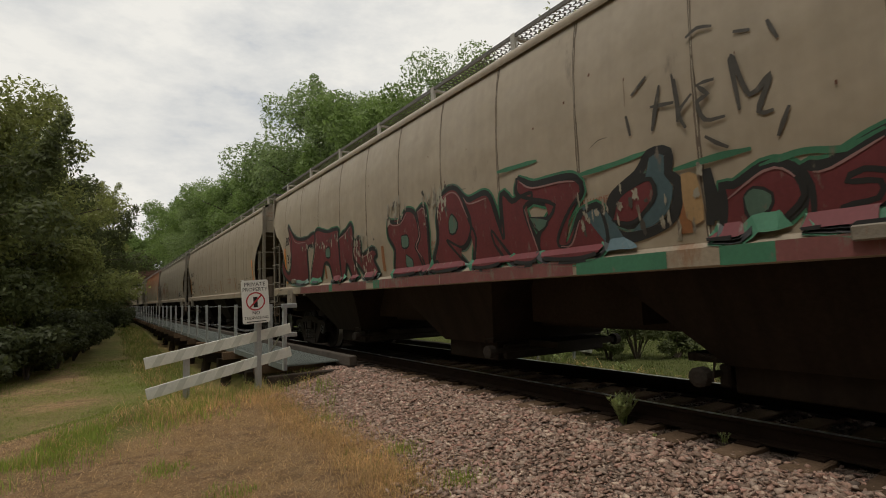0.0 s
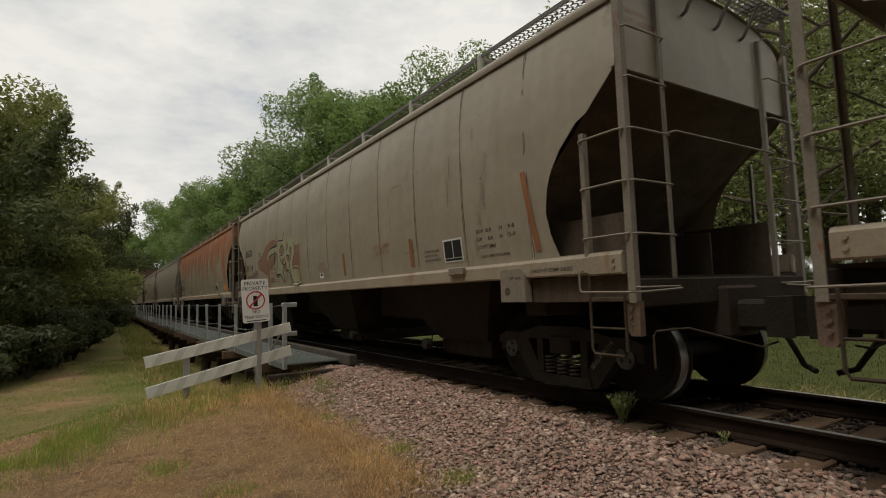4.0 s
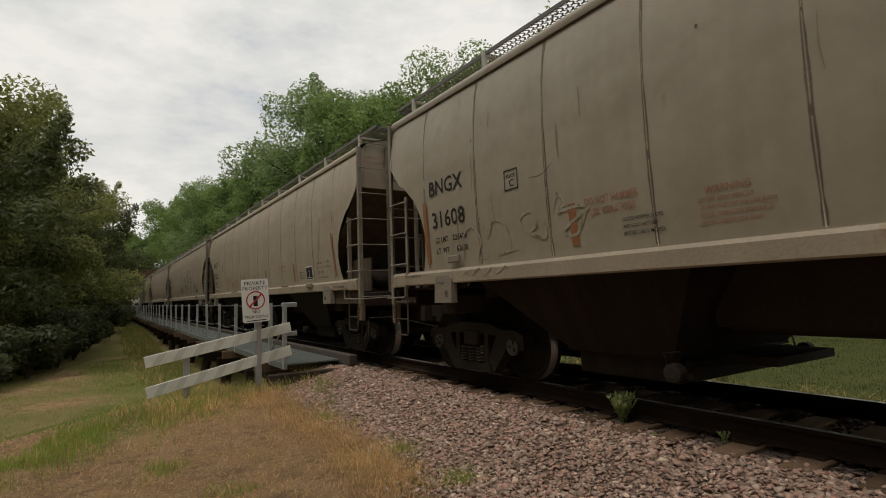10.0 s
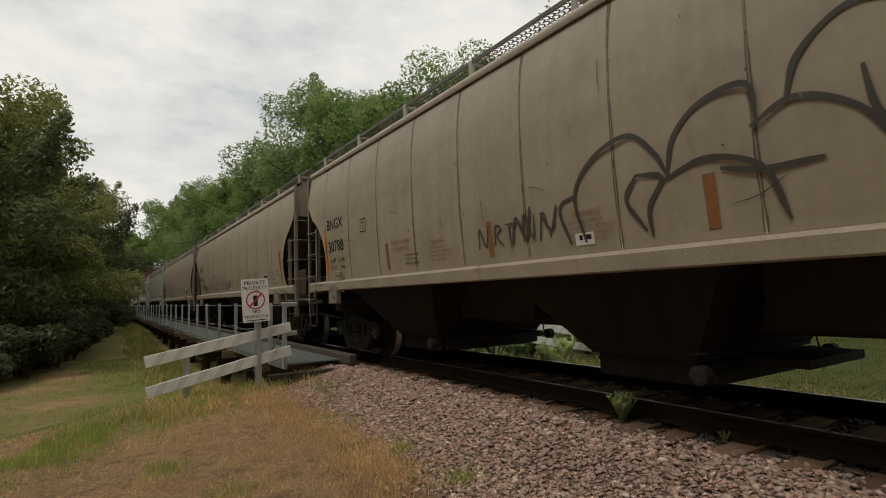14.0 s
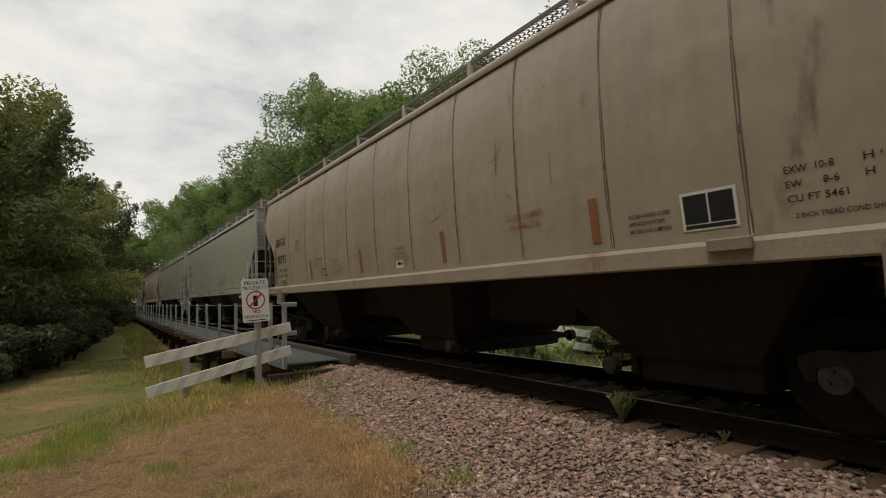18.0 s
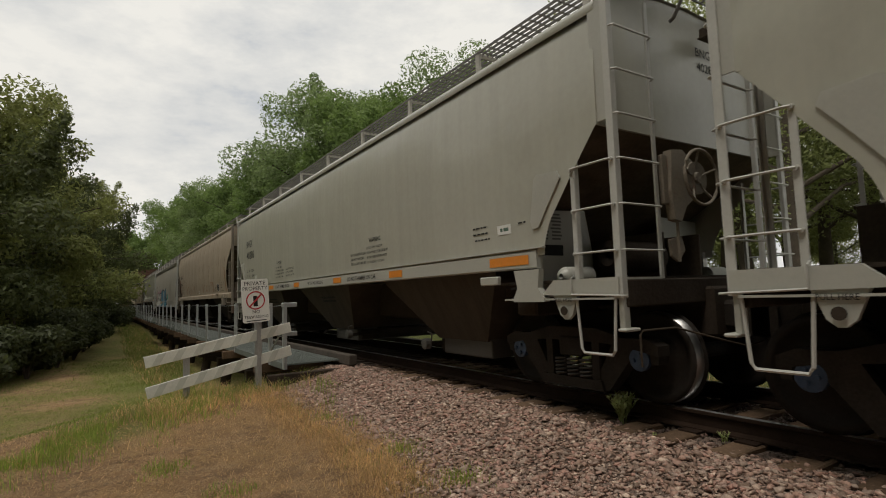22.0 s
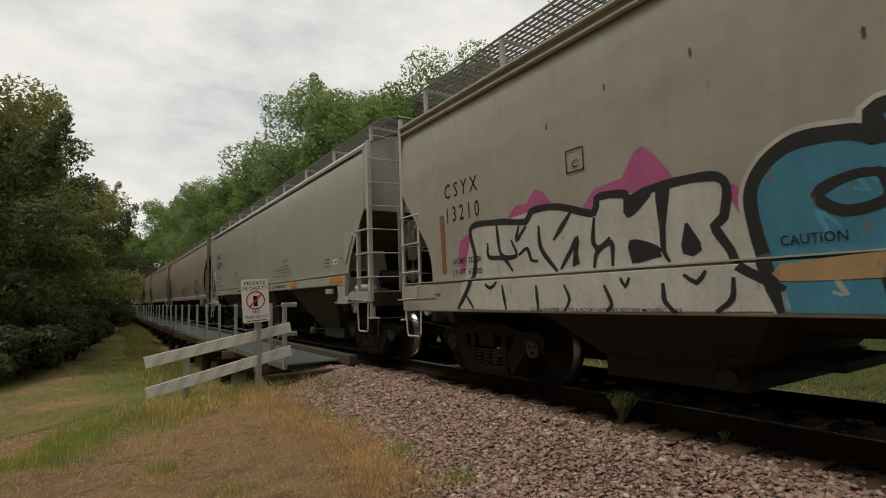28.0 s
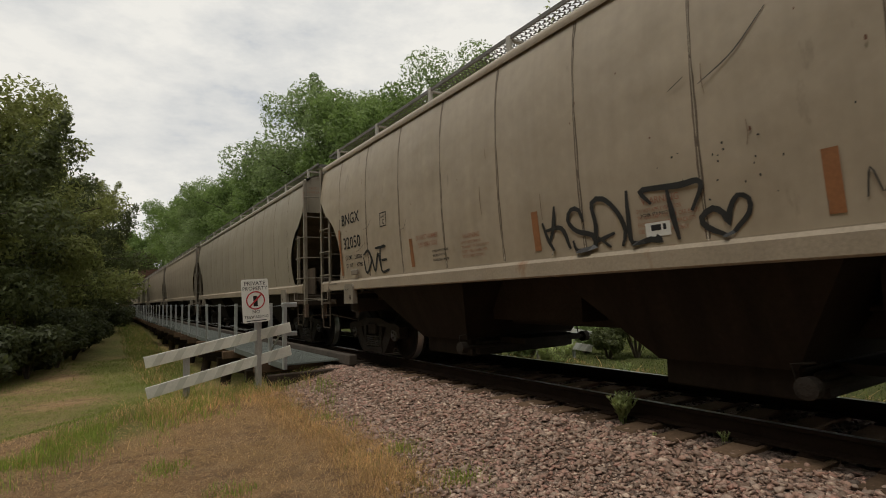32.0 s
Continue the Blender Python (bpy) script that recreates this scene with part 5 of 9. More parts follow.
TREES = {
    "maple": tree_meshes(21, 16.0, 5.2, 4.2, 46000, 0.125, M_LEAF),
    "elm": tree_meshes(34, 18.0, 5.6, 5.0, 44000, 0.125, M_LEAFLIGHT),
    "ash": tree_meshes(55, 15.0, 4.4, 4.6, 40000, 0.12, M_LEAF),
    "wood_maple": tree_meshes(22, 16.0, 5.2, 3.0, 9000, 0.3, M_LEAF),
    "wood_elm": tree_meshes(35, 18.0, 5.6, 3.4, 9000, 0.32, M_LEAF),
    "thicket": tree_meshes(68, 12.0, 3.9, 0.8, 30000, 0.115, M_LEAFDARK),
    "thicket_light": tree_meshes(79, 12.5, 4.1, 1.0, 30000, 0.115, M_LEAFMID),
    "thicket_tall": tree_meshes(87, 15.0, 3.3, 0.8, 34000, 0.11, M_LEAFMID),
    "park": tree_meshes(91, 14.0, 5.0, 3.4, 19000, 0.078, M_LEAFSHADE),
}
FAR_SIDE = [(18.8, 52, "elm", 1.32), (17.2, 62, "maple", 1.18), (19.5, 46, "maple", 1.27), (20.0, 38, "ash", 1.32), (20.5, 34.0, "maple", 1.1), (22.8, 29.5, "elm", 1.06), (17.5, 66, "ash", 1.1), (15.5, 74, "maple", 1.15),
            (15, 83, "elm", 1.1), (13.5, 95, "maple", 1.28), (22, 38, "elm", 1.0), (21, 57, "maple", 1.1), (19, 70, "elm", 0.95), (12.8, 108, "ash", 1.45), (24, 48, "maple", 1.1), (27, 31, "ash", 1.1), (17, 90, "maple", 0.9)]
for i, (x, y, k, s) in enumerate(FAR_SIDE):
    plant_tree(x, y, k, s, i * 1.9, "tall broad-leaved tree in full leaf beyond the track", "trees beyond the track")
LEFT = [(-4.6, 31, "thicket_tall", 0.87), (-4.8, 39, "thicket_tall", 0.88), (-4.7, 48, "thicket_tall", 0.98), (-3.2, 58, "thicket_tall", 0.95), (-1.6, 70, "thicket_tall", 1.0), (-5.1, 43.5, "thicket_tall", 0.9), (-4.6, 53, "thicket_tall", 0.88), (-6.5, 27.4, "thicket", 0.98), (-3.7, 33.5, "thicket_light", 0.90), (-7.3, 30, "thicket_light", 1.07), (-3.7, 40.5, "thicket", 0.90), (-3.3, 47.5, "thicket_light", 0.87), (-2.9, 55, "thicket", 0.83), (-6.5, 42, "thicket", 1.07), (-2.1, 63, "thicket_light", 0.78),
        (-9.0, 37, "thicket", 1.17), (-6.5, 52, "thicket_light", 1.07), (-5.0, 64, "thicket", 1.03), (-1.1, 74, "thicket", 0.78), (-0.3, 84, "thicket_light", 0.83), (-3.0, 78, "thicket", 0.92)]
for i, (x, y, k, s) in enumerate(LEFT):
    plant_tree(x, y, k, s, i * 2.3, "dense dark-green tree leafy down to the ground", "thicket beside the meadow")
RIGHT = [(19.6, 8.7, "park", 1.05), (24, 12.5, "park", 1.15), (22.5, 17, "park", 1.00), (28, 9, "park", 1.2), (27, 15, "park", 1.12), (25, 5.5, "park", 1.05), (31, 12, "park", 1.25), (23, 23, "park", 1.06), (30, 20, "park", 1.26), (33, 5, "park", 1.2), (29, 3.0, "park", 1.1), (36, 10, "park", 1.23), (36, 16, "park", 1.25), (19, 25, "park", 0.89)]
for i, (x, y, k, s) in enumerate(RIGHT):
    plant_tree(x, y, k, s, i * 2.9, "shade tree with dark trunk on the mown lawn", "trees on the lawn")
# added trees out of view; they block sky light from the car sides
UNSEEN_TREES = [(-21, 11, "wood_maple", 0.95), (-16.5, 7.5, "wood_maple", 1.13), (-15, 4, "wood_elm", 1.10), (-14, -0.5, "wood_maple", 1.12), (-15, -5, "wood_maple", 1.25), (-13.5, -9.5, "wood_maple", 1.17), (-13, -14, "wood_elm", 1.20), (-22, 16, "wood_maple", 0.94), (-24, 8, "wood_maple", 0.95), (-25, 0, "wood_elm", 0.90), (-24, -8, "wood_maple", 0.95), (-14, -20, "wood_elm", 0.90), (-22, -14, "wood_maple", 1.00), (-3, -16, "wood_maple", 0.90), (-30, 5, "wood_elm", 1.00), (-28, 16, "wood_maple", 1.00), (-18, 24, "wood_maple", 0.98), (3, -22, "wood_elm", 0.95), (-9, -22, "wood_maple", 1.10), (-31, -4, "wood_elm", 1.10)]
for i, (x, y, k, s) in enumerate(UNSEEN_TREES):
    plant_tree(x, y, k, s, i * 1.7, "unseen broad-leaved tree added to shade the train", "wood round the meadow")
FARWOOD = [(4, 135, "wood_maple", 1.10), (9, 140, "wood_elm", 1.00), (-3, 130, "wood_maple", 1.15), (-9, 120, "wood_elm", 1.00), (15, 130, "wood_maple", 1.20), (-14, 105, "wood_maple", 1.10), (-12, 85, "wood_elm", 1.00), (-11, 66, "wood_maple", 1.00), (-12, 50, "wood_elm", 0.90), (1, 150, "wood_maple", 1.13), (22, 120, "wood_elm", 1.10), (28, 80, "wood_maple", 1.10), (32, 60, "wood_elm", 1.10), (38, 40, "thicket_light", 0.57), (42, 24, "thicket_light", 0.57), (44, 10, "thicket_light", 0.60), (40, 3, "thicket_light", 0.61), (41, 9, "thicket_light", 0.55), (40, 15, "thicket_light", 0.56), (39, 21, "thicket_light", 0.57), (37, 27, "thicket_light", 0.50), (35, 33, "thicket_light", 0.55), (33, 40, "thicket_light", 0.51), (31, 48, "wood_maple", 1.01), (38, -3, "thicket_light", 0.58), (34, -8, "thicket_light", 0.55), (46, 18, "thicket_light", 0.57), (45, 0, "thicket_light", 0.56), (29, 56, "wood_maple", 0.98), (26, 66, "wood_maple", 1.01)]
for i, (x, y, k, s) in enumerate(FARWOOD):
    plant_tree(x, y, k, s, i * 1.3, "distant tree of the riverside wood", "distant woods")


# ---- shrubs ----
def shrub(x, y, r, h, seed, label, material=None, leaves=2600, leaf=0.11):
    rr = random.Random(seed)
    bm = bmesh.new()
    cs, rs = [], []
    for k in range(9):
        a, d = rr.uniform(0, 6.28), r * rr.uniform(0.1, 0.8)
        p = (d * math.cos(a), d * math.sin(a), h * rr.uniform(0.3, 0.85))
        rod(bm, [(0, 0, -0.1), (p[0] * 0.5, p[1] * 0.5, p[2] * 0.6), p], [0.03, 0.02, 0.008], 5)
        cs.append(p), rs.append(min(r, h) * rr.uniform(0.3, 0.5))
    v, f = leaf_cloud(cs, rs, leaves, leaf, seed)
    s = thing("shrub", label, "shrub", at=pose(x, y, ground_z(x, y)))
    part("stem", bm, M_BARK, s)
    part("foliage", cloud_mesh("foliage", v, f, material or M_LEAFDARK), None, s)


# shrubs take the leaf colour that holds the canopy's shade
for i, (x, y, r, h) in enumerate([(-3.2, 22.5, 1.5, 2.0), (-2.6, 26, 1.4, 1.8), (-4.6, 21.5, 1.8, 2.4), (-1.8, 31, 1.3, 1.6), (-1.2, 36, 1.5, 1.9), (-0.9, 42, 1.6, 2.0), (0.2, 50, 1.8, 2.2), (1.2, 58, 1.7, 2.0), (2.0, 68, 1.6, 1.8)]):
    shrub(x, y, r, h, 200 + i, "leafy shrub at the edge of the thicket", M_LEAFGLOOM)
for i, (x, y, r, h) in enumerate([(11.5, 10.6, 0.8, 1.1), (9.3, 10.5, 0.6, 0.9), (12.5, 12, 1.2, 1.6), (14.5, 13.5, 1.4, 1.9), (9.8, 12.6, 1.1, 1.6)]):
    shrub(x, y, r, h, 260 + i, "green weeds beyond the track", M_LEAFLIGHT, 1500, 0.07)
for i, (x, y, r, h) in enumerate([(11.6, 9.0, 0.9, 1.25), (12.5, 8.5, 0.6, 0.9), (10.9, 9.3, 0.5, 0.8)]):
    shrub(x, y, r, h, 280 + i, "dark leafy bush at the edge of the lawn", M_LEAFDARK, 2600, 0.05)
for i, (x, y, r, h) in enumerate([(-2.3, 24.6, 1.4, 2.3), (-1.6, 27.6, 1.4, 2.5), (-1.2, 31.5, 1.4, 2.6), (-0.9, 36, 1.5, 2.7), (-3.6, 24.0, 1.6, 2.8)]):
    shrub(x, y, r, h, 290 + i, "leafy undergrowth below the thicket, canopy shade in its colour", M_LEAFGLOOM, 4200, 0.1)

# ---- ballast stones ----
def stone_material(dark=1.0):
    m = mat("pink_grey_ballast" if dark == 1.0 else "shaded_oily_ballast", (0.32, 0.272, 0.243), 0.8, vary=0.2, scale=14, fine=90, bump=0.08)
    n, l = m.node_tree.nodes, m.node_tree.links
    b = n["Principled BSDF"]
    geo = n.new("ShaderNodeNewGeometry")
    ramp = n.new("ShaderNodeValToRGB")
    el = ramp.color_ramp.elements
    el[0].position, el[0].color = 0.0, (0.125, 0.1, 0.084, 1)
    el[1].position, el[1].color = 1.0, (0.4, 0.355, 0.31, 1)
    for p, c in ((0.18, (0.16, 0.122, 0.1, 1)), (0.36, (0.25, 0.18, 0.152, 1)), (0.5, (0.19, 0.168, 0.148, 1)), (0.64, (0.27, 0.176, 0.152, 1)), (0.78, (0.2, 0.178, 0.16, 1)), (0.92, (0.29, 0.245, 0.21, 1))):
        e = el.new(p)
        e.color = c
    l.new(geo.outputs["Random Per Island"], ramp.inputs["Fac"])
    mul = n.new("ShaderNodeMixRGB")
    mul.blend_type, mul.inputs["Fac"].default_value = "MULTIPLY", 1.0
    src = b.inputs["Base Color"].links[0].from_socket
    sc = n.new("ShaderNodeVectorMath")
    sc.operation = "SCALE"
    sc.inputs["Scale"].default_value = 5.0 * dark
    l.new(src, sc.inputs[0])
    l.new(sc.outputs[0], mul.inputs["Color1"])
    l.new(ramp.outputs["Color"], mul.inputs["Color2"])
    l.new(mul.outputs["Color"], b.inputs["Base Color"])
    return m


def scatter_stones(name, places, label, dark=1.0, material=None):
    """Angular crushed stones: jittered blocks, joined into one object."""
    g = np.random.default_rng(5)
    shapes = []
    for k in range(10):
        bm = bmesh.new()
        for _ in range(7):
            d = g.normal(size=3)
            bm.verts.new(d / np.linalg.norm(d) * (0.75 + 0.6 * g.random()))
        bmesh.ops.convex_hull(bm, input=bm.verts[:])
        bmesh.ops.delete(bm, geom=[v for v in bm.verts if not v.link_faces], context="VERTS")
        bm.verts.index_update()
        vs = np.array([v.co[:] for v in bm.verts])
        fs = np.array([[v.index for v in f.verts] for f in bm.faces])
        bm.free()
        shapes.append((vs, fs))
    V, F, o = [], [], 0
    for x, y, z, s in places:
        vs, fs = shapes[int(g.integers(10))]
        a, b, c = g.uniform(0, 6.28, 3)
        rot = np.array(Euler((a, b, c)).to_matrix())
        sc = s * g.uniform(0.5, 1.35, 3)
        V.append((vs * sc) @ rot.T * np.array([1, 1, 0.6]) + np.array([x, y, z]))
        F.append(fs + o)
        o += len(vs)
    me = cloud_mesh(name, np.concatenate(V), np.concatenate(F), material or stone_material(dark))
    return tagged(new(name, me), label, "gravel", kind="stuff")


def ballast_places():
    g = random.Random(17)
    out = []
    tries = 0
    while len(out) < 36000 and tries < 260000:
        tries += 1
        y = g.uniform(0.4, 11.2)
        x = g.uniform(1.6, 4.45)
        ball, green, straw = zone_of(x, y)
        if on_tie(x, y) and g.random() < 0.8:
            continue
        if g.random() < ball ** 1.6:
            s = g.choice((0.015, 0.02, 0.025, 0.03, 0.036, 0.042)) * g.uniform(0.8, 1.2)
            out.append((x, y, ground_z(x, y) + s * 0.25, s))
    for _ in range(9000):      # the shoulder goes on past the camera
        x, y = g.uniform(1.9, 4.45), g.uniform(-6.0, 0.45)
        if g.random() < zone_of(x, y)[0] ** 1.6:
            s = g.uniform(0.03, 0.05)
            out.append((x, y, ground_z(x, y) + s * 0.25, s))
    # stones between the rails, kept apart for a darker colour
    shaded = []
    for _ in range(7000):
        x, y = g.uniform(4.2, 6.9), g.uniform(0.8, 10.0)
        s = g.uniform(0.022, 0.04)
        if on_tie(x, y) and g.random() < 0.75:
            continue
        shaded.append((x, y, ground_z(x, y) + s * 0.1 + 0.01, s))
    for _ in range(2200):
        x, y = g.uniform(6.7, 8.1), g.uniform(0.5, 10.5)
        s = g.uniform(0.025, 0.045)
        out.append((x, y, ground_z(x, y) + s * 0.2, s))
    return out, shaded


STONES, SHADED = ballast_places()
# darker copy of the stones: the train's shade, with oil, is in their colour
scatter_stones("track_ballast", SHADED, "oily ballast between the rails, coloured darker for the train's shade", 0.36)
scatter_stones("ballast_stones", STONES, "crushed pinkish-grey ballast stones along the ties")


def clod_places():
    g = random.Random(31)
    out = []
    for _ in range(9000):
        x, y = g.uniform(-1.6, 2.6), g.uniform(3.0, 10.0)
        b, gr, st = zone_of(x, y)
        if b < 0.4 and g.random() > gr * 1.2:
            s = g.choice((0.004, 0.005, 0.007, 0.009, 0.012)) * g.uniform(0.8, 1.2)
            out.append((x, y, ground_z(x, y) + s * 0.1, s))
    return out


scatter_stones("soil_clods", clod_places(), "small brown clods and pebbles on the trodden dirt", 1.0, M_CLOD)


# ---- grass ----
def blades(name, spots, material, label, lean=0.5):
    """Grass blades, each a bent narrow strip: spots are (x, y, height, width, count, spread)."""
    g = np.random.default_rng(9)
    V, F, o = [], [], 0
    for x, y, h, w, n, sp in spots:
        z = ground_z(x, y)
        for _ in range(n):
            px, py = x + g.normal() * sp, y + g.normal() * sp
            a = g.uniform(0, 6.28)
            hh = h * g.uniform(0.5, 1.15)
            dx, dy = math.cos(a), math.sin(a)
            l1 = lean * hh * g.uniform(0.1, 1.0)
            sx, sy = -dy * w / 2, dx * w / 2
            zz = z - 0.01
            V += [(px - sx, py - sy, zz), (px + sx, py + sy, zz), (px + dx * l1 * 0.35 + sx * 0.8, py + dy * l1 * 0.35 + sy * 0.8, zz + hh * 0.6), (px + dx * l1 * 0.35 - sx * 0.8, py + dy * l1 * 0.35 - sy * 0.8, zz + hh * 0.6),
                  (px + dx * l1 + sx * 0.15, py + dy * l1 + sy * 0.15, zz + hh), (px + dx * l1 - sx * 0.15, py + dy * l1 - sy * 0.15, zz + hh)]
            F += [(o, o + 1, o + 2, o + 3), (o + 3, o + 2, o + 4, o + 5)]
            o += 6
    me = cloud_mesh(name, np.array(V), np.array(F), material)
    return tagged(new(name, me), label, "grass", kind="stuff")


def grass_spots():
    g = random.Random(23)
    green, straw, fresh, lawn, litter = [], [], [], [], []
    for _ in range(52000):
        y = 3.5 + 26.0 * g.random() ** 1.5
        x = g.uniform(-0.16 * y - 0.8, 3.4)
        b, gr, st = zone_of(x, y)
        if b > 0.35:
            continue
        far = 1 + 0.06 * max(0, y - 8)
        if g.random() < gr * 0.9:
            green.append((x, y, g.uniform(0.015, 0.04) * far, 0.006 * far, 3, 0.05 * far))
        elif y < 12 and g.random() < 0.05 + 0.2 * st:
            straw.append((x, y, g.uniform(0.02, 0.06), 0.005, 3, 0.05))
    for _ in range(30000):     # straw litter lying on the dirt
        x, y = g.uniform(-1.2, 2.7), g.uniform(3.2, 10.2)
        b, gr, st = zone_of(x, y)
        if b < 0.5 and g.random() < 0.45 + 0.6 * st:
            litter.append((x, y, g.uniform(0.012, 0.035), 0.006, 3, 0.07))
    for _ in range(420):      # tall grass round the barricade and along the bank edge
        x = g.uniform(0.2, 3.3)
        y = 10.0 + g.uniform(-0.7, 0.9) - 0.2 * (3 - x)
        (green if g.random() < 0.62 else straw).append((x, y, g.uniform(0.1, 0.26), 0.007, 5, 0.06))
    for _ in range(1500):     # fresh green fringe along the foot of the bank
        x = g.uniform(-0.9, 1.9)
        e = g.gauss(-0.2, 0.4)
        y = 8.64 + 1.14 * x + 1.52 * e
        if noise.noise((x * 1.4, y * 1.4, 5.0)) > -0.28 and not (x < -0.6 and e > -0.1):
            (straw if g.random() < 0.12 + 0.3 * (x > 0.7) else fresh).append((x, y, g.uniform(0.06, 0.16) * (1.3 if x > 0.7 else 1), 0.007, 6, 0.07))
    for x0, y0, n in ((0.55, 6.1, 34), (0.95, 5.15, 12), (1.6, 8.6, 10), (2.84, 5.3, 24), (2.8, 4.1, 30), (3.2, 8.8, 26), (2.7, 7.4, 8)):
        for _ in range(n):
            fresh.append((x0 + g.gauss(0, 0.11), y0 + g.gauss(0, 0.15), g.uniform(0.04, 0.1), 0.006, 9, 0.05))
    for _ in range(1500):      # straw fringe where the dirt meets the ballast
        y = g.uniform(4.0, 9.6)
        x = 2.35 - 0.1 * max(0, 6 - y) + g.gauss(0.08, 0.2)
        (straw if g.random() < 0.9 else green).append((x, y, g.uniform(0.03, 0.12), 0.004, 8, 0.09))
    for _ in range(620):      # long dry stalks, bent over, along the edge of the ballast and on the crown of the bank
        if g.random() < 0.6:
            y = g.uniform(4.2, 9.4)
            x = 2.3 - 0.12 * max(0, 6 - y) + g.gauss(0, 0.26)
        else:
            x = g.uniform(0.6, 2.6)
            y = 9.6 - 0.25 * (2.6 - x) + g.gauss(0, 0.35)
        straw.append((x, y, g.uniform(0.05, 0.15), 0.0045, 5, 0.05))
    for _ in range(1500):     # verge beyond the far rail
        x, y = g.uniform(7.6, 9.2), g.uniform(1.5, 11)
        (green if g.random() < 0.6 else straw).append((x, y, g.uniform(0.12, 0.3), 0.012, 3, 0.08))
    for _ in range(5000):
        x, y = g.uniform(9, 19), g.uniform(2, 13)
        lawn.append((x, y, g.uniform(0.04, 0.08), 0.014, 3, 0.12))
    for _ in range(3200):     # rank grass along the trestle
        y = g.uniform(12, 60)
        x = g.uniform(1.2, 2.9)
        (green if g.random() < 0.8 else straw).append((x, y, g.uniform(0.12, 0.42), 0.014, 6, 0.18))
    for x, y, h, n in ((3.3, 9.2, 0.22, 40), (3.15, 8.9, 0.2, 30), (2.95, 7.9, 0.2, 26), (2.72, 5.1, 0.12, 60), (2.66, 5.2, 0.1, 40), (2.62, 4.0, 0.15, 60), (1.05, 5.0, 0.07, 50), (0.95, 5.1, 0.06, 40), (3.3, 10.1, 0.25, 40), (2.6, 7.2, 0.18, 30), (2.75, 6.6, 0.16, 24)):
        fresh.append((x, y, h, 0.007, n, 0.09))
    return green, straw, fresh, lawn, litter


GREEN, STRAW, FRESH, LAWN, LITTER = grass_spots()
blades("meadow_grass", GREEN, M_GRASS, "short green grass of the meadow and the bank", 1.1)
blades("straw_litter", LITTER, M_LITTER, "brown straw litter lying on the trodden dirt", 3.5)
blades("lawn_grass", LAWN, M_LAWN, "short dark-green grass of the lawn beyond the track")
blades("fresh_grass", FRESH, M_FRESH, "bright green grass along the foot of the bank")
blades("dry_grass", STRAW, M_STRAW, "dry straw-coloured grass on the trodden bank", 2.4)


def weed(x, y, h, n, seed, label, material=None):
    r = random.Random(seed)
    w = thing("weed_tuft", label, "weed", at=pose(x, y, ground_z(x, y)))
    bm = bmesh.new()
    v = []
    for k in range(n):
        a, d = r.uniform(0, 6.28), r.uniform(0.2, 0.5) * h
        tip = (d * math.cos(a), d * math.sin(a), h * r.uniform(0.6, 1.0))
        rod(bm, [(0.02 * math.cos(a), 0.02 * math.sin(a), -0.05), (tip[0] * 0.4, tip[1] * 0.4, tip[2] * 0.6), tip], [0.004, 0.003, 0.002], 4)
        for q in range(9):
            f = 0.28 + 0.08 * q
            px, py, pz = tip[0] * f * (0.4 + 0.6 * f), tip[1] * f * (0.4 + 0.6 * f), tip[2] * f
            for _ in range(3):
                b, l, wd = r.uniform(0, 6.28), h * r.uniform(0.1, 0.19), h * 0.034
                dx, dy = math.cos(b), math.sin(b)
                v += [(px, py, pz), (px + dx * l * 0.5 - dy * wd, py + dy * l * 0.5 + dx * wd, pz + l * 0.4), (px + dx * l, py + dy * l, pz + l * 0.95), (px + dx * l * 0.5 + dy * wd, py + dy * l * 0.5 - dx * wd, pz + l * 0.4)]
    part("stem", bm, material or M_GRASS, w)
    v, f = np.array(v), np.arange(len(v)).reshape(-1, 4)
    part("foliage", cloud_mesh("foliage", v, f, material or M_GRASS), None, w)


for i, (x, y, h, n) in enumerate([(4.58, 3.78, 0.33, 24), (4.62, 2.72, 0.13, 4), (4.3, 3.2, 0.07, 4), (8.2, 8.3, 0.5, 12), (8.6, 9.2, 0.6, 14), (8.4, 6.8, 0.4, 10), (9.4, 9.3, 0.7, 14), (8.9, 5.2, 0.5, 10)]):
    weed(x, y, h, n, 300 + i, "small green weed growing in the ballast", M_WEED)

# ---- lettering, reflectors and graffiti on the near sides ----
def paint_mat(name, colour, wear=0.1, rough=0.6):
    return mat(name, colour, rough, vary=0.15, scale=2.5, fine=30, bump=0.02, streak=0.12, dirt=GRIME, dirt_amount=wear, dirt_scale=7)


M_STENCILGREY = mat("worn_white_stencil", (0.17, 0.165, 0.15), 0.7, vary=0.3, bump=0)
P_RED = paint_mat("oxblood_spray_paint", (0.15, 0.028, 0.032), 0.14)
P_BLACK = paint_mat("black_spray_paint", (0.02, 0.02, 0.02), 0.02)
P_SOFTBLACK = paint_mat("thin_black_spray_paint", (0.07, 0.062, 0.052), 0.12)
P_TEAL = paint_mat("teal_spray_paint", (0.09, 0.16, 0.12), 0.2)
P_GREEN = paint_mat("green_spray_paint", (0.05, 0.18, 0.1), 0.16)
P_SILVER = paint_mat("silver_spray_paint", (0.36, 0.37, 0.34), 0.16)
P_WHITE = paint_mat("white_spray_paint", (0.56, 0.55, 0.5), 0.06)
P_PINK = paint_mat("pink_spray_paint", (0.47, 0.11, 0.27), 0.04)
P_BLUE = paint_mat("blue_spray_paint", (0.06, 0.23, 0.34), 0.12)
P_SKY = paint_mat("sky_blue_spray_paint", (0.09, 0.33, 0.46), 0.08)
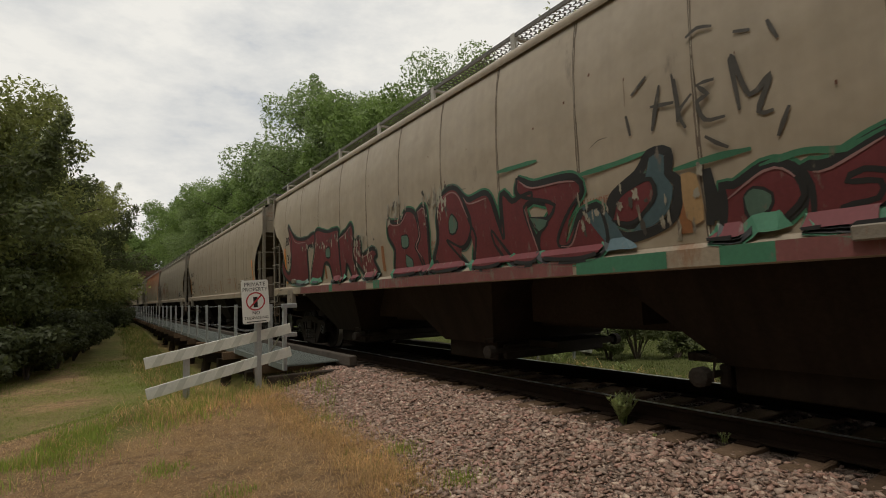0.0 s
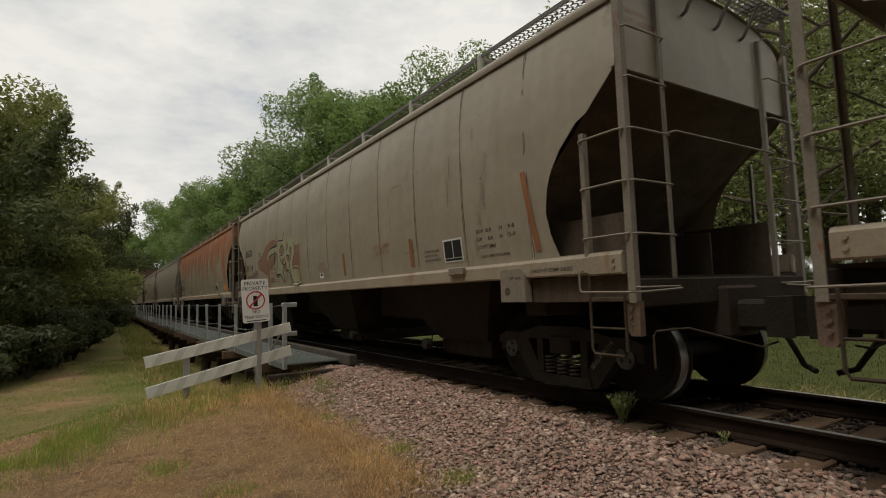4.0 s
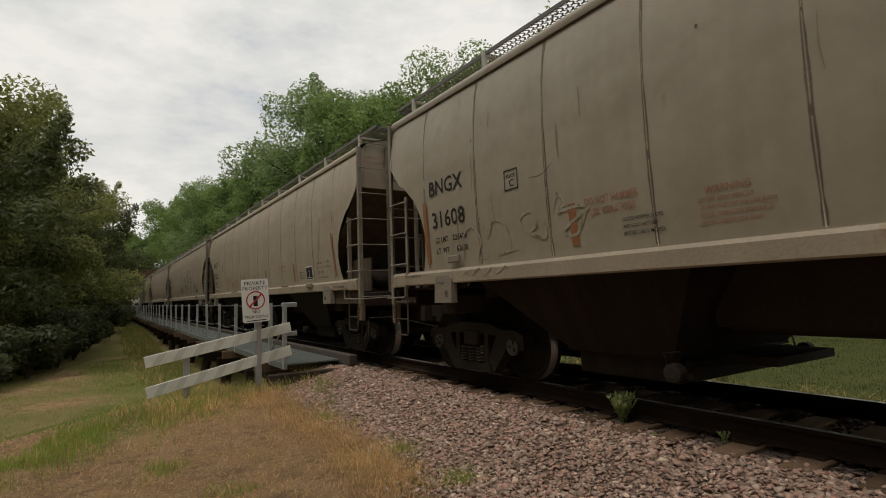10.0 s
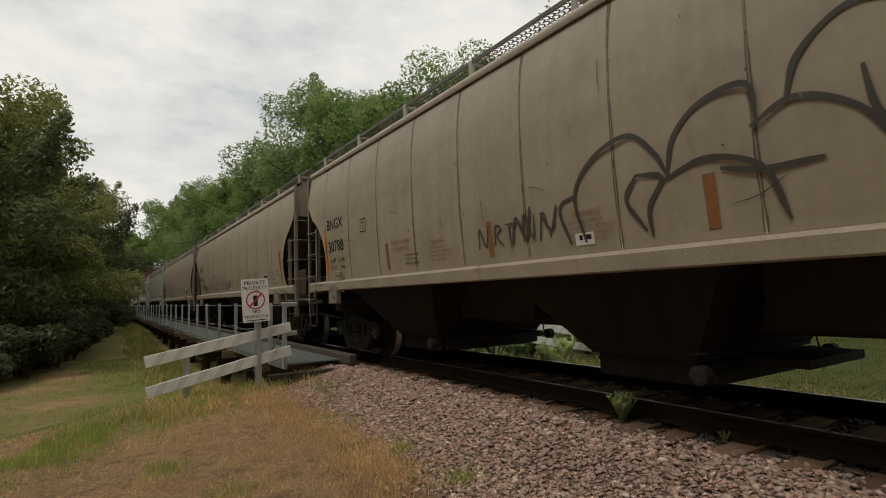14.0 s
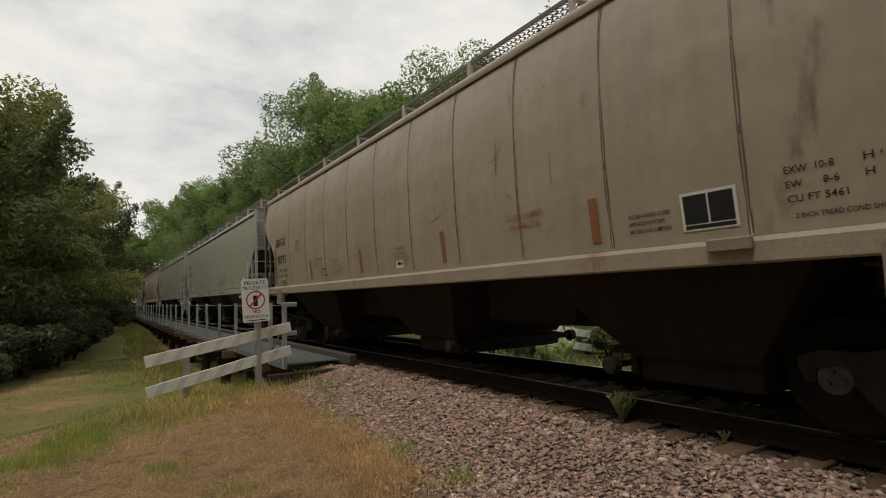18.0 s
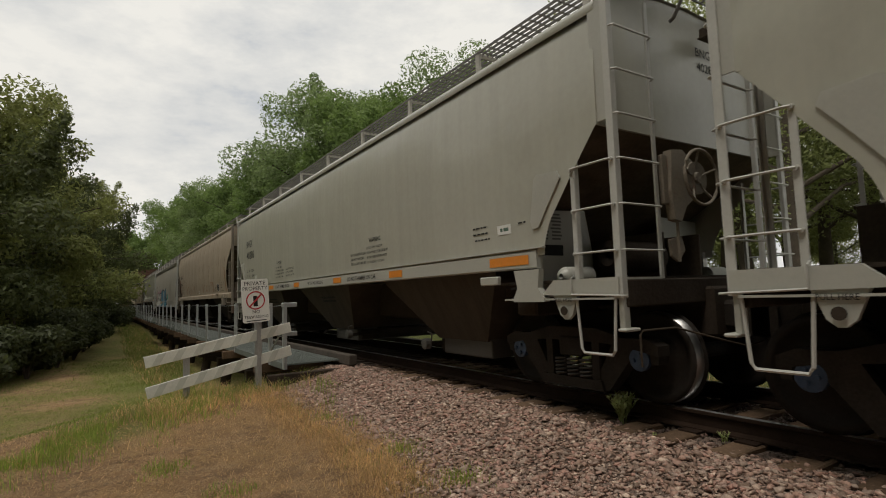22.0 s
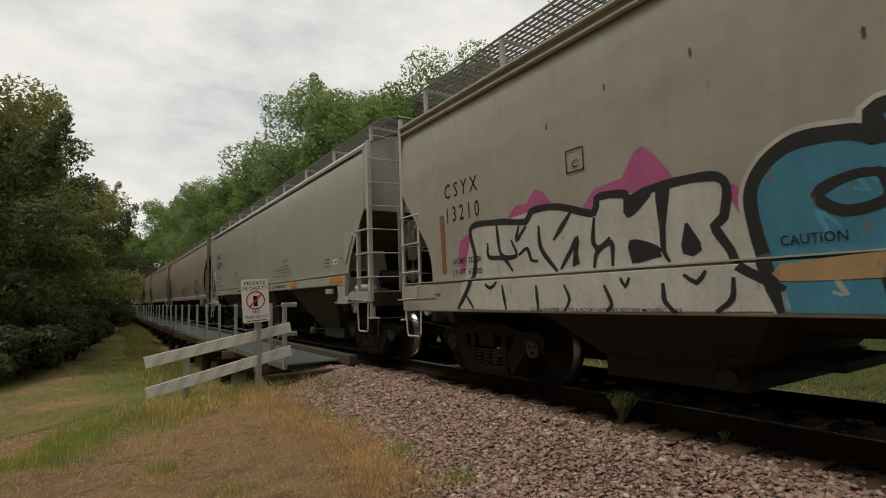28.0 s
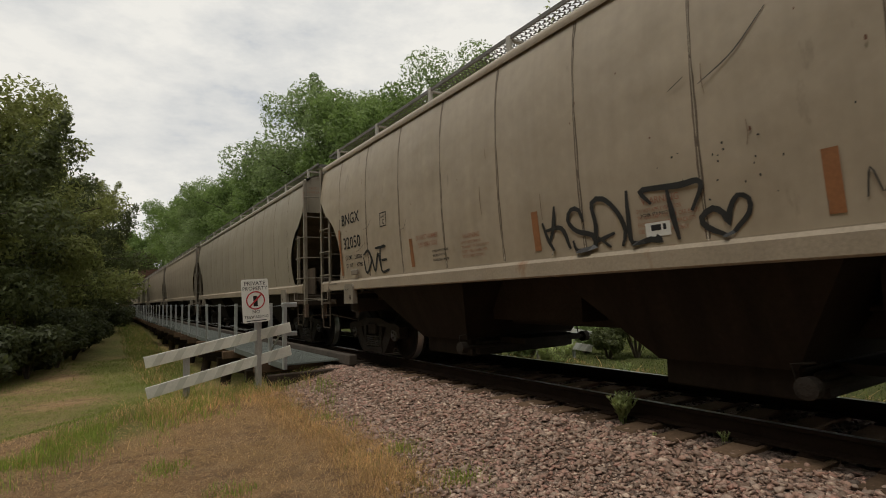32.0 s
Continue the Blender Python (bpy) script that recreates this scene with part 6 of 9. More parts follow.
P_TANPATCH = paint_mat("bare_primer", (0.42, 0.27, 0.13), 0.2)
P_FADERED = paint_mat("faded_red_spray_paint", (0.2, 0.07, 0.065), 0.3)
P_PINKISH = paint_mat("dull_pink_spray_paint", (0.32, 0.18, 0.17), 0.2)
P_NAVY = paint_mat("navy_spray_paint", (0.025, 0.085, 0.15), 0.05)
P_MINT = paint_mat("mint_spray_paint", (0.05, 0.42, 0.32), 0.03)
P_BRICK = paint_mat("brick_red_spray_paint", (0.26, 0.14, 0.09), 0.26)
P_PALE = paint_mat("pale_olive_spray_paint", (0.36, 0.34, 0.22), 0.12)
P_PURPLE = paint_mat("purple_spray_paint", (0.07, 0.06, 0.14), 0.1)
P_BLUEGREY = paint_mat("blue_grey_spray_paint", (0.07, 0.12, 0.135), 0.18)
P_DEEPGREEN = paint_mat("deep_green_spray_paint", (0.02, 0.06, 0.045), 0.1)
P_RUSTSPOT = mat("rust_spot", (0.13, 0.06, 0.035), 0.85, vary=0.3, scale=8, bump=0.1)
P_STENCILGROUND = paint_mat("repainted_stencil_ground", (0.34, 0.307, 0.225), 0.12)
P_RUNS = mat("thin_rust_run", (0.21, 0.15, 0.1), 0.75, vary=0.25, scale=6, bump=0)
P_FAINT = paint_mat("weathered_pale_spray_paint", (0.36, 0.33, 0.26), 0.35)
P_GHOST = paint_mat("faded_chalk_paint", (0.27, 0.24, 0.2), 0.2)


MID = 0.18       # the marks are set out from a point this far behind the car's middle


def face_x(z, prof, off):
    """x of the near side at height z, off metres proud of the sheet or the sill."""
    top = prof[0][0] + 0.01
    return -(1.606 + off) if z < top else -(max(side_x(z, prof), 1.606 if z < top + 0.03 else 0) + off)


def wrap(bm, prof, off, step=0.12):
    """Cut flat work in the (y, z) plane into strips and lay it on the curved side."""
    zs = [v.co.z for v in bm.verts]
    lo, hi = min(zs), max(zs)
    cuts = [lo + step * k for k in range(1, int((hi - lo) / step) + 1)] if hi - lo > step * 1.4 else []
    if lo < prof[0][0] < hi:
        cuts += [prof[0][0] + 0.01, prof[0][0] + 0.04]
    for c in cuts:
        bmesh.ops.bisect_plane(bm, geom=bm.verts[:] + bm.edges[:] + bm.faces[:], plane_co=(0, 0, c), plane_no=(0, 0, 1))
    for v in bm.verts:
        v.co.x = face_x(v.co.z, prof, off)
        v.co.y += MID
    return bm


def letters(car, s, y0, y1, z0, z1, material, prof, off=0.0035, name="lettering", fat=0.006, wob=0.0, slant=0.0, seed=0, parent=None, grow=0.0):
    """Letters fitted to a box on the side: y0 is where the line begins (y falls along it), z0 and z1 its foot and head."""
    cu = bpy.data.curves.new("letters", "FONT")
    cu.body, cu.size, cu.offset, cu.resolution_u = s, 1.0, fat, 2 if z1 - z0 < 0.3 else 4
    ob = bpy.data.objects.new("letters", cu)
    me = bpy.data.meshes.new_from_object(ob)
    bpy.data.objects.remove(ob)
    bpy.data.curves.remove(cu)
    bm = bmesh.new()
    bm.from_mesh(me)
    bpy.data.meshes.remove(me)
    bmesh.ops.triangulate(bm, faces=bm.faces[:])
    us, vs = [v.co.x for v in bm.verts], [v.co.y for v in bm.verts]
    u0, u1, v0, v1 = min(us), max(us), min(vs), max(vs)
    y0, y1, z0, z1 = y0 + grow, y1 - grow, z0 - grow, z1 + grow
    for v in bm.verts:
        u, w = (v.co.x - u0) / (u1 - u0), (v.co.y - v0) / (v1 - v0)
        y = y0 + (y1 - y0) * u - slant * w
        z = z0 + (z1 - z0) * w
        if wob:
            y += wob * noise.noise((y * 0.9, z * 1.3, seed))
            z += wob * 1.2 * noise.noise((y * 1.1, z * 0.8, seed + 7.0)) * (0.4 + 0.6 * w)
        v.co = (0, y, z)
    wrap(bm, prof, off)
    return part(name, bm, material, parent or car)


def smooth_line(pts, step=0.05):
    """A Catmull-Rom line through the points, in short steps."""
    p = [Vector((a, b)) for a, b in pts]
    p = [p[0] * 2 - p[1]] + p + [p[-1] * 2 - p[-2]]
    out = []
    for i in range(1, len(p) - 2):
        n = max(2, int((p[i + 1] - p[i]).length / step))
        for k in range(n):
            t = k / n
            out.append(0.5 * ((2 * p[i]) + (p[i + 1] - p[i - 1]) * t + (2 * p[i - 1] - 5 * p[i] + 4 * p[i + 1] - p[i + 2]) * t * t + (3 * p[i] - p[i - 1] - 3 * p[i + 1] + p[i + 2]) * t ** 3))
    return out + [p[-2]]


def strokes(car, lines, width, material, prof, off=0.006, name="graffiti_tag"):
    """Spray strokes along lines of (y, z) on the side, thinning at their ends; one tag is one part."""
    bm = bmesh.new()
    for j, line in enumerate(lines):
        q = smooth_line(line)
        prev = None
        for i, c in enumerate(q):
            d = (q[min(i + 1, len(q) - 1)] - q[max(i - 1, 0)]).normalized()
            w = width / 2 * (0.55 + 0.45 * min(1, i / 3, (len(q) - 1 - i) / 3)) * (1 + 0.25 * noise.noise((c.x * 4, c.y * 4, j)))
            o = off + 0.0006 * (j % 5)
            pair = [bm.verts.new((face_x(z, prof, o), y + MID, z)) for y, z in ((c.x - d.y * w, c.y + d.x * w), (c.x + d.y * w, c.y - d.x * w))]
            if prev:
                bm.faces.new((prev[0], prev[1], pair[1], pair[0]))
            prev = pair
    return part(name, bm, material, car)


def patch(car, y, z, ry, rz, material, prof, off=0.004, seed=0, rough=0.3, name="paint_patch", squash=1.0):
    """An irregular blot of paint or rust on the side."""
    bm = bmesh.new()
    n = 36
    ring = []
    for k in range(n):
        a = 2 * math.pi * k / n
        r = 1 + rough * noise.noise((math.cos(a) * 1.7, math.sin(a) * 1.7, seed)) + rough * 0.5 * noise.noise((math.cos(a) * 5, math.sin(a) * 5, seed + 3))
        ring.append(bm.verts.new((0, y + ry * r * math.cos(a), max(z + rz * r * math.sin(a), prof[0][0] + 0.01))))
    bm.faces.new(ring)
    bmesh.ops.triangulate(bm, faces=bm.faces[:])
    wrap(bm, prof, off)
    return part(name, bm, material, car)


def blob(car, pts, material, prof, off, name, rough=0.0):
    """A flat filled shape of paint with a hand-drawn edge."""
    q = smooth_line(pts + pts[:1], 0.12)[:-1] if rough else [Vector(v) for v in pts]
    bm = bmesh.new()
    bm.faces.new([bm.verts.new((0, v.x + rough * 0.2 * noise.noise((v.x * 5, v.y * 5, 2.0)), v.y)) for v in q])
    bmesh.ops.triangulate(bm, faces=bm.faces[:])
    wrap(bm, prof, off)
    return part(name, bm, material, car)


def plate(car, y0, y1, z0, z1, material, prof, off=0.005, name="reflector", slant=0.0):
    bm = bmesh.new()
    bm.faces.new([bm.verts.new(p) for p in ((0, y0, z0), (0, y1, z0), (0, y1 + slant, z1), (0, y0 + slant, z1))])
    wrap(bm, prof, off)
    return part(name, bm, material, car)


def bars(car, y0, y1, z, n, pitch, h, material, prof, seed=0, name="text_bar"):
    """Lines too small to read, as plain broken bars of their size."""
    r = random.Random(seed)
    for k in range(n):
        a = y0 - r.uniform(0, 0.05)
        zz = z - k * pitch
        end = y1 + r.uniform(0, 0.12) * abs(y1 - y0)
        bm = bmesh.new()
        while a > end:
            w = r.uniform(0.035, 0.1)
            bm.faces.new([bm.verts.new((0, q, v)) for q, v in ((a, zz), (max(a - w, end), zz), (max(a - w, end), zz + h), (a, zz + h))])
            a -= w + 0.018
        if bm.faces:
            wrap(bm, prof, 0.005)
            part(name, bm, material, car)
        else:
            bm.free()


VIBRATOR = (("DO NOT APPLY VIBRATOR", 0.62), ("TO ANY PART OF THE CAR BODY", 0.84), ("EXCEPT VIBRATOR BRACKETS", 0.78), ("USE ON LOADED CAR ONLY", 0.68))


def old_marks(car, mark, number, ld, lt, orange, cu="5461", seed=0, flat=False):
    p = SIDE_OLD
    if seed not in BRAKE_REAR:
        end_mark(car, (mark, number), -1, p, 0.42, 3.75, -0.1 if flat else EXT)
    truck_stencil(car, mark + " " + number, -0.1 if flat else EXT)
    if flat:
        plate(car, 6.53, 5.55, 2.28, 2.61, P_STENCILGROUND, p, 0.003, "stencil_ground")
        letters(car, mark, 6.44, 5.62, 2.33, 2.56, M_BLACK, p, fat=0.02)
        letters(car, number, 6.53, 5.43, 1.88, 2.1, M_BLACK, p, fat=0.02)
    else:
        letters(car, mark, 6.58, 5.75, 2.555, 2.77, M_BLACK, p, fat=0.012)
        letters(car, number, 6.54, 5.74, 2.09, 2.32, M_BLACK, p, fat=0.012)
    drop = 0.13 if flat else 0.0
    for s, z in (("LD LMT", 1.885), ("LT  WT", 1.735)):
        letters(car, s, 6.5, 6.18, z - drop, z - drop + 0.075, M_BLACK, p)
    letters(car, ld, 6.07, 5.74, 1.885 - drop, 1.96 - drop, M_BLACK, p)
    letters(car, lt, 6.0, 5.74, 1.735 - drop, 1.81 - drop, M_BLACK, p)
    dx = 0.75 if flat else 0.0
    if flat:
        plate(car, 6.75, 6.3, 1.7, 1.86, orange, p)
        for a, b in ((4.0, 3.5), (1.12, 0.62), (-1.93, -2.43), (-4.27, -4.8)):
            plate(car, a, b, 1.37, 1.45, orange, p)
        plate(car, -6.36, -6.86, 1.61, 1.8, orange, p)
    else:
        plate(car, 6.78, 6.68, 1.6, 2.5, orange, p, slant=0.0)
        plate(car, -7.17, -7.255, 1.6, 2.5, orange, p, slant=0.14)
        for y in (3.94, 1.16, -1.65, -4.36):
            plate(car, y, y - 0.1, 1.6, 2.03, M_ORANGEOLD, p)
    # clearance box
    f = tagged(plate(car, 4.895, 4.655, 2.335, 2.35, M_BLACK, p, name="clearance_box"), "")
    for a in ((4.895, 4.655, 2.56, 2.575), (4.895, 4.88, 2.35, 2.56), (4.67, 4.655, 2.35, 2.56)):
        plate(car, *a, M_BLACK, p, name="clearance_box")
    letters(car, "PLATE", 4.855, 4.7, 2.48, 2.525, M_BLACK, p)
    letters(car, "C", 4.81, 4.73, 2.375, 2.46, M_BLACK, p)
    for y in (3.72,) if flat else (3.72, -3.69 if seed == 11 else -3.1):
        letters(car, "DO NOT HAMMER", y, y - 0.62, 1.98, 2.05, M_REDTXT, p)
        letters(car, "USE VIBRATORS", y - 0.06, y - 0.58, 1.87, 1.94, M_REDTXT, p)
    for y in (2.5, -2.56 if seed == 11 else -0.25):
        letters(car, "WARNING", y, y - 0.36, 1.88, 1.94, M_REDTXT, p)
        for k, (s, w) in enumerate(VIBRATOR):
            letters(car, s, y + 0.06, y + 0.06 - w * 0.7, 1.815 - 0.06 * k, 1.85 - 0.06 * k, M_REDTXT, p)
    for y in (3.3, -4.8):
        for k, s in enumerate(("CLOSE HOPPER SLIDES", "AND ROOF HATCHES", "BEFORE CAR IS MOVED")):
            letters(car, s, y, y - (0.42, 0.36, 0.42)[k], 1.77 - 0.065 * k, 1.805 - 0.065 * k, M_BLACK, p)
    # inspection decal and dimensions
    if seed != 14:     # painted over on one car
        plate(car, -5.32 + dx, -5.78 + dx, 1.6, 1.91, M_WHITE, p, 0.004, "consolidated_stencil")
        plate(car, -5.345 + dx, -5.545 + dx, 1.655, 1.885, M_BLACK, p, 0.006, "stencil_panel")
        plate(car, -5.56 + dx, -5.755 + dx, 1.655, 1.885, M_BLACK, p, 0.006, "stencil_panel")
        plate(car, -5.345 + dx, -5.755 + dx, 1.615, 1.645, M_BLACK, p, 0.006, "stencil_panel")
    for k, (s, w) in enumerate((("EXW  10-8", 0.3), ("EW      8-6", 0.32), ("CU FT %s" % cu, 0.36))):
        letters(car, s, -6.12 + dx, -6.12 + dx - w, 1.91 - 0.1 * k, 1.96 - 0.1 * k, M_BLACK, p)
    for k, s in enumerate(("H    9-8", "H   15-0")):
        letters(car, s, -6.58 + dx, -6.86 + dx, 1.91 - 0.1 * k, 1.96 - 0.1 * k, M_BLACK, p)
    plate(car, -0.26, -0.5, 1.6, 1.72, M_WHITE, p, 0.004, "builder_plate")
    bars(car, -0.29, -0.48, 1.65, 1, 0.05, 0.05, M_BLACK, p, seed + 3)
    for s in (-1, 1):
        y = s * HALF - (0 if s > 0 else -0.1 if flat else EXT) - s * 1.5 - MID
        letters(car, "LIFT HERE", y + 0.1, y - 0.1, 1.3, 1.33, M_BLACK, p, 0.03)
    part("routing_box", boxed(-1.63, -5.55, 1.46, 0.05, 0.34, 0.1, bevel=0.01), M_LADDER, car)
    part("defect_card_box", boxed(-1.6, 6.2, 1.63, 0.05, 0.26, 0.1, bevel=0.012), M_LADDER, car)
    letters(car, "2 INCH HF COMP SHOES", 7.5, 6.9, 1.43, 1.46, M_BLACK, p)
    letters(car, "2 INCH HF COMP SHOES", -7.13, -7.75, 1.36, 1.4, M_BLACK, p)
    letters(car, "2 INCH TREAD COND SHOES", -6.16, -6.72, 1.6, 1.635, M_BLACK, p)
    r = random.Random(seed)
    for _ in range(26):
        patch(car, r.uniform(-6.9, 6.5), r.uniform(1.7, 3.4), r.uniform(0.004, 0.012), r.uniform(0.006, 0.018), P_RUSTSPOT, p, seed=r.random() * 50, name="rust_spot")
    for _ in range(9):       # thin runs of rust below a chip in the paint
        y, z, h = r.uniform(-6.9, 6.5), r.uniform(2.2, 3.5), r.uniform(0.1, 0.5)
        strokes(car, [[(y, z), (y + r.uniform(-0.01, 0.01), z - h / 2), (y + r.uniform(-0.02, 0.02), z - h)]], r.uniform(0.008, 0.016), P_RUNS, p, 0.0036, "rust_run")
    for _ in range(5):       # scuffs
        y, z, w = r.uniform(-6.5, 6.0), r.uniform(1.7, 3.0), r.uniform(0.1, 0.4)
        strokes(car, [[(y, z), (y - w / 2, z + r.uniform(-0.03, 0.06)), (y - w, z + r.uniform(-0.1, 0.16))]], 0.009, P_SOFTBLACK, p, 0.0038, "scuff")


def end_mark(car, lines, s, prof, x0, z0, ext=0.0):
    """Small car number on an end sheet."""
    for k, t in enumerate(lines):
        me = text_mesh(t, 0.15)
        me.transform(pose(x0, s * (HALF + ext + 0.006), z0 - 0.17 * k, 90, 0, 0 if s < 0 else 180))
        me.materials.append(M_BLACK)
        part("lettering", me, None, car)


def truck_stencil(car, s, ext):
    """White stencil slanting along the leading side frame."""
    me = text_mesh(s, 0.075)
    me.transform(Matrix.Translation((-1.084, -TRUCK_Y - ext - 0.62, 0.45)) @ Euler((0, 0, radians(-90))).to_matrix().to_4x4() @ Euler((radians(90), 0, 0)).to_matrix().to_4x4() @ Euler((0, 0, radians(46))).to_matrix().to_4x4())
    me.materials.append(M_STENCILGREY)
    part("lettering", me, None, car, "white truck stencil")


def new_marks(car, number, lt, ld, dx=0.0):
    p = SIDE_NEW
    end_mark(car, ("BNGX", number), -1, p, 0.35, 3.8)
    for s in (-1, 1):
        letters(car, "PULL HERE", s * (HALF - 0.525) + 0.12 - MID, s * (HALF - 0.525) - 0.12 - MID, 1.045, 1.085, M_BLACK, p, 0.02)
        letters(car, "LIFT AND", s * (HALF - 1.23) + 0.1 - MID, s * (HALF - 1.23) - 0.1 - MID, 1.24, 1.275, M_BLACK, p, 0.02)
        letters(car, "JACK HERE", s * (HALF - 1.23) + 0.1 - MID, s * (HALF - 1.23) - 0.12 - MID, 1.18, 1.215, M_BLACK, p, 0.02)
    letters(car, "BNGX", 6.55, 5.72, 2.88, 3.1, M_BLACK, p, fat=0.014)
    letters(car, number, 6.52, 5.54, 2.5, 2.75, M_BLACK, p, fat=0.014)
    for k, (s, v) in enumerate((("LD  LMT", ld), ("LT   WT", lt), ("CU  FT", "5612"))):
        z = 2.08 - 0.165 * k
        letters(car, s, 6.48, 6.08, z, z + 0.08, M_BLACK, p)
        letters(car, v, 5.93 if k == 0 else 5.86 if k == 1 else 5.76, 5.55, z, z + 0.08, M_BLACK, p)
    for a, b in ((6.94, 5.97), (3.72, 3.27), (1.41, 0.99), (-1.25, -1.67), (-3.76, -4.21), (-6.45, -7.15)):
        k = dx if abs(a) < 3 else 0.0
        plate(car, a + k, b + k, 1.462, 1.567, M_ORANGE, p)
    for y in (3.05 + dx, -2.0):
        letters(car, "DO NOT HAMMER ON CAR", y, y - 1.25, 1.475, 1.55, M_BLACK, p)
    letters(car, "VENT CAR WHEN UNLOADING", 0.37 + dx, -0.63 + dx, 1.48, 1.545, M_BLACK, p)
    for y in (3.0, -2.97):
        letters(car, "WARNING", y, y - 0.47, 2.12, 2.2, M_BLACK, p)
        for k, (s, w) in enumerate(VIBRATOR):
            letters(car, s, y + 0.1, y + 0.1 - w, 2.01 - 0.085 * k, 2.052 - 0.085 * k, M_BLACK, p)
    for y in (2.15, -2.13):
        for k, s in enumerate(("CLOSE HOPPER SLIDES", "AND ROOF HATCHES", "BEFORE CAR IS MOVED")):
            letters(car, s, y, y - (0.69, 0.6, 0.68)[k], 1.93 - 0.085 * k, 1.975 - 0.085 * k, M_BLACK, p)
    bars(car, -6.1, -6.45, 1.96, 3, 0.075, 0.02, M_BLACK, p, 8)
    plate(car, -6.6, -6.85, 1.84, 1.95, M_WHITE, p, 0.005, "builder_plate")
    bars(car, -6.63, -6.83, 1.875, 1, 0.05, 0.04, P_TEAL, p, 9)
    bars(car, -6.95, -7.12, 1.93, 1, 0.05, 0.018, M_BLACK, p, 10)
    part("routing_box", boxed(-1.59, 5.5, 1.87, 0.03, 0.25, 0.13, bevel=0.01), M_NEWSILL, car)
    part("routing_box", boxed(-1.63, -6.3, 1.3, 0.06, 0.34, 0.1, bevel=0.01), M_NEWSILL, car)
    # welded pads beside the end cut-outs
    for s in (-1, 1):
        bm = bmesh.new()
        bm.faces.new([bm.verts.new((0, s * a, z)) for a, z in ((7.46, 2.4), (7.16, 2.42), (7.11, 2.38), (7.02, 1.92), (7.05, 1.84), (7.14, 1.85), (7.3, 2.07), (7.5, 2.32))])
        ext = bmesh.ops.extrude_face_region(bm, geom=bm.faces[:])
        for v in bm.verts:
            v.co.x = -(side_x(v.co.z, p) + 0.002)
        for v in ext["geom"]:
            if isinstance(v, bmesh.types.BMVert):
                v.co.x -= 0.016
        bmesh.ops.recalc_face_normals(bm, faces=bm.faces)
        part("reinforcing_pad", bm, M_NEWSILL, car)


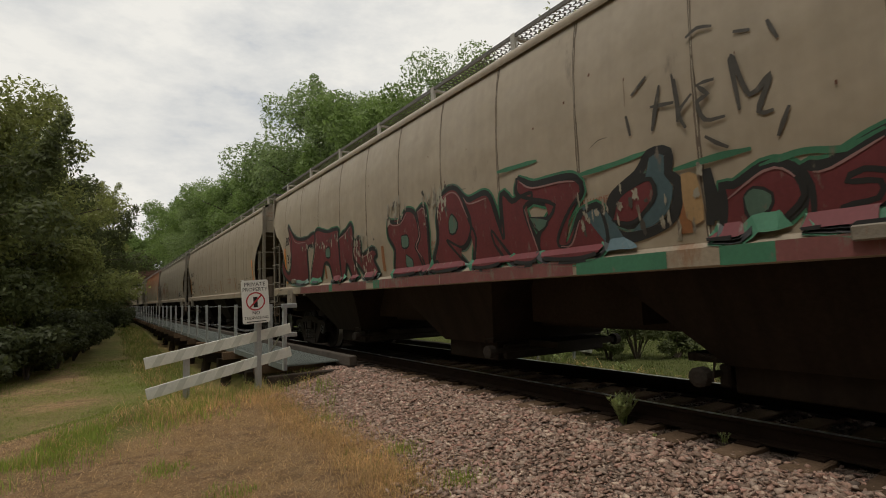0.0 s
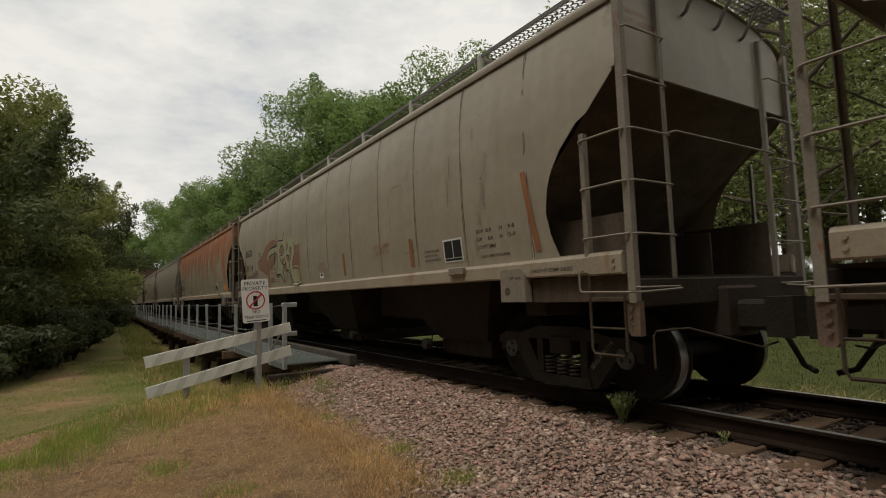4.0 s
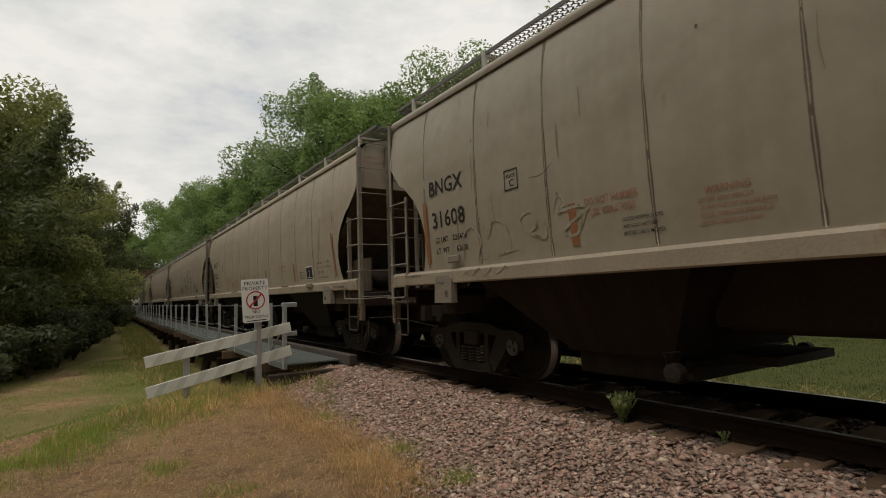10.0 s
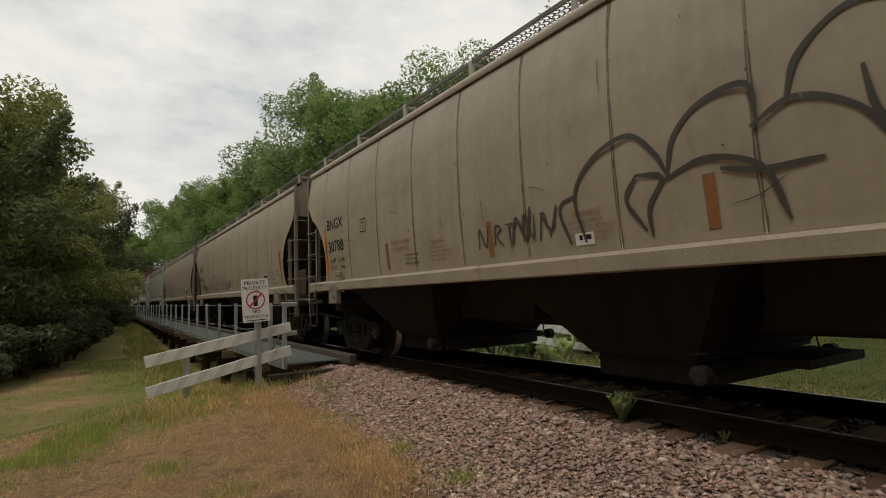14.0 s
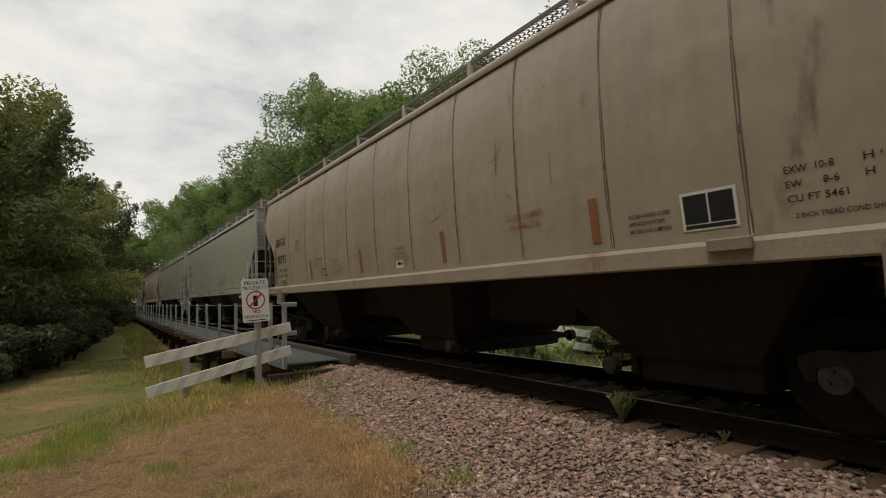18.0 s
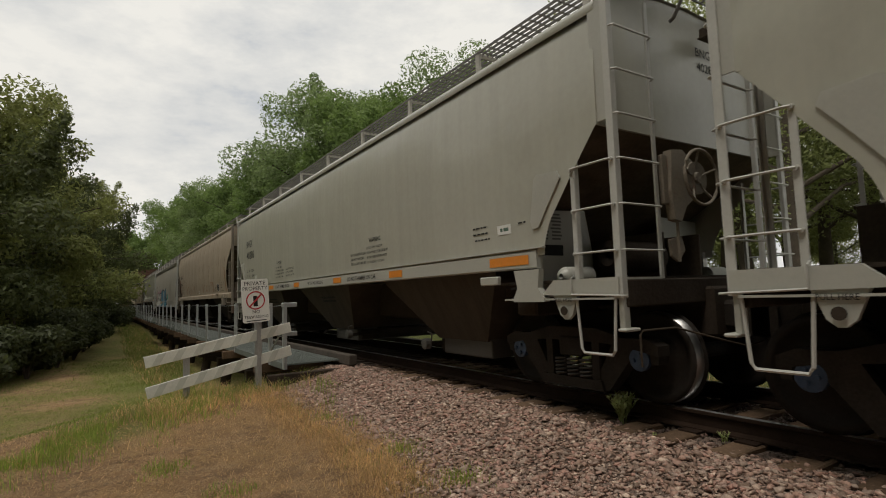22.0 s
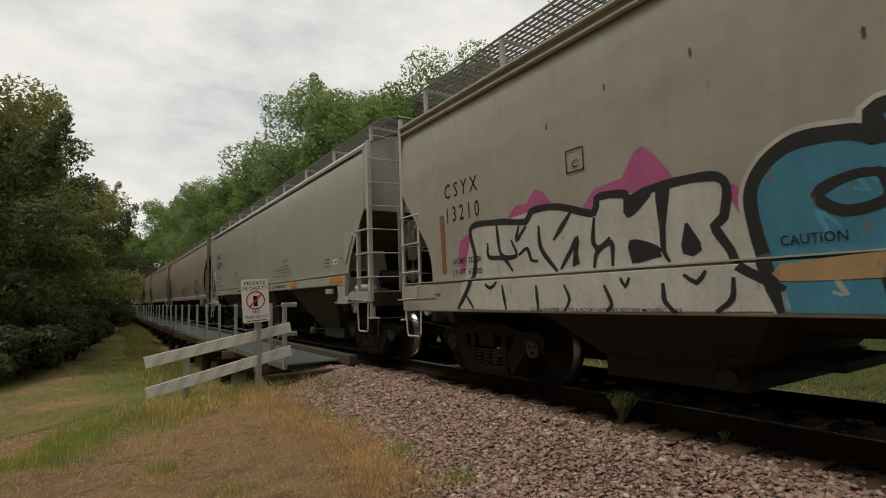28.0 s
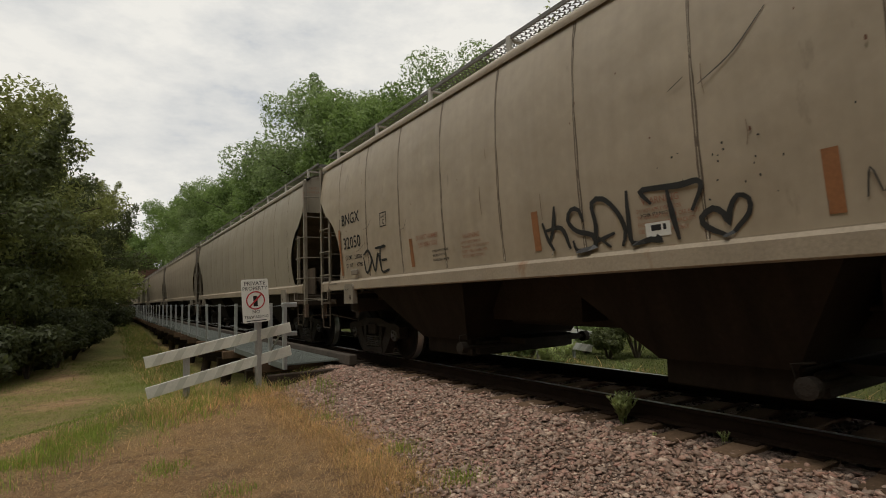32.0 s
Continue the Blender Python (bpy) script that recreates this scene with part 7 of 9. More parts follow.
def graffiti(i, car):
    p = SIDE_OLD
    if i == 0:
        strokes(car, [[(6.99, 2.21), (6.61, 1.84), (6.28, 1.99), (6.11, 2.57), (6.39, 3.03), (5.8, 2.66), (5.05, 2.56), (4.44, 2.62), (4.43, 2.39), (4.93, 2.34), (5.1, 1.62), (5.93, 1.59), (6.66, 1.68), (7.01, 1.91), (6.99, 2.21)]], 0.15, P_TEAL, p, 0.0046, "graffiti_halo")
        strokes(car, [[(6.99, 2.21), (6.61, 1.84), (6.28, 1.99), (6.11, 2.57), (6.39, 3.03), (5.8, 2.66), (5.05, 2.56), (4.44, 2.62), (4.43, 2.39), (4.93, 2.34), (5.1, 1.62), (5.93, 1.59), (6.66, 1.68), (7.01, 1.91), (6.99, 2.21)]], 0.1, P_BLACK, p, 0.0062, "graffiti_outline")
        blob(car, [(6.99, 2.21), (6.61, 1.84), (6.28, 1.99), (6.11, 2.57), (6.39, 3.03), (5.8, 2.66), (5.05, 2.56), (4.44, 2.62), (4.43, 2.39), (4.93, 2.34), (5.1, 1.62), (5.93, 1.59), (6.66, 1.68), (7.01, 1.91)], P_RED, p, 0.008, "graffiti_letters", 0.02)
        strokes(car, [[(6.99, 2.21), (6.61, 1.84), (6.28, 1.99), (6.11, 2.57), (6.39, 3.03), (5.8, 2.66), (5.05, 2.56), (4.44, 2.62), (4.43, 2.39), (4.93, 2.34), (5.1, 1.62), (5.93, 1.59), (6.66, 1.68), (7.01, 1.91), (6.99, 2.21)]], 0.04, P_BLACK, p, 0.0098, "graffiti_edge")
        strokes(car, [[(4.91, 1.61), (4.46, 2.21), (4.32, 2.66), (3.64, 2.56), (3.04, 2.54), (3.02, 2.37), (3.05, 1.74), (3.03, 1.55), (3.47, 1.55), (3.6, 1.87), (3.88, 1.93), (4.27, 1.59), (4.91, 1.61)]], 0.15, P_GREEN, p, 0.0046, "graffiti_halo")
        strokes(car, [[(4.91, 1.61), (4.46, 2.21), (4.32, 2.66), (3.64, 2.56), (3.04, 2.54), (3.02, 2.37), (3.05, 1.74), (3.03, 1.55), (3.47, 1.55), (3.6, 1.87), (3.88, 1.93), (4.27, 1.59), (4.91, 1.61)]], 0.1, P_BLACK, p, 0.0064, "graffiti_outline")
        blob(car, [(4.91, 1.61), (4.46, 2.21), (4.32, 2.66), (3.64, 2.56), (3.04, 2.54), (3.02, 2.37), (3.05, 1.74), (3.03, 1.55), (3.47, 1.55), (3.6, 1.87), (3.88, 1.93), (4.27, 1.59)], P_RED, p, 0.0083, "graffiti_letters", 0.02)
        strokes(car, [[(4.91, 1.61), (4.46, 2.21), (4.32, 2.66), (3.64, 2.56), (3.04, 2.54), (3.02, 2.37), (3.05, 1.74), (3.03, 1.55), (3.47, 1.55), (3.6, 1.87), (3.88, 1.93), (4.27, 1.59), (4.91, 1.61)]], 0.04, P_BLACK, p, 0.01, "graffiti_edge")
        strokes(car, [[(2.97, 2.38), (2.64, 2.46), (2.36, 2.55), (2.28, 2.32), (2.35, 1.94), (2.25, 1.67), (2.18, 1.53), (2.44, 1.525), (2.68, 1.84), (2.89, 1.55), (3.03, 1.56), (2.97, 2.38)]], 0.15, P_GREEN, p, 0.0046, "graffiti_halo")
        strokes(car, [[(2.97, 2.38), (2.64, 2.46), (2.36, 2.55), (2.28, 2.32), (2.35, 1.94), (2.25, 1.67), (2.18, 1.53), (2.44, 1.525), (2.68, 1.84), (2.89, 1.55), (3.03, 1.56), (2.97, 2.38)]], 0.1, P_BLACK, p, 0.0066, "graffiti_outline")
        blob(car, [(2.97, 2.38), (2.64, 2.46), (2.36, 2.55), (2.28, 2.32), (2.35, 1.94), (2.25, 1.67), (2.18, 1.53), (2.44, 1.525), (2.68, 1.84), (2.89, 1.55), (3.03, 1.56)], P_RED, p, 0.0086, "graffiti_letters", 0.02)
        strokes(car, [[(2.97, 2.38), (2.64, 2.46), (2.36, 2.55), (2.28, 2.32), (2.35, 1.94), (2.25, 1.67), (2.18, 1.53), (2.44, 1.525), (2.68, 1.84), (2.89, 1.55), (3.03, 1.56), (2.97, 2.38)]], 0.04, P_BLACK, p, 0.0102, "graffiti_edge")
        strokes(car, [[(2.29, 2.16), (2, 2.24), (1.96, 1.95), (1.48, 2.01), (1.35, 1.9), (1.48, 1.83), (1.34, 1.54), (1.78, 1.525), (2.05, 1.71), (2.33, 1.92), (2.29, 2.16)]], 0.15, P_TEAL, p, 0.0046, "graffiti_halo")
        strokes(car, [[(2.29, 2.16), (2, 2.24), (1.96, 1.95), (1.48, 2.01), (1.35, 1.9), (1.48, 1.83), (1.34, 1.54), (1.78, 1.525), (2.05, 1.71), (2.33, 1.92), (2.29, 2.16)]], 0.1, P_BLACK, p, 0.0062, "graffiti_outline")
        blob(car, [(2.29, 2.16), (2, 2.24), (1.96, 1.95), (1.48, 2.01), (1.35, 1.9), (1.48, 1.83), (1.34, 1.54), (1.78, 1.525), (2.05, 1.71), (2.33, 1.92)], P_RED, p, 0.0089, "graffiti_letters", 0.02)
        strokes(car, [[(2.29, 2.16), (2, 2.24), (1.96, 1.95), (1.48, 2.01), (1.35, 1.9), (1.48, 1.83), (1.34, 1.54), (1.78, 1.525), (2.05, 1.71), (2.33, 1.92), (2.29, 2.16)]], 0.04, P_BLACK, p, 0.0098, "graffiti_edge")
        strokes(car, [[(0.82, 2.45), (0.67, 2.36), (0.38, 2.35), (0.19, 2.48), (-0.03, 2.43), (-0.13, 2.29), (-0.15, 2.05), (-0.01, 1.9), (-0.17, 1.74), (-0.23, 1.57), (-0.13, 1.525), (0.68, 1.53), (0.64, 1.92), (0.82, 2.16), (0.82, 2.45)]], 0.15, P_GREEN, p, 0.0046, "graffiti_halo")
        strokes(car, [[(0.82, 2.45), (0.67, 2.36), (0.38, 2.35), (0.19, 2.48), (-0.03, 2.43), (-0.13, 2.29), (-0.15, 2.05), (-0.01, 1.9), (-0.17, 1.74), (-0.23, 1.57), (-0.13, 1.525), (0.68, 1.53), (0.64, 1.92), (0.82, 2.16), (0.82, 2.45)]], 0.1, P_BLACK, p, 0.0064, "graffiti_outline")
        blob(car, [(0.82, 2.45), (0.67, 2.36), (0.38, 2.35), (0.19, 2.48), (-0.03, 2.43), (-0.13, 2.29), (-0.15, 2.05), (-0.01, 1.9), (-0.17, 1.74), (-0.23, 1.57), (-0.13, 1.525), (0.68, 1.53), (0.64, 1.92), (0.82, 2.16)], P_RED, p, 0.008, "graffiti_letters", 0.02)
        strokes(car, [[(0.82, 2.45), (0.67, 2.36), (0.38, 2.35), (0.19, 2.48), (-0.03, 2.43), (-0.13, 2.29), (-0.15, 2.05), (-0.01, 1.9), (-0.17, 1.74), (-0.23, 1.57), (-0.13, 1.525), (0.68, 1.53), (0.64, 1.92), (0.82, 2.16), (0.82, 2.45)]], 0.04, P_BLACK, p, 0.01, "graffiti_edge")
        strokes(car, [[(-0.13, 2.43), (-0.36, 2.46), (-0.41, 2.16), (-0.39, 1.85), (-0.38, 1.61), (-0.59, 1.65), (-0.59, 1.54), (-0.42, 1.525), (-0.24, 1.525), (-0.06, 1.87), (-0.18, 2.04), (-0.17, 2.28), (-0.13, 2.43)]], 0.15, P_GREEN, p, 0.0046, "graffiti_halo")
        strokes(car, [[(-0.13, 2.43), (-0.36, 2.46), (-0.41, 2.16), (-0.39, 1.85), (-0.38, 1.61), (-0.59, 1.65), (-0.59, 1.54), (-0.42, 1.525), (-0.24, 1.525), (-0.06, 1.87), (-0.18, 2.04), (-0.17, 2.28), (-0.13, 2.43)]], 0.1, P_BLACK, p, 0.0066, "graffiti_outline")
        blob(car, [(-0.13, 2.43), (-0.36, 2.46), (-0.41, 2.16), (-0.39, 1.85), (-0.38, 1.61), (-0.59, 1.65), (-0.59, 1.54), (-0.42, 1.525), (-0.24, 1.525), (-0.06, 1.87), (-0.18, 2.04), (-0.17, 2.28)], P_RED, p, 0.0083, "graffiti_letters", 0.02)
        strokes(car, [[(-0.13, 2.43), (-0.36, 2.46), (-0.41, 2.16), (-0.39, 1.85), (-0.38, 1.61), (-0.59, 1.65), (-0.59, 1.54), (-0.42, 1.525), (-0.24, 1.525), (-0.06, 1.87), (-0.18, 2.04), (-0.17, 2.28), (-0.13, 2.43)]], 0.04, P_BLACK, p, 0.0102, "graffiti_edge")
        strokes(car, [[(-0.79, 2.52), (-1.06, 2.59), (-1.27, 2.5), (-1.48, 2.14), (-1.42, 1.9), (-1.22, 1.79), (-0.89, 1.91), (-1.23, 1.6), (-1.24, 1.525), (-0.49, 1.53), (-0.68, 1.94), (-0.71, 2.26), (-0.79, 2.52)]], 0.15, P_TEAL, p, 0.0046, "graffiti_halo")
        strokes(car, [[(-0.79, 2.52), (-1.06, 2.59), (-1.27, 2.5), (-1.48, 2.14), (-1.42, 1.9), (-1.22, 1.79), (-0.89, 1.91), (-1.23, 1.6), (-1.24, 1.525), (-0.49, 1.53), (-0.68, 1.94), (-0.71, 2.26), (-0.79, 2.52)]], 0.1, P_BLACK, p, 0.0062, "graffiti_outline")
        blob(car, [(-0.79, 2.52), (-1.06, 2.59), (-1.27, 2.5), (-1.48, 2.14), (-1.42, 1.9), (-1.22, 1.79), (-0.89, 1.91), (-1.23, 1.6), (-1.24, 1.525), (-0.49, 1.53), (-0.68, 1.94), (-0.71, 2.26)], P_RED, p, 0.0086, "graffiti_letters", 0.02)
        strokes(car, [[(-0.79, 2.52), (-1.06, 2.59), (-1.27, 2.5), (-1.48, 2.14), (-1.42, 1.9), (-1.22, 1.79), (-0.89, 1.91), (-1.23, 1.6), (-1.24, 1.525), (-0.49, 1.53), (-0.68, 1.94), (-0.71, 2.26), (-0.79, 2.52)]], 0.04, P_BLACK, p, 0.0098, "graffiti_edge")
        strokes(car, [[(-1.33, 2.47), (-1.48, 2.36), (-1.87, 2.37), (-2.03, 2), (-2.11, 1.81), (-2.15, 2.31), (-2.32, 2.2), (-2.48, 2.24), (-2.66, 2.25), (-2.62, 2.16), (-2.51, 2.11), (-2.56, 1.9), (-2.69, 1.525), (-2.3, 1.525), (-2.06, 1.74), (-1.89, 1.93), (-1.92, 1.76), (-2.05, 1.525), (-1.5, 1.525), (-1.56, 1.88), (-1.45, 2.11), (-1.33, 2.47)]], 0.15, P_GREEN, p, 0.0046, "graffiti_halo")
        strokes(car, [[(-1.33, 2.47), (-1.48, 2.36), (-1.87, 2.37), (-2.03, 2), (-2.11, 1.81), (-2.15, 2.31), (-2.32, 2.2), (-2.48, 2.24), (-2.66, 2.25), (-2.62, 2.16), (-2.51, 2.11), (-2.56, 1.9), (-2.69, 1.525), (-2.3, 1.525), (-2.06, 1.74), (-1.89, 1.93), (-1.92, 1.76), (-2.05, 1.525), (-1.5, 1.525), (-1.56, 1.88), (-1.45, 2.11), (-1.33, 2.47)]], 0.1, P_BLACK, p, 0.0064, "graffiti_outline")
        blob(car, [(-1.33, 2.47), (-1.48, 2.36), (-1.87, 2.37), (-2.03, 2), (-2.11, 1.81), (-2.15, 2.31), (-2.32, 2.2), (-2.48, 2.24), (-2.66, 2.25), (-2.62, 2.16), (-2.51, 2.11), (-2.56, 1.9), (-2.69, 1.525), (-2.3, 1.525), (-2.06, 1.74), (-1.89, 1.93), (-1.92, 1.76), (-2.05, 1.525), (-1.5, 1.525), (-1.56, 1.88), (-1.45, 2.11)], P_RED, p, 0.0089, "graffiti_letters", 0.02)
        strokes(car, [[(-1.33, 2.47), (-1.48, 2.36), (-1.87, 2.37), (-2.03, 2), (-2.11, 1.81), (-2.15, 2.31), (-2.32, 2.2), (-2.48, 2.24), (-2.66, 2.25), (-2.62, 2.16), (-2.51, 2.11), (-2.56, 1.9), (-2.69, 1.525), (-2.3, 1.525), (-2.06, 1.74), (-1.89, 1.93), (-1.92, 1.76), (-2.05, 1.525), (-1.5, 1.525), (-1.56, 1.88), (-1.45, 2.11), (-1.33, 2.47)]], 0.04, P_BLACK, p, 0.01, "graffiti_edge")
        strokes(car, [[(-2.44, 2.46), (-2.66, 2.33), (-3.09, 2.31), (-3.3, 2.27), (-3.36, 2.14), (-3.18, 1.98), (-3, 1.76), (-2.97, 1.64), (-3.14, 1.64), (-3.3, 1.88), (-3.38, 1.93), (-3.57, 1.93), (-3.54, 1.525), (-2.78, 1.525), (-2.7, 1.76), (-2.96, 2.01), (-2.92, 2.1), (-2.45, 2.26), (-2.44, 2.46)]], 0.15, P_GREEN, p, 0.0046, "graffiti_halo")
        strokes(car, [[(-2.44, 2.46), (-2.66, 2.33), (-3.09, 2.31), (-3.3, 2.27), (-3.36, 2.14), (-3.18, 1.98), (-3, 1.76), (-2.97, 1.64), (-3.14, 1.64), (-3.3, 1.88), (-3.38, 1.93), (-3.57, 1.93), (-3.54, 1.525), (-2.78, 1.525), (-2.7, 1.76), (-2.96, 2.01), (-2.92, 2.1), (-2.45, 2.26), (-2.44, 2.46)]], 0.1, P_BLACK, p, 0.0066, "graffiti_outline")
        blob(car, [(-2.44, 2.46), (-2.66, 2.33), (-3.09, 2.31), (-3.3, 2.27), (-3.36, 2.14), (-3.18, 1.98), (-3, 1.76), (-2.97, 1.64), (-3.14, 1.64), (-3.3, 1.88), (-3.38, 1.93), (-3.57, 1.93), (-3.54, 1.525), (-2.78, 1.525), (-2.7, 1.76), (-2.96, 2.01), (-2.92, 2.1), (-2.45, 2.26)], P_RED, p, 0.008, "graffiti_letters", 0.02)
        strokes(car, [[(-2.44, 2.46), (-2.66, 2.33), (-3.09, 2.31), (-3.3, 2.27), (-3.36, 2.14), (-3.18, 1.98), (-3, 1.76), (-2.97, 1.64), (-3.14, 1.64), (-3.3, 1.88), (-3.38, 1.93), (-3.57, 1.93), (-3.54, 1.525), (-2.78, 1.525), (-2.7, 1.76), (-2.96, 2.01), (-2.92, 2.1), (-2.45, 2.26), (-2.44, 2.46)]], 0.04, P_BLACK, p, 0.0102, "graffiti_edge")
        strokes(car, [[(-3.69, 1.8), (-3.79, 2), (-4.01, 2.09), (-4.14, 2.1), (-4.17, 1.96), (-4.08, 1.86), (-3.9, 1.75), (-3.69, 1.8)]], 0.15, P_TEAL, p, 0.0046, "graffiti_halo")
        strokes(car, [[(-3.69, 1.8), (-3.79, 2), (-4.01, 2.09), (-4.14, 2.1), (-4.17, 1.96), (-4.08, 1.86), (-3.9, 1.75), (-3.69, 1.8)]], 0.1, P_BLACK, p, 0.0062, "graffiti_outline")
        blob(car, [(-3.69, 1.8), (-3.79, 2), (-4.01, 2.09), (-4.14, 2.1), (-4.17, 1.96), (-4.08, 1.86), (-3.9, 1.75)], P_RED, p, 0.0083, "graffiti_letters", 0.02)
        strokes(car, [[(-3.69, 1.8), (-3.79, 2), (-4.01, 2.09), (-4.14, 2.1), (-4.17, 1.96), (-4.08, 1.86), (-3.9, 1.75), (-3.69, 1.8)]], 0.04, P_BLACK, p, 0.0098, "graffiti_edge")
        strokes(car, [[(-4.61, 1.525), (-4.72, 1.62), (-4.76, 1.83), (-4.75, 1.92), (-4.83, 1.9), (-5.05, 1.99), (-5.18, 1.98), (-5.26, 1.9), (-5.29, 1.76), (-5.2, 1.66), (-5.11, 1.61), (-4.96, 1.61), (-4.85, 1.525), (-4.61, 1.525)]], 0.15, P_GREEN, p, 0.0046, "graffiti_halo")
        strokes(car, [[(-4.61, 1.525), (-4.72, 1.62), (-4.76, 1.83), (-4.75, 1.92), (-4.83, 1.9), (-5.05, 1.99), (-5.18, 1.98), (-5.26, 1.9), (-5.29, 1.76), (-5.2, 1.66), (-5.11, 1.61), (-4.96, 1.61), (-4.85, 1.525), (-4.61, 1.525)]], 0.1, P_BLACK, p, 0.0064, "graffiti_outline")
        blob(car, [(-4.61, 1.525), (-4.72, 1.62), (-4.76, 1.83), (-4.75, 1.92), (-4.83, 1.9), (-5.05, 1.99), (-5.18, 1.98), (-5.26, 1.9), (-5.29, 1.76), (-5.2, 1.66), (-5.11, 1.61), (-4.96, 1.61), (-4.85, 1.525)], P_RED, p, 0.0086, "graffiti_letters", 0.02)
        strokes(car, [[(-4.61, 1.525), (-4.72, 1.62), (-4.76, 1.83), (-4.75, 1.92), (-4.83, 1.9), (-5.05, 1.99), (-5.18, 1.98), (-5.26, 1.9), (-5.29, 1.76), (-5.2, 1.66), (-5.11, 1.61), (-4.96, 1.61), (-4.85, 1.525), (-4.61, 1.525)]], 0.04, P_BLACK, p, 0.01, "graffiti_edge")
        strokes(car, [[(-5.27, 1.525), (-5.33, 1.62), (-5.34, 1.81), (-5.31, 1.93), (-5.46, 1.92), (-5.77, 2.05), (-5.96, 2.06), (-5.92, 1.79), (-5.64, 1.86), (-5.54, 1.8), (-5.71, 1.77), (-5.69, 1.67), (-5.5, 1.64), (-5.5, 1.525), (-5.91, 1.525), (-5.9, 1.525), (-5.27, 1.525)]], 0.15, P_GREEN, p, 0.0046, "graffiti_halo")
        strokes(car, [[(-5.27, 1.525), (-5.33, 1.62), (-5.34, 1.81), (-5.31, 1.93), (-5.46, 1.92), (-5.77, 2.05), (-5.96, 2.06), (-5.92, 1.79), (-5.64, 1.86), (-5.54, 1.8), (-5.71, 1.77), (-5.69, 1.67), (-5.5, 1.64), (-5.5, 1.525), (-5.91, 1.525), (-5.9, 1.525), (-5.27, 1.525)]], 0.1, P_BLACK, p, 0.0066, "graffiti_outline")
        blob(car, [(-5.27, 1.525), (-5.33, 1.62), (-5.34, 1.81), (-5.31, 1.93), (-5.46, 1.92), (-5.77, 2.05), (-5.96, 2.06), (-5.92, 1.79), (-5.64, 1.86), (-5.54, 1.8), (-5.71, 1.77), (-5.69, 1.67), (-5.5, 1.64), (-5.5, 1.525), (-5.91, 1.525), (-5.9, 1.525)], P_RED, p, 0.0089, "graffiti_letters", 0.02)
        strokes(car, [[(-5.27, 1.525), (-5.33, 1.62), (-5.34, 1.81), (-5.31, 1.93), (-5.46, 1.92), (-5.77, 2.05), (-5.96, 2.06), (-5.92, 1.79), (-5.64, 1.86), (-5.54, 1.8), (-5.71, 1.77), (-5.69, 1.67), (-5.5, 1.64), (-5.5, 1.525), (-5.91, 1.525), (-5.9, 1.525), (-5.27, 1.525)]], 0.04, P_BLACK, p, 0.0102, "graffiti_edge")
        strokes(car, [[(3.75, 2.21), (3.54, 2.23), (3.54, 2.05), (3.77, 2.06), (3.75, 2.21)]], 0.05, P_BLACK, p, 0.0102, "graffiti_outline")
        blob(car, [(3.75, 2.21), (3.54, 2.23), (3.54, 2.05), (3.77, 2.06)], P_TEAL, p, 0.0112, "graffiti_counter", 0.02)
        strokes(car, [[(0.39, 2.11), (0.2, 2.1), (0.18, 1.98), (0.25, 1.93), (0.39, 1.95), (0.39, 2.11)]], 0.05, P_BLACK, p, 0.0102, "graffiti_outline")
        blob(car, [(0.39, 2.11), (0.2, 2.1), (0.18, 1.98), (0.25, 1.93), (0.39, 1.95)], P_TEAL, p, 0.0112, "graffiti_counter", 0.02)
        strokes(car, [[(0.3, 1.81), (0.13, 1.72), (0.14, 1.62), (0.32, 1.64), (0.3, 1.81)]], 0.05, P_BLACK, p, 0.0102, "graffiti_outline")
        blob(car, [(0.3, 1.81), (0.13, 1.72), (0.14, 1.62), (0.32, 1.64)], P_TEAL, p, 0.0112, "graffiti_counter", 0.02)
        strokes(car, [[(-4.9, 1.81), (-4.97, 1.86), (-5.08, 1.8), (-5.05, 1.7), (-4.92, 1.66), (-4.9, 1.81)]], 0.05, P_BLACK, p, 0.0102, "graffiti_outline")
        blob(car, [(-4.9, 1.81), (-4.97, 1.86), (-5.08, 1.8), (-5.05, 1.7), (-4.92, 1.66)], P_TEAL, p, 0.0112, "graffiti_counter", 0.02)
        strokes(car, [[(-0.99, 2.16), (-1.07, 2.24), (-1.18, 2.11), (-1.11, 2), (-0.99, 2.01), (-0.99, 2.16)]], 0.05, P_BLACK, p, 0.0102, "graffiti_outline")
        blob(car, [(-0.99, 2.16), (-1.07, 2.24), (-1.18, 2.11), (-1.11, 2), (-0.99, 2.01)], P_TEAL, p, 0.0112, "graffiti_counter", 0.02)
        strokes(car, [[(-2.59, 1.98), (-2.85, 1.92), (-2.71, 1.82), (-2.59, 1.98)]], 0.05, P_BLACK, p, 0.0102, "graffiti_outline")
        blob(car, [(-2.59, 1.98), (-2.85, 1.92), (-2.71, 1.82)], P_TEAL, p, 0.0112, "graffiti_counter", 0.02)
        blob(car, [(-3.34, 1.99), (-3.64, 1.89), (-3.79, 1.64), (-3.98, 1.525), (-3.79, 1.525), (-3.65, 1.525), (-3.63, 1.55), (-3.45, 1.78)], P_BLUEGREY, p, 0.0095, "graffiti_slash", 0.02)
        blob(car, [(-4.05, 1.95), (-4.15, 2.28), (-4.29, 2.27), (-4.27, 2.11), (-4.34, 2), (-4.28, 1.82), (-4.13, 1.71), (-3.9, 1.68), (-4.09, 1.84)], P_BLUEGREY, p, 0.0072, "graffiti_slash", 0.02)
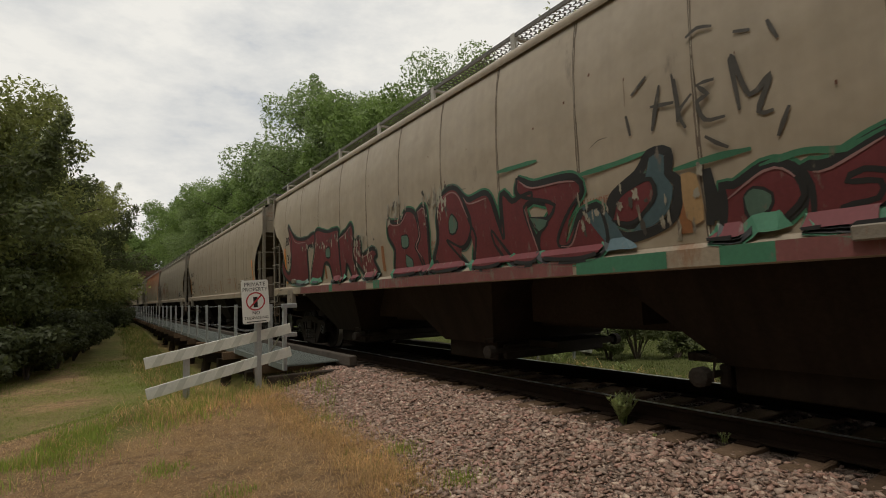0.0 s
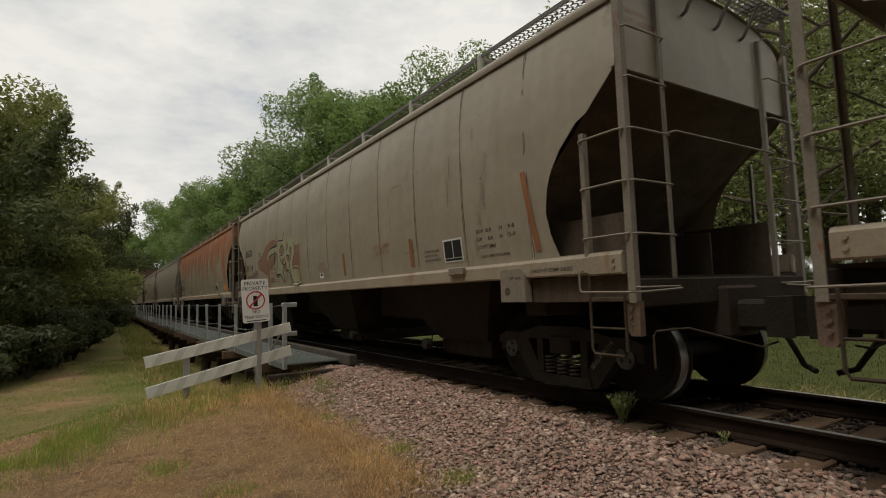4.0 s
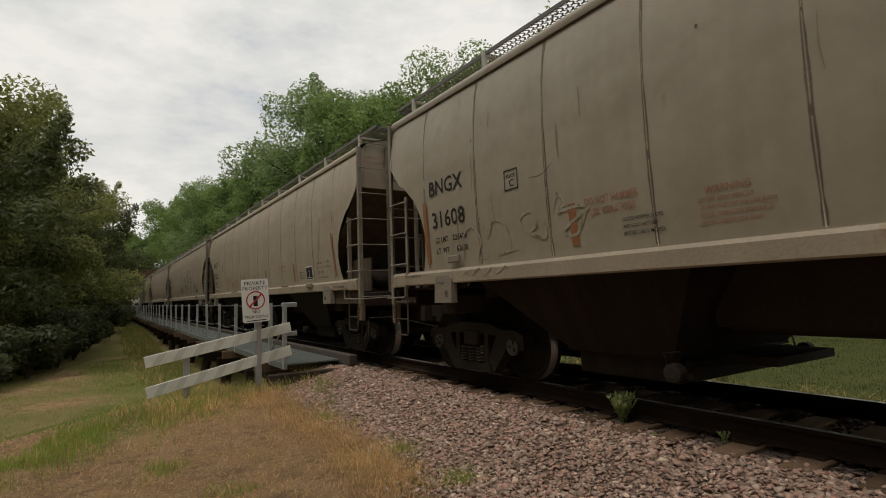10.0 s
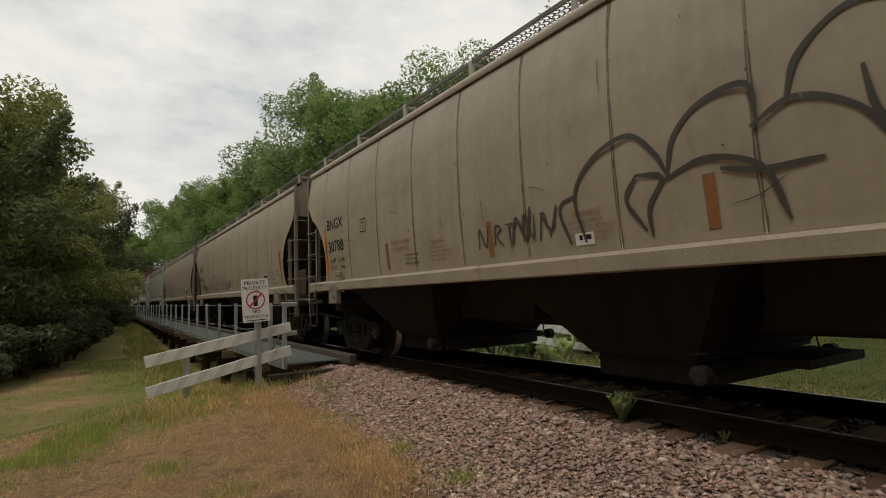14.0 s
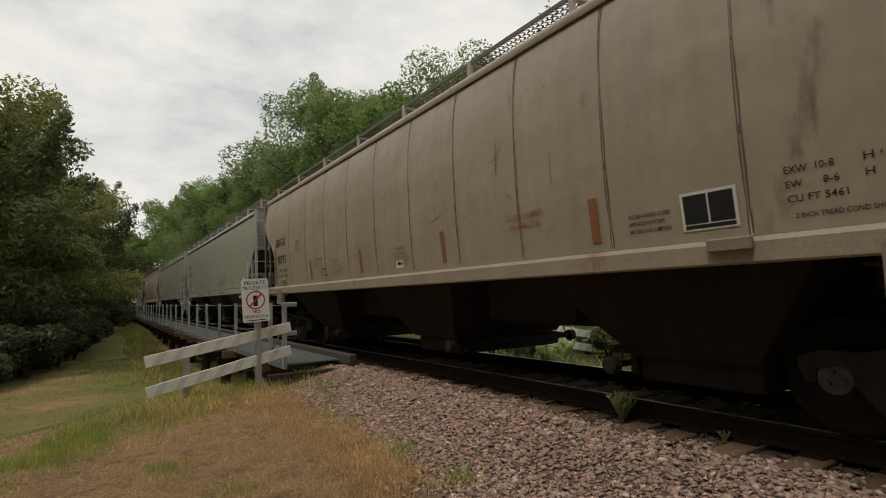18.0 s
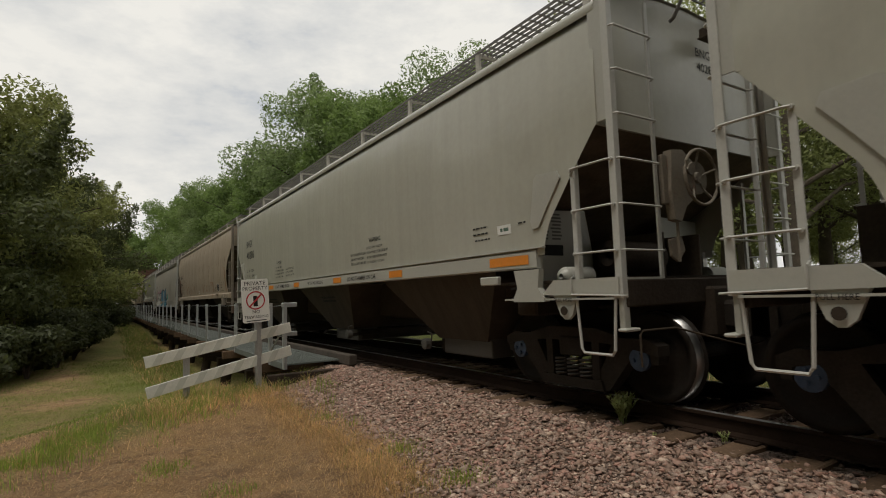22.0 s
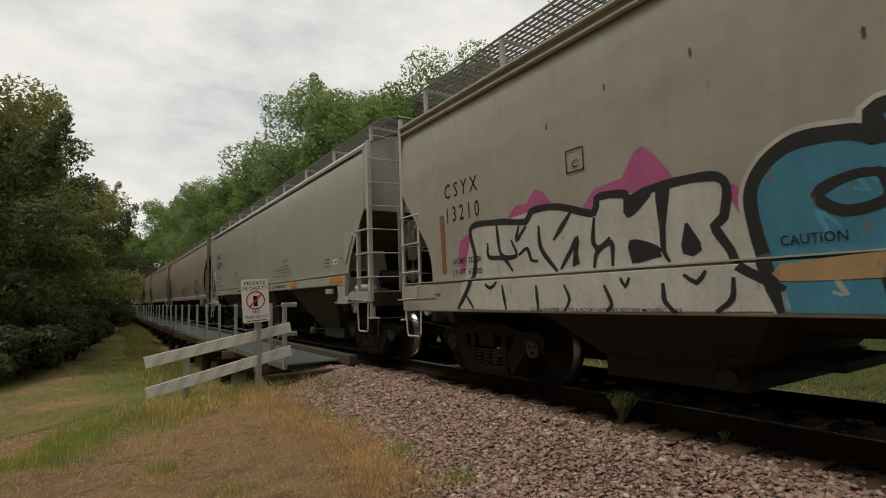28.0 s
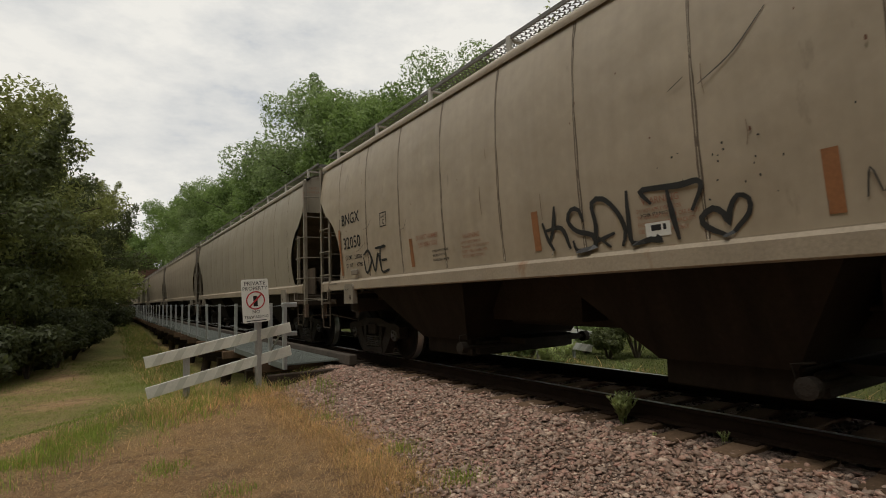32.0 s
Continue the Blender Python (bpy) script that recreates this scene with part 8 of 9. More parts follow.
        strokes(car, [[(-3.65, 1.76), (-3.72, 2.01), (-4.02, 2.17), (-4.15, 2.32), (-4.33, 2.29), (-4.3, 2.11), (-4.39, 2.03), (-4.33, 1.79), (-4.15, 1.67), (-3.82, 1.63), (-3.66, 1.75)]], 0.09, P_BLACK, p, 0.0066, "graffiti_outline")
        blob(car, [(-4.42, 2.08), (-4.55, 2.05), (-4.57, 1.69), (-4.42, 1.72)], P_TANPATCH, p, 0.0072, "paint_patch", 0.05)
        strokes(car, [[(-4.64, 2.08), (-4.65, 1.81), (-4.61, 1.64)], [(-4.67, 1.93), (-4.68, 1.67)]], 0.12, P_BLACK, p, 0.0069, "graffiti_drip")
        strokes(car, [[(-3.31, 2.3), (-3.77, 2.31), (-4.16, 2.34)], [(-4.36, 2.13), (-4.71, 2.15), (-4.99, 2.15)], [(-5.03, 2.01), (-5.31, 2.05), (-5.56, 2.01), (-5.77, 2.08)], [(-2.08, 2.6), (-2.77, 2.58)]], 0.05, P_GREEN, p, 0.0058, "graffiti_shadow")
        strokes(car, [[(6.24, 2.95), (5.81, 2.58), (5.05, 2.49)]], 0.018, P_PINKISH, p, 0.0122, "graffiti_highlight")
        strokes(car, [[(4.94, 1.65), (4.42, 2.21), (4.28, 2.59)]], 0.018, P_PINKISH, p, 0.0122, "graffiti_highlight")
        strokes(car, [[(0.78, 2.42), (0.66, 2.32), (0.38, 2.31), (0.17, 2.44)]], 0.018, P_PINKISH, p, 0.0122, "graffiti_highlight")
        strokes(car, [[(-0.16, 2.41), (-0.35, 2.44), (-0.39, 2.15)]], 0.018, P_PINKISH, p, 0.0122, "graffiti_highlight")
        strokes(car, [[(-0.16, 2.27), (-0.17, 2.05), (-0.04, 1.91), (-0.18, 1.73)]], 0.018, P_PINKISH, p, 0.0122, "graffiti_highlight")
        strokes(car, [[(3, 2.34), (2.64, 2.42), (2.39, 2.52)]], 0.018, P_PINKISH, p, 0.0122, "graffiti_highlight")
        strokes(car, [[(2.25, 2.12), (1.97, 1.91), (1.49, 1.98)]], 0.018, P_PINKISH, p, 0.0122, "graffiti_highlight")
        strokes(car, [[(-4.78, 1.82), (-5.05, 1.97), (-5.18, 1.96), (-5.25, 1.89)]], 0.018, P_PINKISH, p, 0.0122, "graffiti_highlight")
        strokes(car, [[(-5.36, 1.9), (-5.46, 1.9), (-5.76, 2.03)]], 0.018, P_PINKISH, p, 0.0122, "graffiti_highlight")
        strokes(car, [[(-0.82, 2.47), (-1.06, 2.54), (-1.25, 2.46), (-1.43, 2.15)]], 0.018, P_PINKISH, p, 0.0122, "graffiti_highlight")
        strokes(car, [[(-1.37, 2.42), (-1.49, 2.32), (-1.85, 2.33)]], 0.018, P_PINKISH, p, 0.0122, "graffiti_highlight")
        strokes(car, [[(-2.47, 2.41), (-2.67, 2.3), (-3.09, 2.28), (-3.29, 2.25)]], 0.018, P_PINKISH, p, 0.0122, "graffiti_highlight")
        strokes(car, [[(-3, 1.63), (-3.15, 1.63), (-3.3, 1.86)]], 0.018, P_PINKISH, p, 0.0122, "graffiti_highlight")
        strokes(car, [[(-2.52, 2.09), (-2.57, 1.9), (-2.67, 1.57)]], 0.018, P_PINKISH, p, 0.0122, "graffiti_highlight")
        for y0, y1, z0, z1, n in ((2.4, 1.35, 1.6, 2.35, 60), (0.9, 0.2, 2.35, 2.7, 30), (-0.3, -1.0, 2.2, 2.7, 44), (5.4, 1.6, 2.25, 2.45, 50), (-3.3, -4.6, 1.6, 2.1, 30)):
            rs = random.Random(int(y0 * 100))
            for k in range(n):
                patch(car, rs.uniform(y0, y1), rs.uniform(z0, z1), rs.uniform(0.006, 0.03), rs.uniform(0.015, 0.08), rs.choice((P_FAINT, P_FAINT, P_FAINT, P_SOFTBLACK)), p, 0.0125 + 0.0002 * (k % 5), rs.random() * 60, 0.8, "paint_chip")
        for a, b in ((5.5, 3.6), (3.4, 1.75), (1.2, -0.7), (-0.72, -3.2), (-5.1, -6.6)):
            plate(car, a, b, 1.32, 1.465, P_FADERED, p, 0.004, "graffiti_base")
        for a, b in ((3.6, 3.42), (1.45, 1.2), (-3.25, -4.25), (-4.7, -5.1)):
            plate(car, a, b, 1.32, 1.465, P_GREEN, p, 0.0045, "graffiti_base")
        strokes(car, [[(-4.2, 2.5), (-4.3, 2.87)], [(-4.42, 2.92), (-4.45, 2.67), (-4.44, 2.51)], [(-4.2, 2.71), (-4.42, 2.68)], [(-4.44, 2.87), (-4.46, 2.53)], [(-4.58, 2.7), (-4.46, 2.58), (-4.51, 2.44)], [(-4.77, 2.75), (-4.63, 2.75), (-4.71, 2.65), (-4.62, 2.62), (-4.67, 2.46), (-4.83, 2.44)], [(-4.94, 2.45), (-4.91, 2.87), (-5.02, 2.54), (-5.17, 2.64), (-5.07, 2.4), (-5.17, 2.38)], [(-4.02, 2.87), (-4.18, 2.99)], [(-3.95, 2.71), (-3.98, 2.52)], [(-5.27, 2.38), (-5.18, 2.19)], [(-4.66, 2.33), (-4.74, 2.26), (-4.83, 2.2)], [(-4.56, 3.17), (-4.66, 3.21), (-4.78, 3.17)], [(-4.94, 3.05), (-5.06, 3.01)], [(-5.18, 3.03), (-5.24, 2.87)]], 0.04, P_SOFTBLACK, p, 0.006)
    if i == 2:
        blob(car, [(5.03, 2.34), (4.66, 2.43), (4.12, 2.69), (3.78, 2.78), (3.34, 2.82), (2.9, 2.74), (2.94, 2.67), (3.79, 2.61), (3.93, 2.4), (3.89, 1.89), (4.48, 1.98), (4.96, 2.12)], P_BRICK, p, 0.0036, "graffiti_cloud", 0.12)
        blob(car, [(3.96, 2.21), (3.81, 2.18), (3.88, 1.59), (3.99, 1.6)], P_BRICK, p, 0.004, "graffiti_cloud", 0.05)
        blob(car, [(5.84, 2.04), (5.68, 2.04), (5.46, 2.04), (5.31, 2.07), (5.18, 2.07), (5.08, 2.06), (5.09, 1.97), (5.23, 1.94), (5.41, 1.9), (5.55, 1.89), (5.64, 1.9), (5.67, 1.96)], P_BRICK, p, 0.004, "graffiti_cloud", 0.06)
        blob(car, [(2.86, 2.73), (2.62, 2.74), (2.36, 2.74), (2.31, 2.91), (2.02, 2.68), (1.88, 2.66), (1.61, 2.71), (1.35, 2.64), (0.97, 2.65), (1.08, 1.525), (1.48, 1.54), (1.67, 1.55), (1.85, 1.76), (2.13, 2.06), (2.41, 1.63), (2.78, 1.82), (3.12, 1.83), (2.96, 2.2), (2.88, 2.38)], P_PALE, p, 0.0042, "graffiti_letters", 0.03)
        blob(car, [(3.94, 2.36), (3.8, 2.59), (3.35, 2.62), (2.9, 2.63), (2.86, 2.7), (2.91, 2.53), (2.9, 2.41), (3.07, 2.49), (3.49, 2.47), (3.72, 2.36), (3.85, 2.13)], P_PALE, p, 0.0046, "graffiti_letters", 0.02)
        blob(car, [(3.8, 2.2), (3.72, 2.36), (3.44, 2.44), (3.17, 2.38), (3.23, 2.21), (3.56, 2.08), (3.86, 2.04)], P_BRICK, p, 0.0056, "graffiti_fill", 0.03)
        blob(car, [(2.62, 2.46), (2.46, 2.58), (2.3, 2.5), (2.36, 2.38), (2.56, 2.36)], P_BRICK, p, 0.0058, "graffiti_fill", 0.03)
        blob(car, [(2.55, 2.2), (2.23, 2.26), (2.22, 2.19), (2.34, 2.13), (2.46, 2.13)], P_BRICK, p, 0.006, "graffiti_fill", 0.03)
        blob(car, [(2.39, 1.9), (2.31, 2.04), (2.17, 2.09), (2.12, 1.95), (2.27, 1.94)], P_BRICK, p, 0.0056, "graffiti_fill", 0.03)
        blob(car, [(2.06, 2.45), (1.99, 2.62), (1.93, 2.57), (1.96, 2.48), (2.04, 2.44)], P_BRICK, p, 0.0058, "graffiti_fill", 0.03)
        blob(car, [(1.75, 2.23), (1.71, 2.46), (1.68, 2.46), (1.65, 2.41), (1.68, 2.27)], P_BRICK, p, 0.006, "graffiti_fill", 0.03)
        blob(car, [(2.06, 2.26), (1.86, 2.26), (1.83, 2.21), (1.88, 2.11), (2, 2.14), (2.04, 2.21)], P_BRICK, p, 0.0056, "graffiti_fill", 0.03)
        blob(car, [(1.62, 1.95), (1.54, 2.15), (1.42, 2.26), (1.37, 2.47), (1.25, 2.49), (1.09, 2.48), (0.99, 2.49), (1.03, 2.01), (1.42, 2), (1.54, 1.94)], P_BRICK, p, 0.0058, "graffiti_fill", 0.03)
        blob(car, [(3.8, 1.75), (3.53, 1.8), (3.35, 1.75), (3.48, 1.66), (3.74, 1.66)], P_BRICK, p, 0.006, "graffiti_fill", 0.03)
        strokes(car, [[(3.94, 2.03), (3.94, 2.36), (3.84, 2.51), (3.72, 2.57), (3.35, 2.61), (2.91, 2.62), (2.87, 2.68)]], 0.034, P_BLACK, p, 0.0068, "graffiti_outline")
        strokes(car, [[(3.85, 2.11), (3.74, 2.36), (3.37, 2.42), (3.08, 2.43), (3.02, 2.45)]], 0.034, P_BLACK, p, 0.0068, "graffiti_outline")
        strokes(car, [[(3.21, 2.13), (3.06, 2.35), (2.91, 2.38), (2.88, 2.23), (3.05, 1.92), (3.13, 1.85), (2.78, 1.84), (2.63, 1.78), (2.41, 1.61), (2.44, 1.88), (2.39, 2.03), (2.17, 2.1), (2.11, 2.15), (2.3, 2.06), (2.58, 2.18), (2.66, 2.33)]], 0.034, P_BLACK, p, 0.0068, "graffiti_outline")
        strokes(car, [[(2.61, 2.35), (2.66, 2.45), (2.46, 2.6), (2.28, 2.5), (2.33, 2.35), (2.61, 2.33)]], 0.034, P_BLACK, p, 0.0068, "graffiti_outline")
        strokes(car, [[(2.84, 2.74), (2.62, 2.73), (2.35, 2.72), (2.3, 2.88), (2.21, 2.87)]], 0.034, P_BLACK, p, 0.0068, "graffiti_outline")
        strokes(car, [[(2.09, 2.41), (2.04, 2.44), (1.95, 2.5), (1.93, 2.59), (1.99, 2.66)]], 0.034, P_BLACK, p, 0.0068, "graffiti_outline")
        strokes(car, [[(2.06, 2.26), (2.02, 2.29), (1.83, 2.26), (1.86, 2.1), (1.82, 1.83), (1.67, 1.57), (1.47, 1.56), (1.19, 1.59)]], 0.034, P_BLACK, p, 0.0068, "graffiti_outline")
        strokes(car, [[(1.78, 2.18), (1.74, 2.43), (1.7, 2.48), (1.63, 2.41), (1.67, 2.23), (1.77, 2.15)]], 0.034, P_BLACK, p, 0.0068, "graffiti_outline")
        strokes(car, [[(1.6, 1.92), (1.57, 2.09), (1.42, 2.26), (1.37, 2.43), (1.45, 2.58)]], 0.034, P_BLACK, p, 0.0068, "graffiti_outline")
        strokes(car, [[(1.59, 1.91), (1.43, 1.94), (1.15, 1.91)]], 0.034, P_BLACK, p, 0.0068, "graffiti_outline")
        strokes(car, [[(2.21, 1.9), (2.15, 1.9), (1.95, 1.9), (1.8, 1.63), (1.67, 1.53)]], 0.034, P_BLACK, p, 0.0068, "graffiti_outline")
        strokes(car, [[(2.79, 1.95), (2.73, 2.01)]], 0.034, P_BLACK, p, 0.0068, "graffiti_outline")
        strokes(car, [[(3.74, 2.07), (3.62, 2.14)], [(3.69, 2.08), (3.56, 2.05)], [(3.52, 2.05), (3.49, 2.13), (3.43, 2.06)], [(3.4, 2.03), (3.29, 2.1)]], 0.02, P_SOFTBLACK, p, 0.008, "graffiti_tag")
    if i == 3:
        strokes(car, [[(-1.78, 1.95), (-1.93, 1.85), (-1.88, 1.75)], [(-1.98, 1.8), (-2.13, 1.95), (-2.18, 1.78)], [(-2.28, 1.98), (-2.30, 1.76), (-2.43, 1.85), (-2.28, 1.9)], [(-2.43, 2.0), (-2.63, 2.02), (-2.53, 2.02), (-2.56, 1.76)], [(-2.68, 1.86), (-2.78, 1.8), (-2.88, 1.95), (-2.68, 1.98)]], 0.014, P_SOFTBLACK, p)
        r = random.Random(33)
        for _ in range(46):      # a row of tarry splashes with short runs below them
            y = -0.2 - 4.6 * r.random() ** 0.8
            z = 2.58 + r.gauss(0, 0.02)
            patch(car, y, z, r.uniform(0.01, 0.03), r.uniform(0.006, 0.014), P_BLACK, p, seed=r.random() * 50, name="paint_speck")
            if r.random() < 0.5:
                strokes(car, [[(y, z), (y, z - 0.04), (y, z - r.uniform(0.06, 0.16))]], 0.008, P_SOFTBLACK, p, 0.0038, "rust_run")
        letters(car, "8", -3.98, -4.05, 1.76, 1.85, P_BLACK, p)
        letters(car, "23", -3.95, -4.1, 1.6, 1.71, P_BLACK, p)
    if i == 6:
        strokes(car, [[(-0.40, 1.62), (-0.32, 2.1), (-0.60, 2.42), (-1.00, 2.52), (-1.25, 2.3), (-1.35, 2.1)], [(-1.05, 2.15), (-0.92, 1.95), (-1.10, 1.65)], [(-1.05, 2.15), (-1.30, 2.08), (-1.15, 1.85), (-1.15, 1.6)],
                      [(-1.35, 2.1), (-1.45, 2.4), (-1.70, 2.6), (-2.05, 2.62), (-2.10, 2.3)], [(-1.30, 2.05), (-1.70, 2.15), (-2.10, 2.0), (-2.25, 1.6)], [(-1.80, 2.05), (-2.10, 1.98), (-2.50, 1.98)], [(-2.05, 2.3), (-2.35, 2.42), (-2.70, 2.25), (-2.90, 1.9), (-2.92, 1.5)],
                      [(-2.30, 2.42), (-2.40, 2.7), (-2.70, 2.9), (-3.00, 2.8), (-2.95, 2.5)], [(-2.75, 2.5), (-2.80, 2.2), (-2.92, 2.0)], [(-3.10, 2.6), (-3.40, 2.4), (-3.70, 2.45), (-3.80, 2.0), (-3.60, 1.65)], [(-3.30, 2.2), (-3.60, 2.3), (-3.90, 2.2)], [(-0.35, 2.1), (-0.10, 2.0), (-0.20, 1.62)]], 0.045, P_SOFTBLACK, p)
        strokes(car, [[(-4.70, 1.7), (-4.75, 2.25), (-4.92, 1.8), (-5.00, 2.3)], [(-5.15, 2.0), (-5.25, 1.8), (-5.35, 2.0), (-5.20, 2.1)], [(-5.40, 1.75), (-5.45, 2.1), (-5.60, 1.8)], [(0.70, 1.7), (0.60, 2.0), (0.45, 1.75), (0.35, 2.1)], [(0.20, 2.0), (0.05, 1.8), (-0.05, 2.05)]], 0.045, P_SOFTBLACK, p)
        strokes(car, [[(1.35, 1.7), (1.3, 1.95), (1.2, 1.72), (1.12, 1.98)], [(1.02, 1.72), (0.98, 1.96), (0.88, 1.9), (0.98, 1.84), (0.86, 1.7)], [(0.8, 1.95), (0.66, 1.94), (0.73, 1.93), (0.72, 1.68)], [(0.5, 1.72), (0.46, 2.02), (0.34, 1.74), (0.3, 2.0)], [(0.24, 1.7), (0.16, 2.0), (0.06, 1.72)]], 0.03, P_SOFTBLACK, p)
    if i == 7:
        strokes(car, [[(5.7, 1.72), (5.6, 1.66), (5.5, 1.9), (5.42, 1.62)], [(5.45, 1.66), (5.3, 1.98), (5.22, 1.7), (5.35, 1.76)], [(5.3, 2.06), (5.2, 2.1), (5.15, 2.0), (5.25, 1.98)], [(5.12, 1.62), (5.08, 1.94), (4.98, 1.64), (4.93, 1.9)], [(4.9, 1.66), (4.82, 1.86), (4.76, 1.64), (4.66, 1.84), (4.6, 1.66)], [(4.4, 1.66), (4.34, 1.9), (4.2, 1.68), (4.05, 1.74)]], 0.035, P_BLACK, p)
        strokes(car, [[(5.6, 1.9), (5.5, 1.6), (5.35, 2.0), (5.2, 1.65)], [(5.1, 1.85), (4.95, 1.6), (4.9, 1.8), (4.75, 1.55)], [(3.0, 1.6), (2.6, 1.7), (2.2, 1.6)]], 0.035, P_SOFTBLACK, p)
        strokes(car, [[(3.4, 1.6), (3.3, 2.1), (2.6, 2.25), (2.2, 1.9), (2.4, 1.65)], [(1.5, 1.7), (1.4, 2.0), (1.0, 2.1), (0.9, 1.8), (1.2, 1.65)]], 0.05, P_GHOST, p)
        strokes(car, [[(0.55, 1.9), (0.62, 1.75), (0.45, 1.6), (0.35, 1.85)], [(0.3, 1.62), (0.28, 1.88), (0.15, 1.62)], [(0.1, 1.85), (0.0, 1.7), (-0.1, 1.88), (0.02, 1.9)], [(-0.15, 1.62), (-0.25, 1.88), (-0.35, 1.7), (-0.5, 1.85)], [(2.1, 1.75), (1.9, 1.95), (1.6, 1.7)]], 0.045, P_PURPLE, p)
    if i == 14:
        strokes(car, [[(1.0, 1.89), (0.94, 1.7), (0.84, 1.53)], [(0.8, 2.04), (0.84, 1.84), (0.92, 1.67)], [(0.96, 1.8), (0.73, 1.8), (0.64, 1.58)],
                      [(0.43, 1.83), (0.47, 1.95), (0.57, 1.97), (0.63, 1.87), (0.53, 1.75), (0.34, 1.69), (0.31, 1.58), (0.44, 1.55), (0.56, 1.56), (0.59, 1.66)],
                      [(0.33, 1.57), (0.28, 1.77), (0.3, 1.99), (0.16, 2.01), (0.01, 1.86), (-0.05, 1.68), (0.0, 1.55)], [(0.29, 1.62), (0.07, 1.68)], [(0.27, 1.66), (0.13, 1.55)],
                      [(-0.11, 2.04), (-0.1, 1.82), (-0.11, 1.57), (-0.3, 1.58), (-0.41, 1.56), (-0.36, 1.61)], [(-0.35, 1.88), (-0.25, 2.0), (-0.36, 2.01), (-0.63, 1.99), (-0.78, 2.0), (-0.81, 1.94), (-0.71, 1.77)], [(-0.51, 1.98), (-0.54, 1.74), (-0.57, 1.55)]], 0.05, P_BLACK, p)
        strokes(car, [[(-0.99, 1.53), (-0.82, 1.62), (-0.78, 1.7), (-0.88, 1.76), (-0.96, 1.71), (-0.99, 1.63), (-1.01, 1.73), (-1.08, 1.83), (-1.16, 1.79), (-1.15, 1.69), (-1.06, 1.6), (-0.99, 1.53)]], 0.045, P_BLACK, p)
        strokes(car, [[(5.66, 1.92), (5.45, 1.98), (5.35, 1.8), (5.6, 1.6), (5.67, 1.88)], [(5.33, 1.88), (5.24, 1.62), (5.06, 1.9), (5.0, 1.6)], [(5.16, 2.0), (4.76, 2.0), (4.95, 1.98), (4.98, 1.6), (4.7, 1.61)], [(4.95, 1.78), (4.74, 1.78)]], 0.05, P_BLACK, p)
        strokes(car, [[(-4.51, 2.32), (-4.53, 2.24), (-4.56, 2.07), (-4.65, 1.98)], [(-4.73, 2.25), (-4.72, 2.17), (-4.6, 2.05)], [(-4.34, 2.17), (-4.53, 2.15), (-4.63, 2.05), (-4.77, 2.13)], [(-4.81, 2.2), (-4.8, 2.11), (-4.92, 2.01)], [(-5.02, 2.23), (-5.09, 2.12), (-5.17, 2.0)], [(-5.3, 2.18), (-5.27, 2.09), (-5.18, 2.01)], [(-5.06, 2.0), (-4.91, 1.93), (-4.99, 2.04)], [(-5.34, 2.2), (-5.3, 2.1), (-5.38, 1.96), (-5.5, 1.92)], [(-5.65, 2.19), (-5.63, 2.12), (-5.54, 2.01), (-5.57, 1.89)], [(-5.52, 2.04), (-5.68, 2.04), (-5.94, 1.98)], [(-5.57, 1.89), (-5.77, 1.87), (-5.98, 1.81), (-6.18, 1.7)], [(-5.34, 2.04), (-5.25, 1.97), (-5.37, 1.92), (-5.48, 1.95)]], 0.034, P_BLACK, p)
        strokes(car, [[(-4.28, 1.9), (-4.46, 1.83), (-4.67, 1.75)], [(-4.79, 1.93), (-4.58, 1.82), (-4.41, 1.74), (-4.35, 1.63)], [(-4.58, 1.82), (-4.67, 1.66), (-4.66, 1.51)], [(-4.81, 1.49), (-4.67, 1.7), (-4.83, 1.74), (-4.93, 1.92)], [(-4.88, 1.91), (-4.9, 1.76), (-4.99, 1.55)], [(-4.67, 1.7), (-4.97, 1.7)], [(-4.93, 1.92), (-5.02, 1.78), (-5.02, 1.55)], [(-5.15, 1.89), (-5.18, 1.66), (-5.2, 1.54)], [(-5.22, 1.84), (-5.19, 1.94), (-5.34, 1.92)], [(-5.28, 1.88), (-5.23, 1.76), (-5.37, 1.71)], [(-5.31, 1.53), (-5.2, 1.65), (-5.26, 1.69), (-5.36, 1.64)], [(-5.39, 1.54), (-5.37, 1.69), (-5.45, 1.6), (-5.64, 1.8), (-5.66, 1.65), (-5.6, 1.52)], [(-5.71, 1.57), (-5.72, 1.51)]], 0.034, P_BLACK, p)
        strokes(car, [[(-4.53, 2.5), (-4.53, 2.38), (-4.52, 2.29)], [(-4.73, 2.35), (-4.73, 2.23)], [(-4.82, 2.21), (-5.0, 2.27), (-5.15, 2.34), (-5.23, 2.31), (-5.3, 2.18)], [(-5.53, 2.15), (-5.55, 2.23), (-5.52, 2.31), (-5.42, 2.31), (-5.34, 2.2)], [(-5.66, 2.28), (-5.64, 2.19)], [(-5.65, 2.24), (-5.79, 2.18), (-5.91, 2.22)], [(-6.11, 1.97), (-6.13, 1.87), (-6.16, 1.75)], [(-5.86, 1.82), (-5.75, 1.66)]], 0.06, P_NAVY, p, 0.005)
        strokes(car, [[(-1.87, 1.68), (-1.9, 1.86), (-1.95, 1.7)], [(-1.96, 1.7), (-2.0, 1.78), (-2.05, 1.7), (-1.99, 1.69)], [(-2.1, 1.78), (-2.07, 1.72), (-2.13, 1.7)], [(-2.16, 1.86), (-2.17, 1.68), (-2.22, 1.76), (-2.2, 1.66)]], 0.018, P_SOFTBLACK, p)
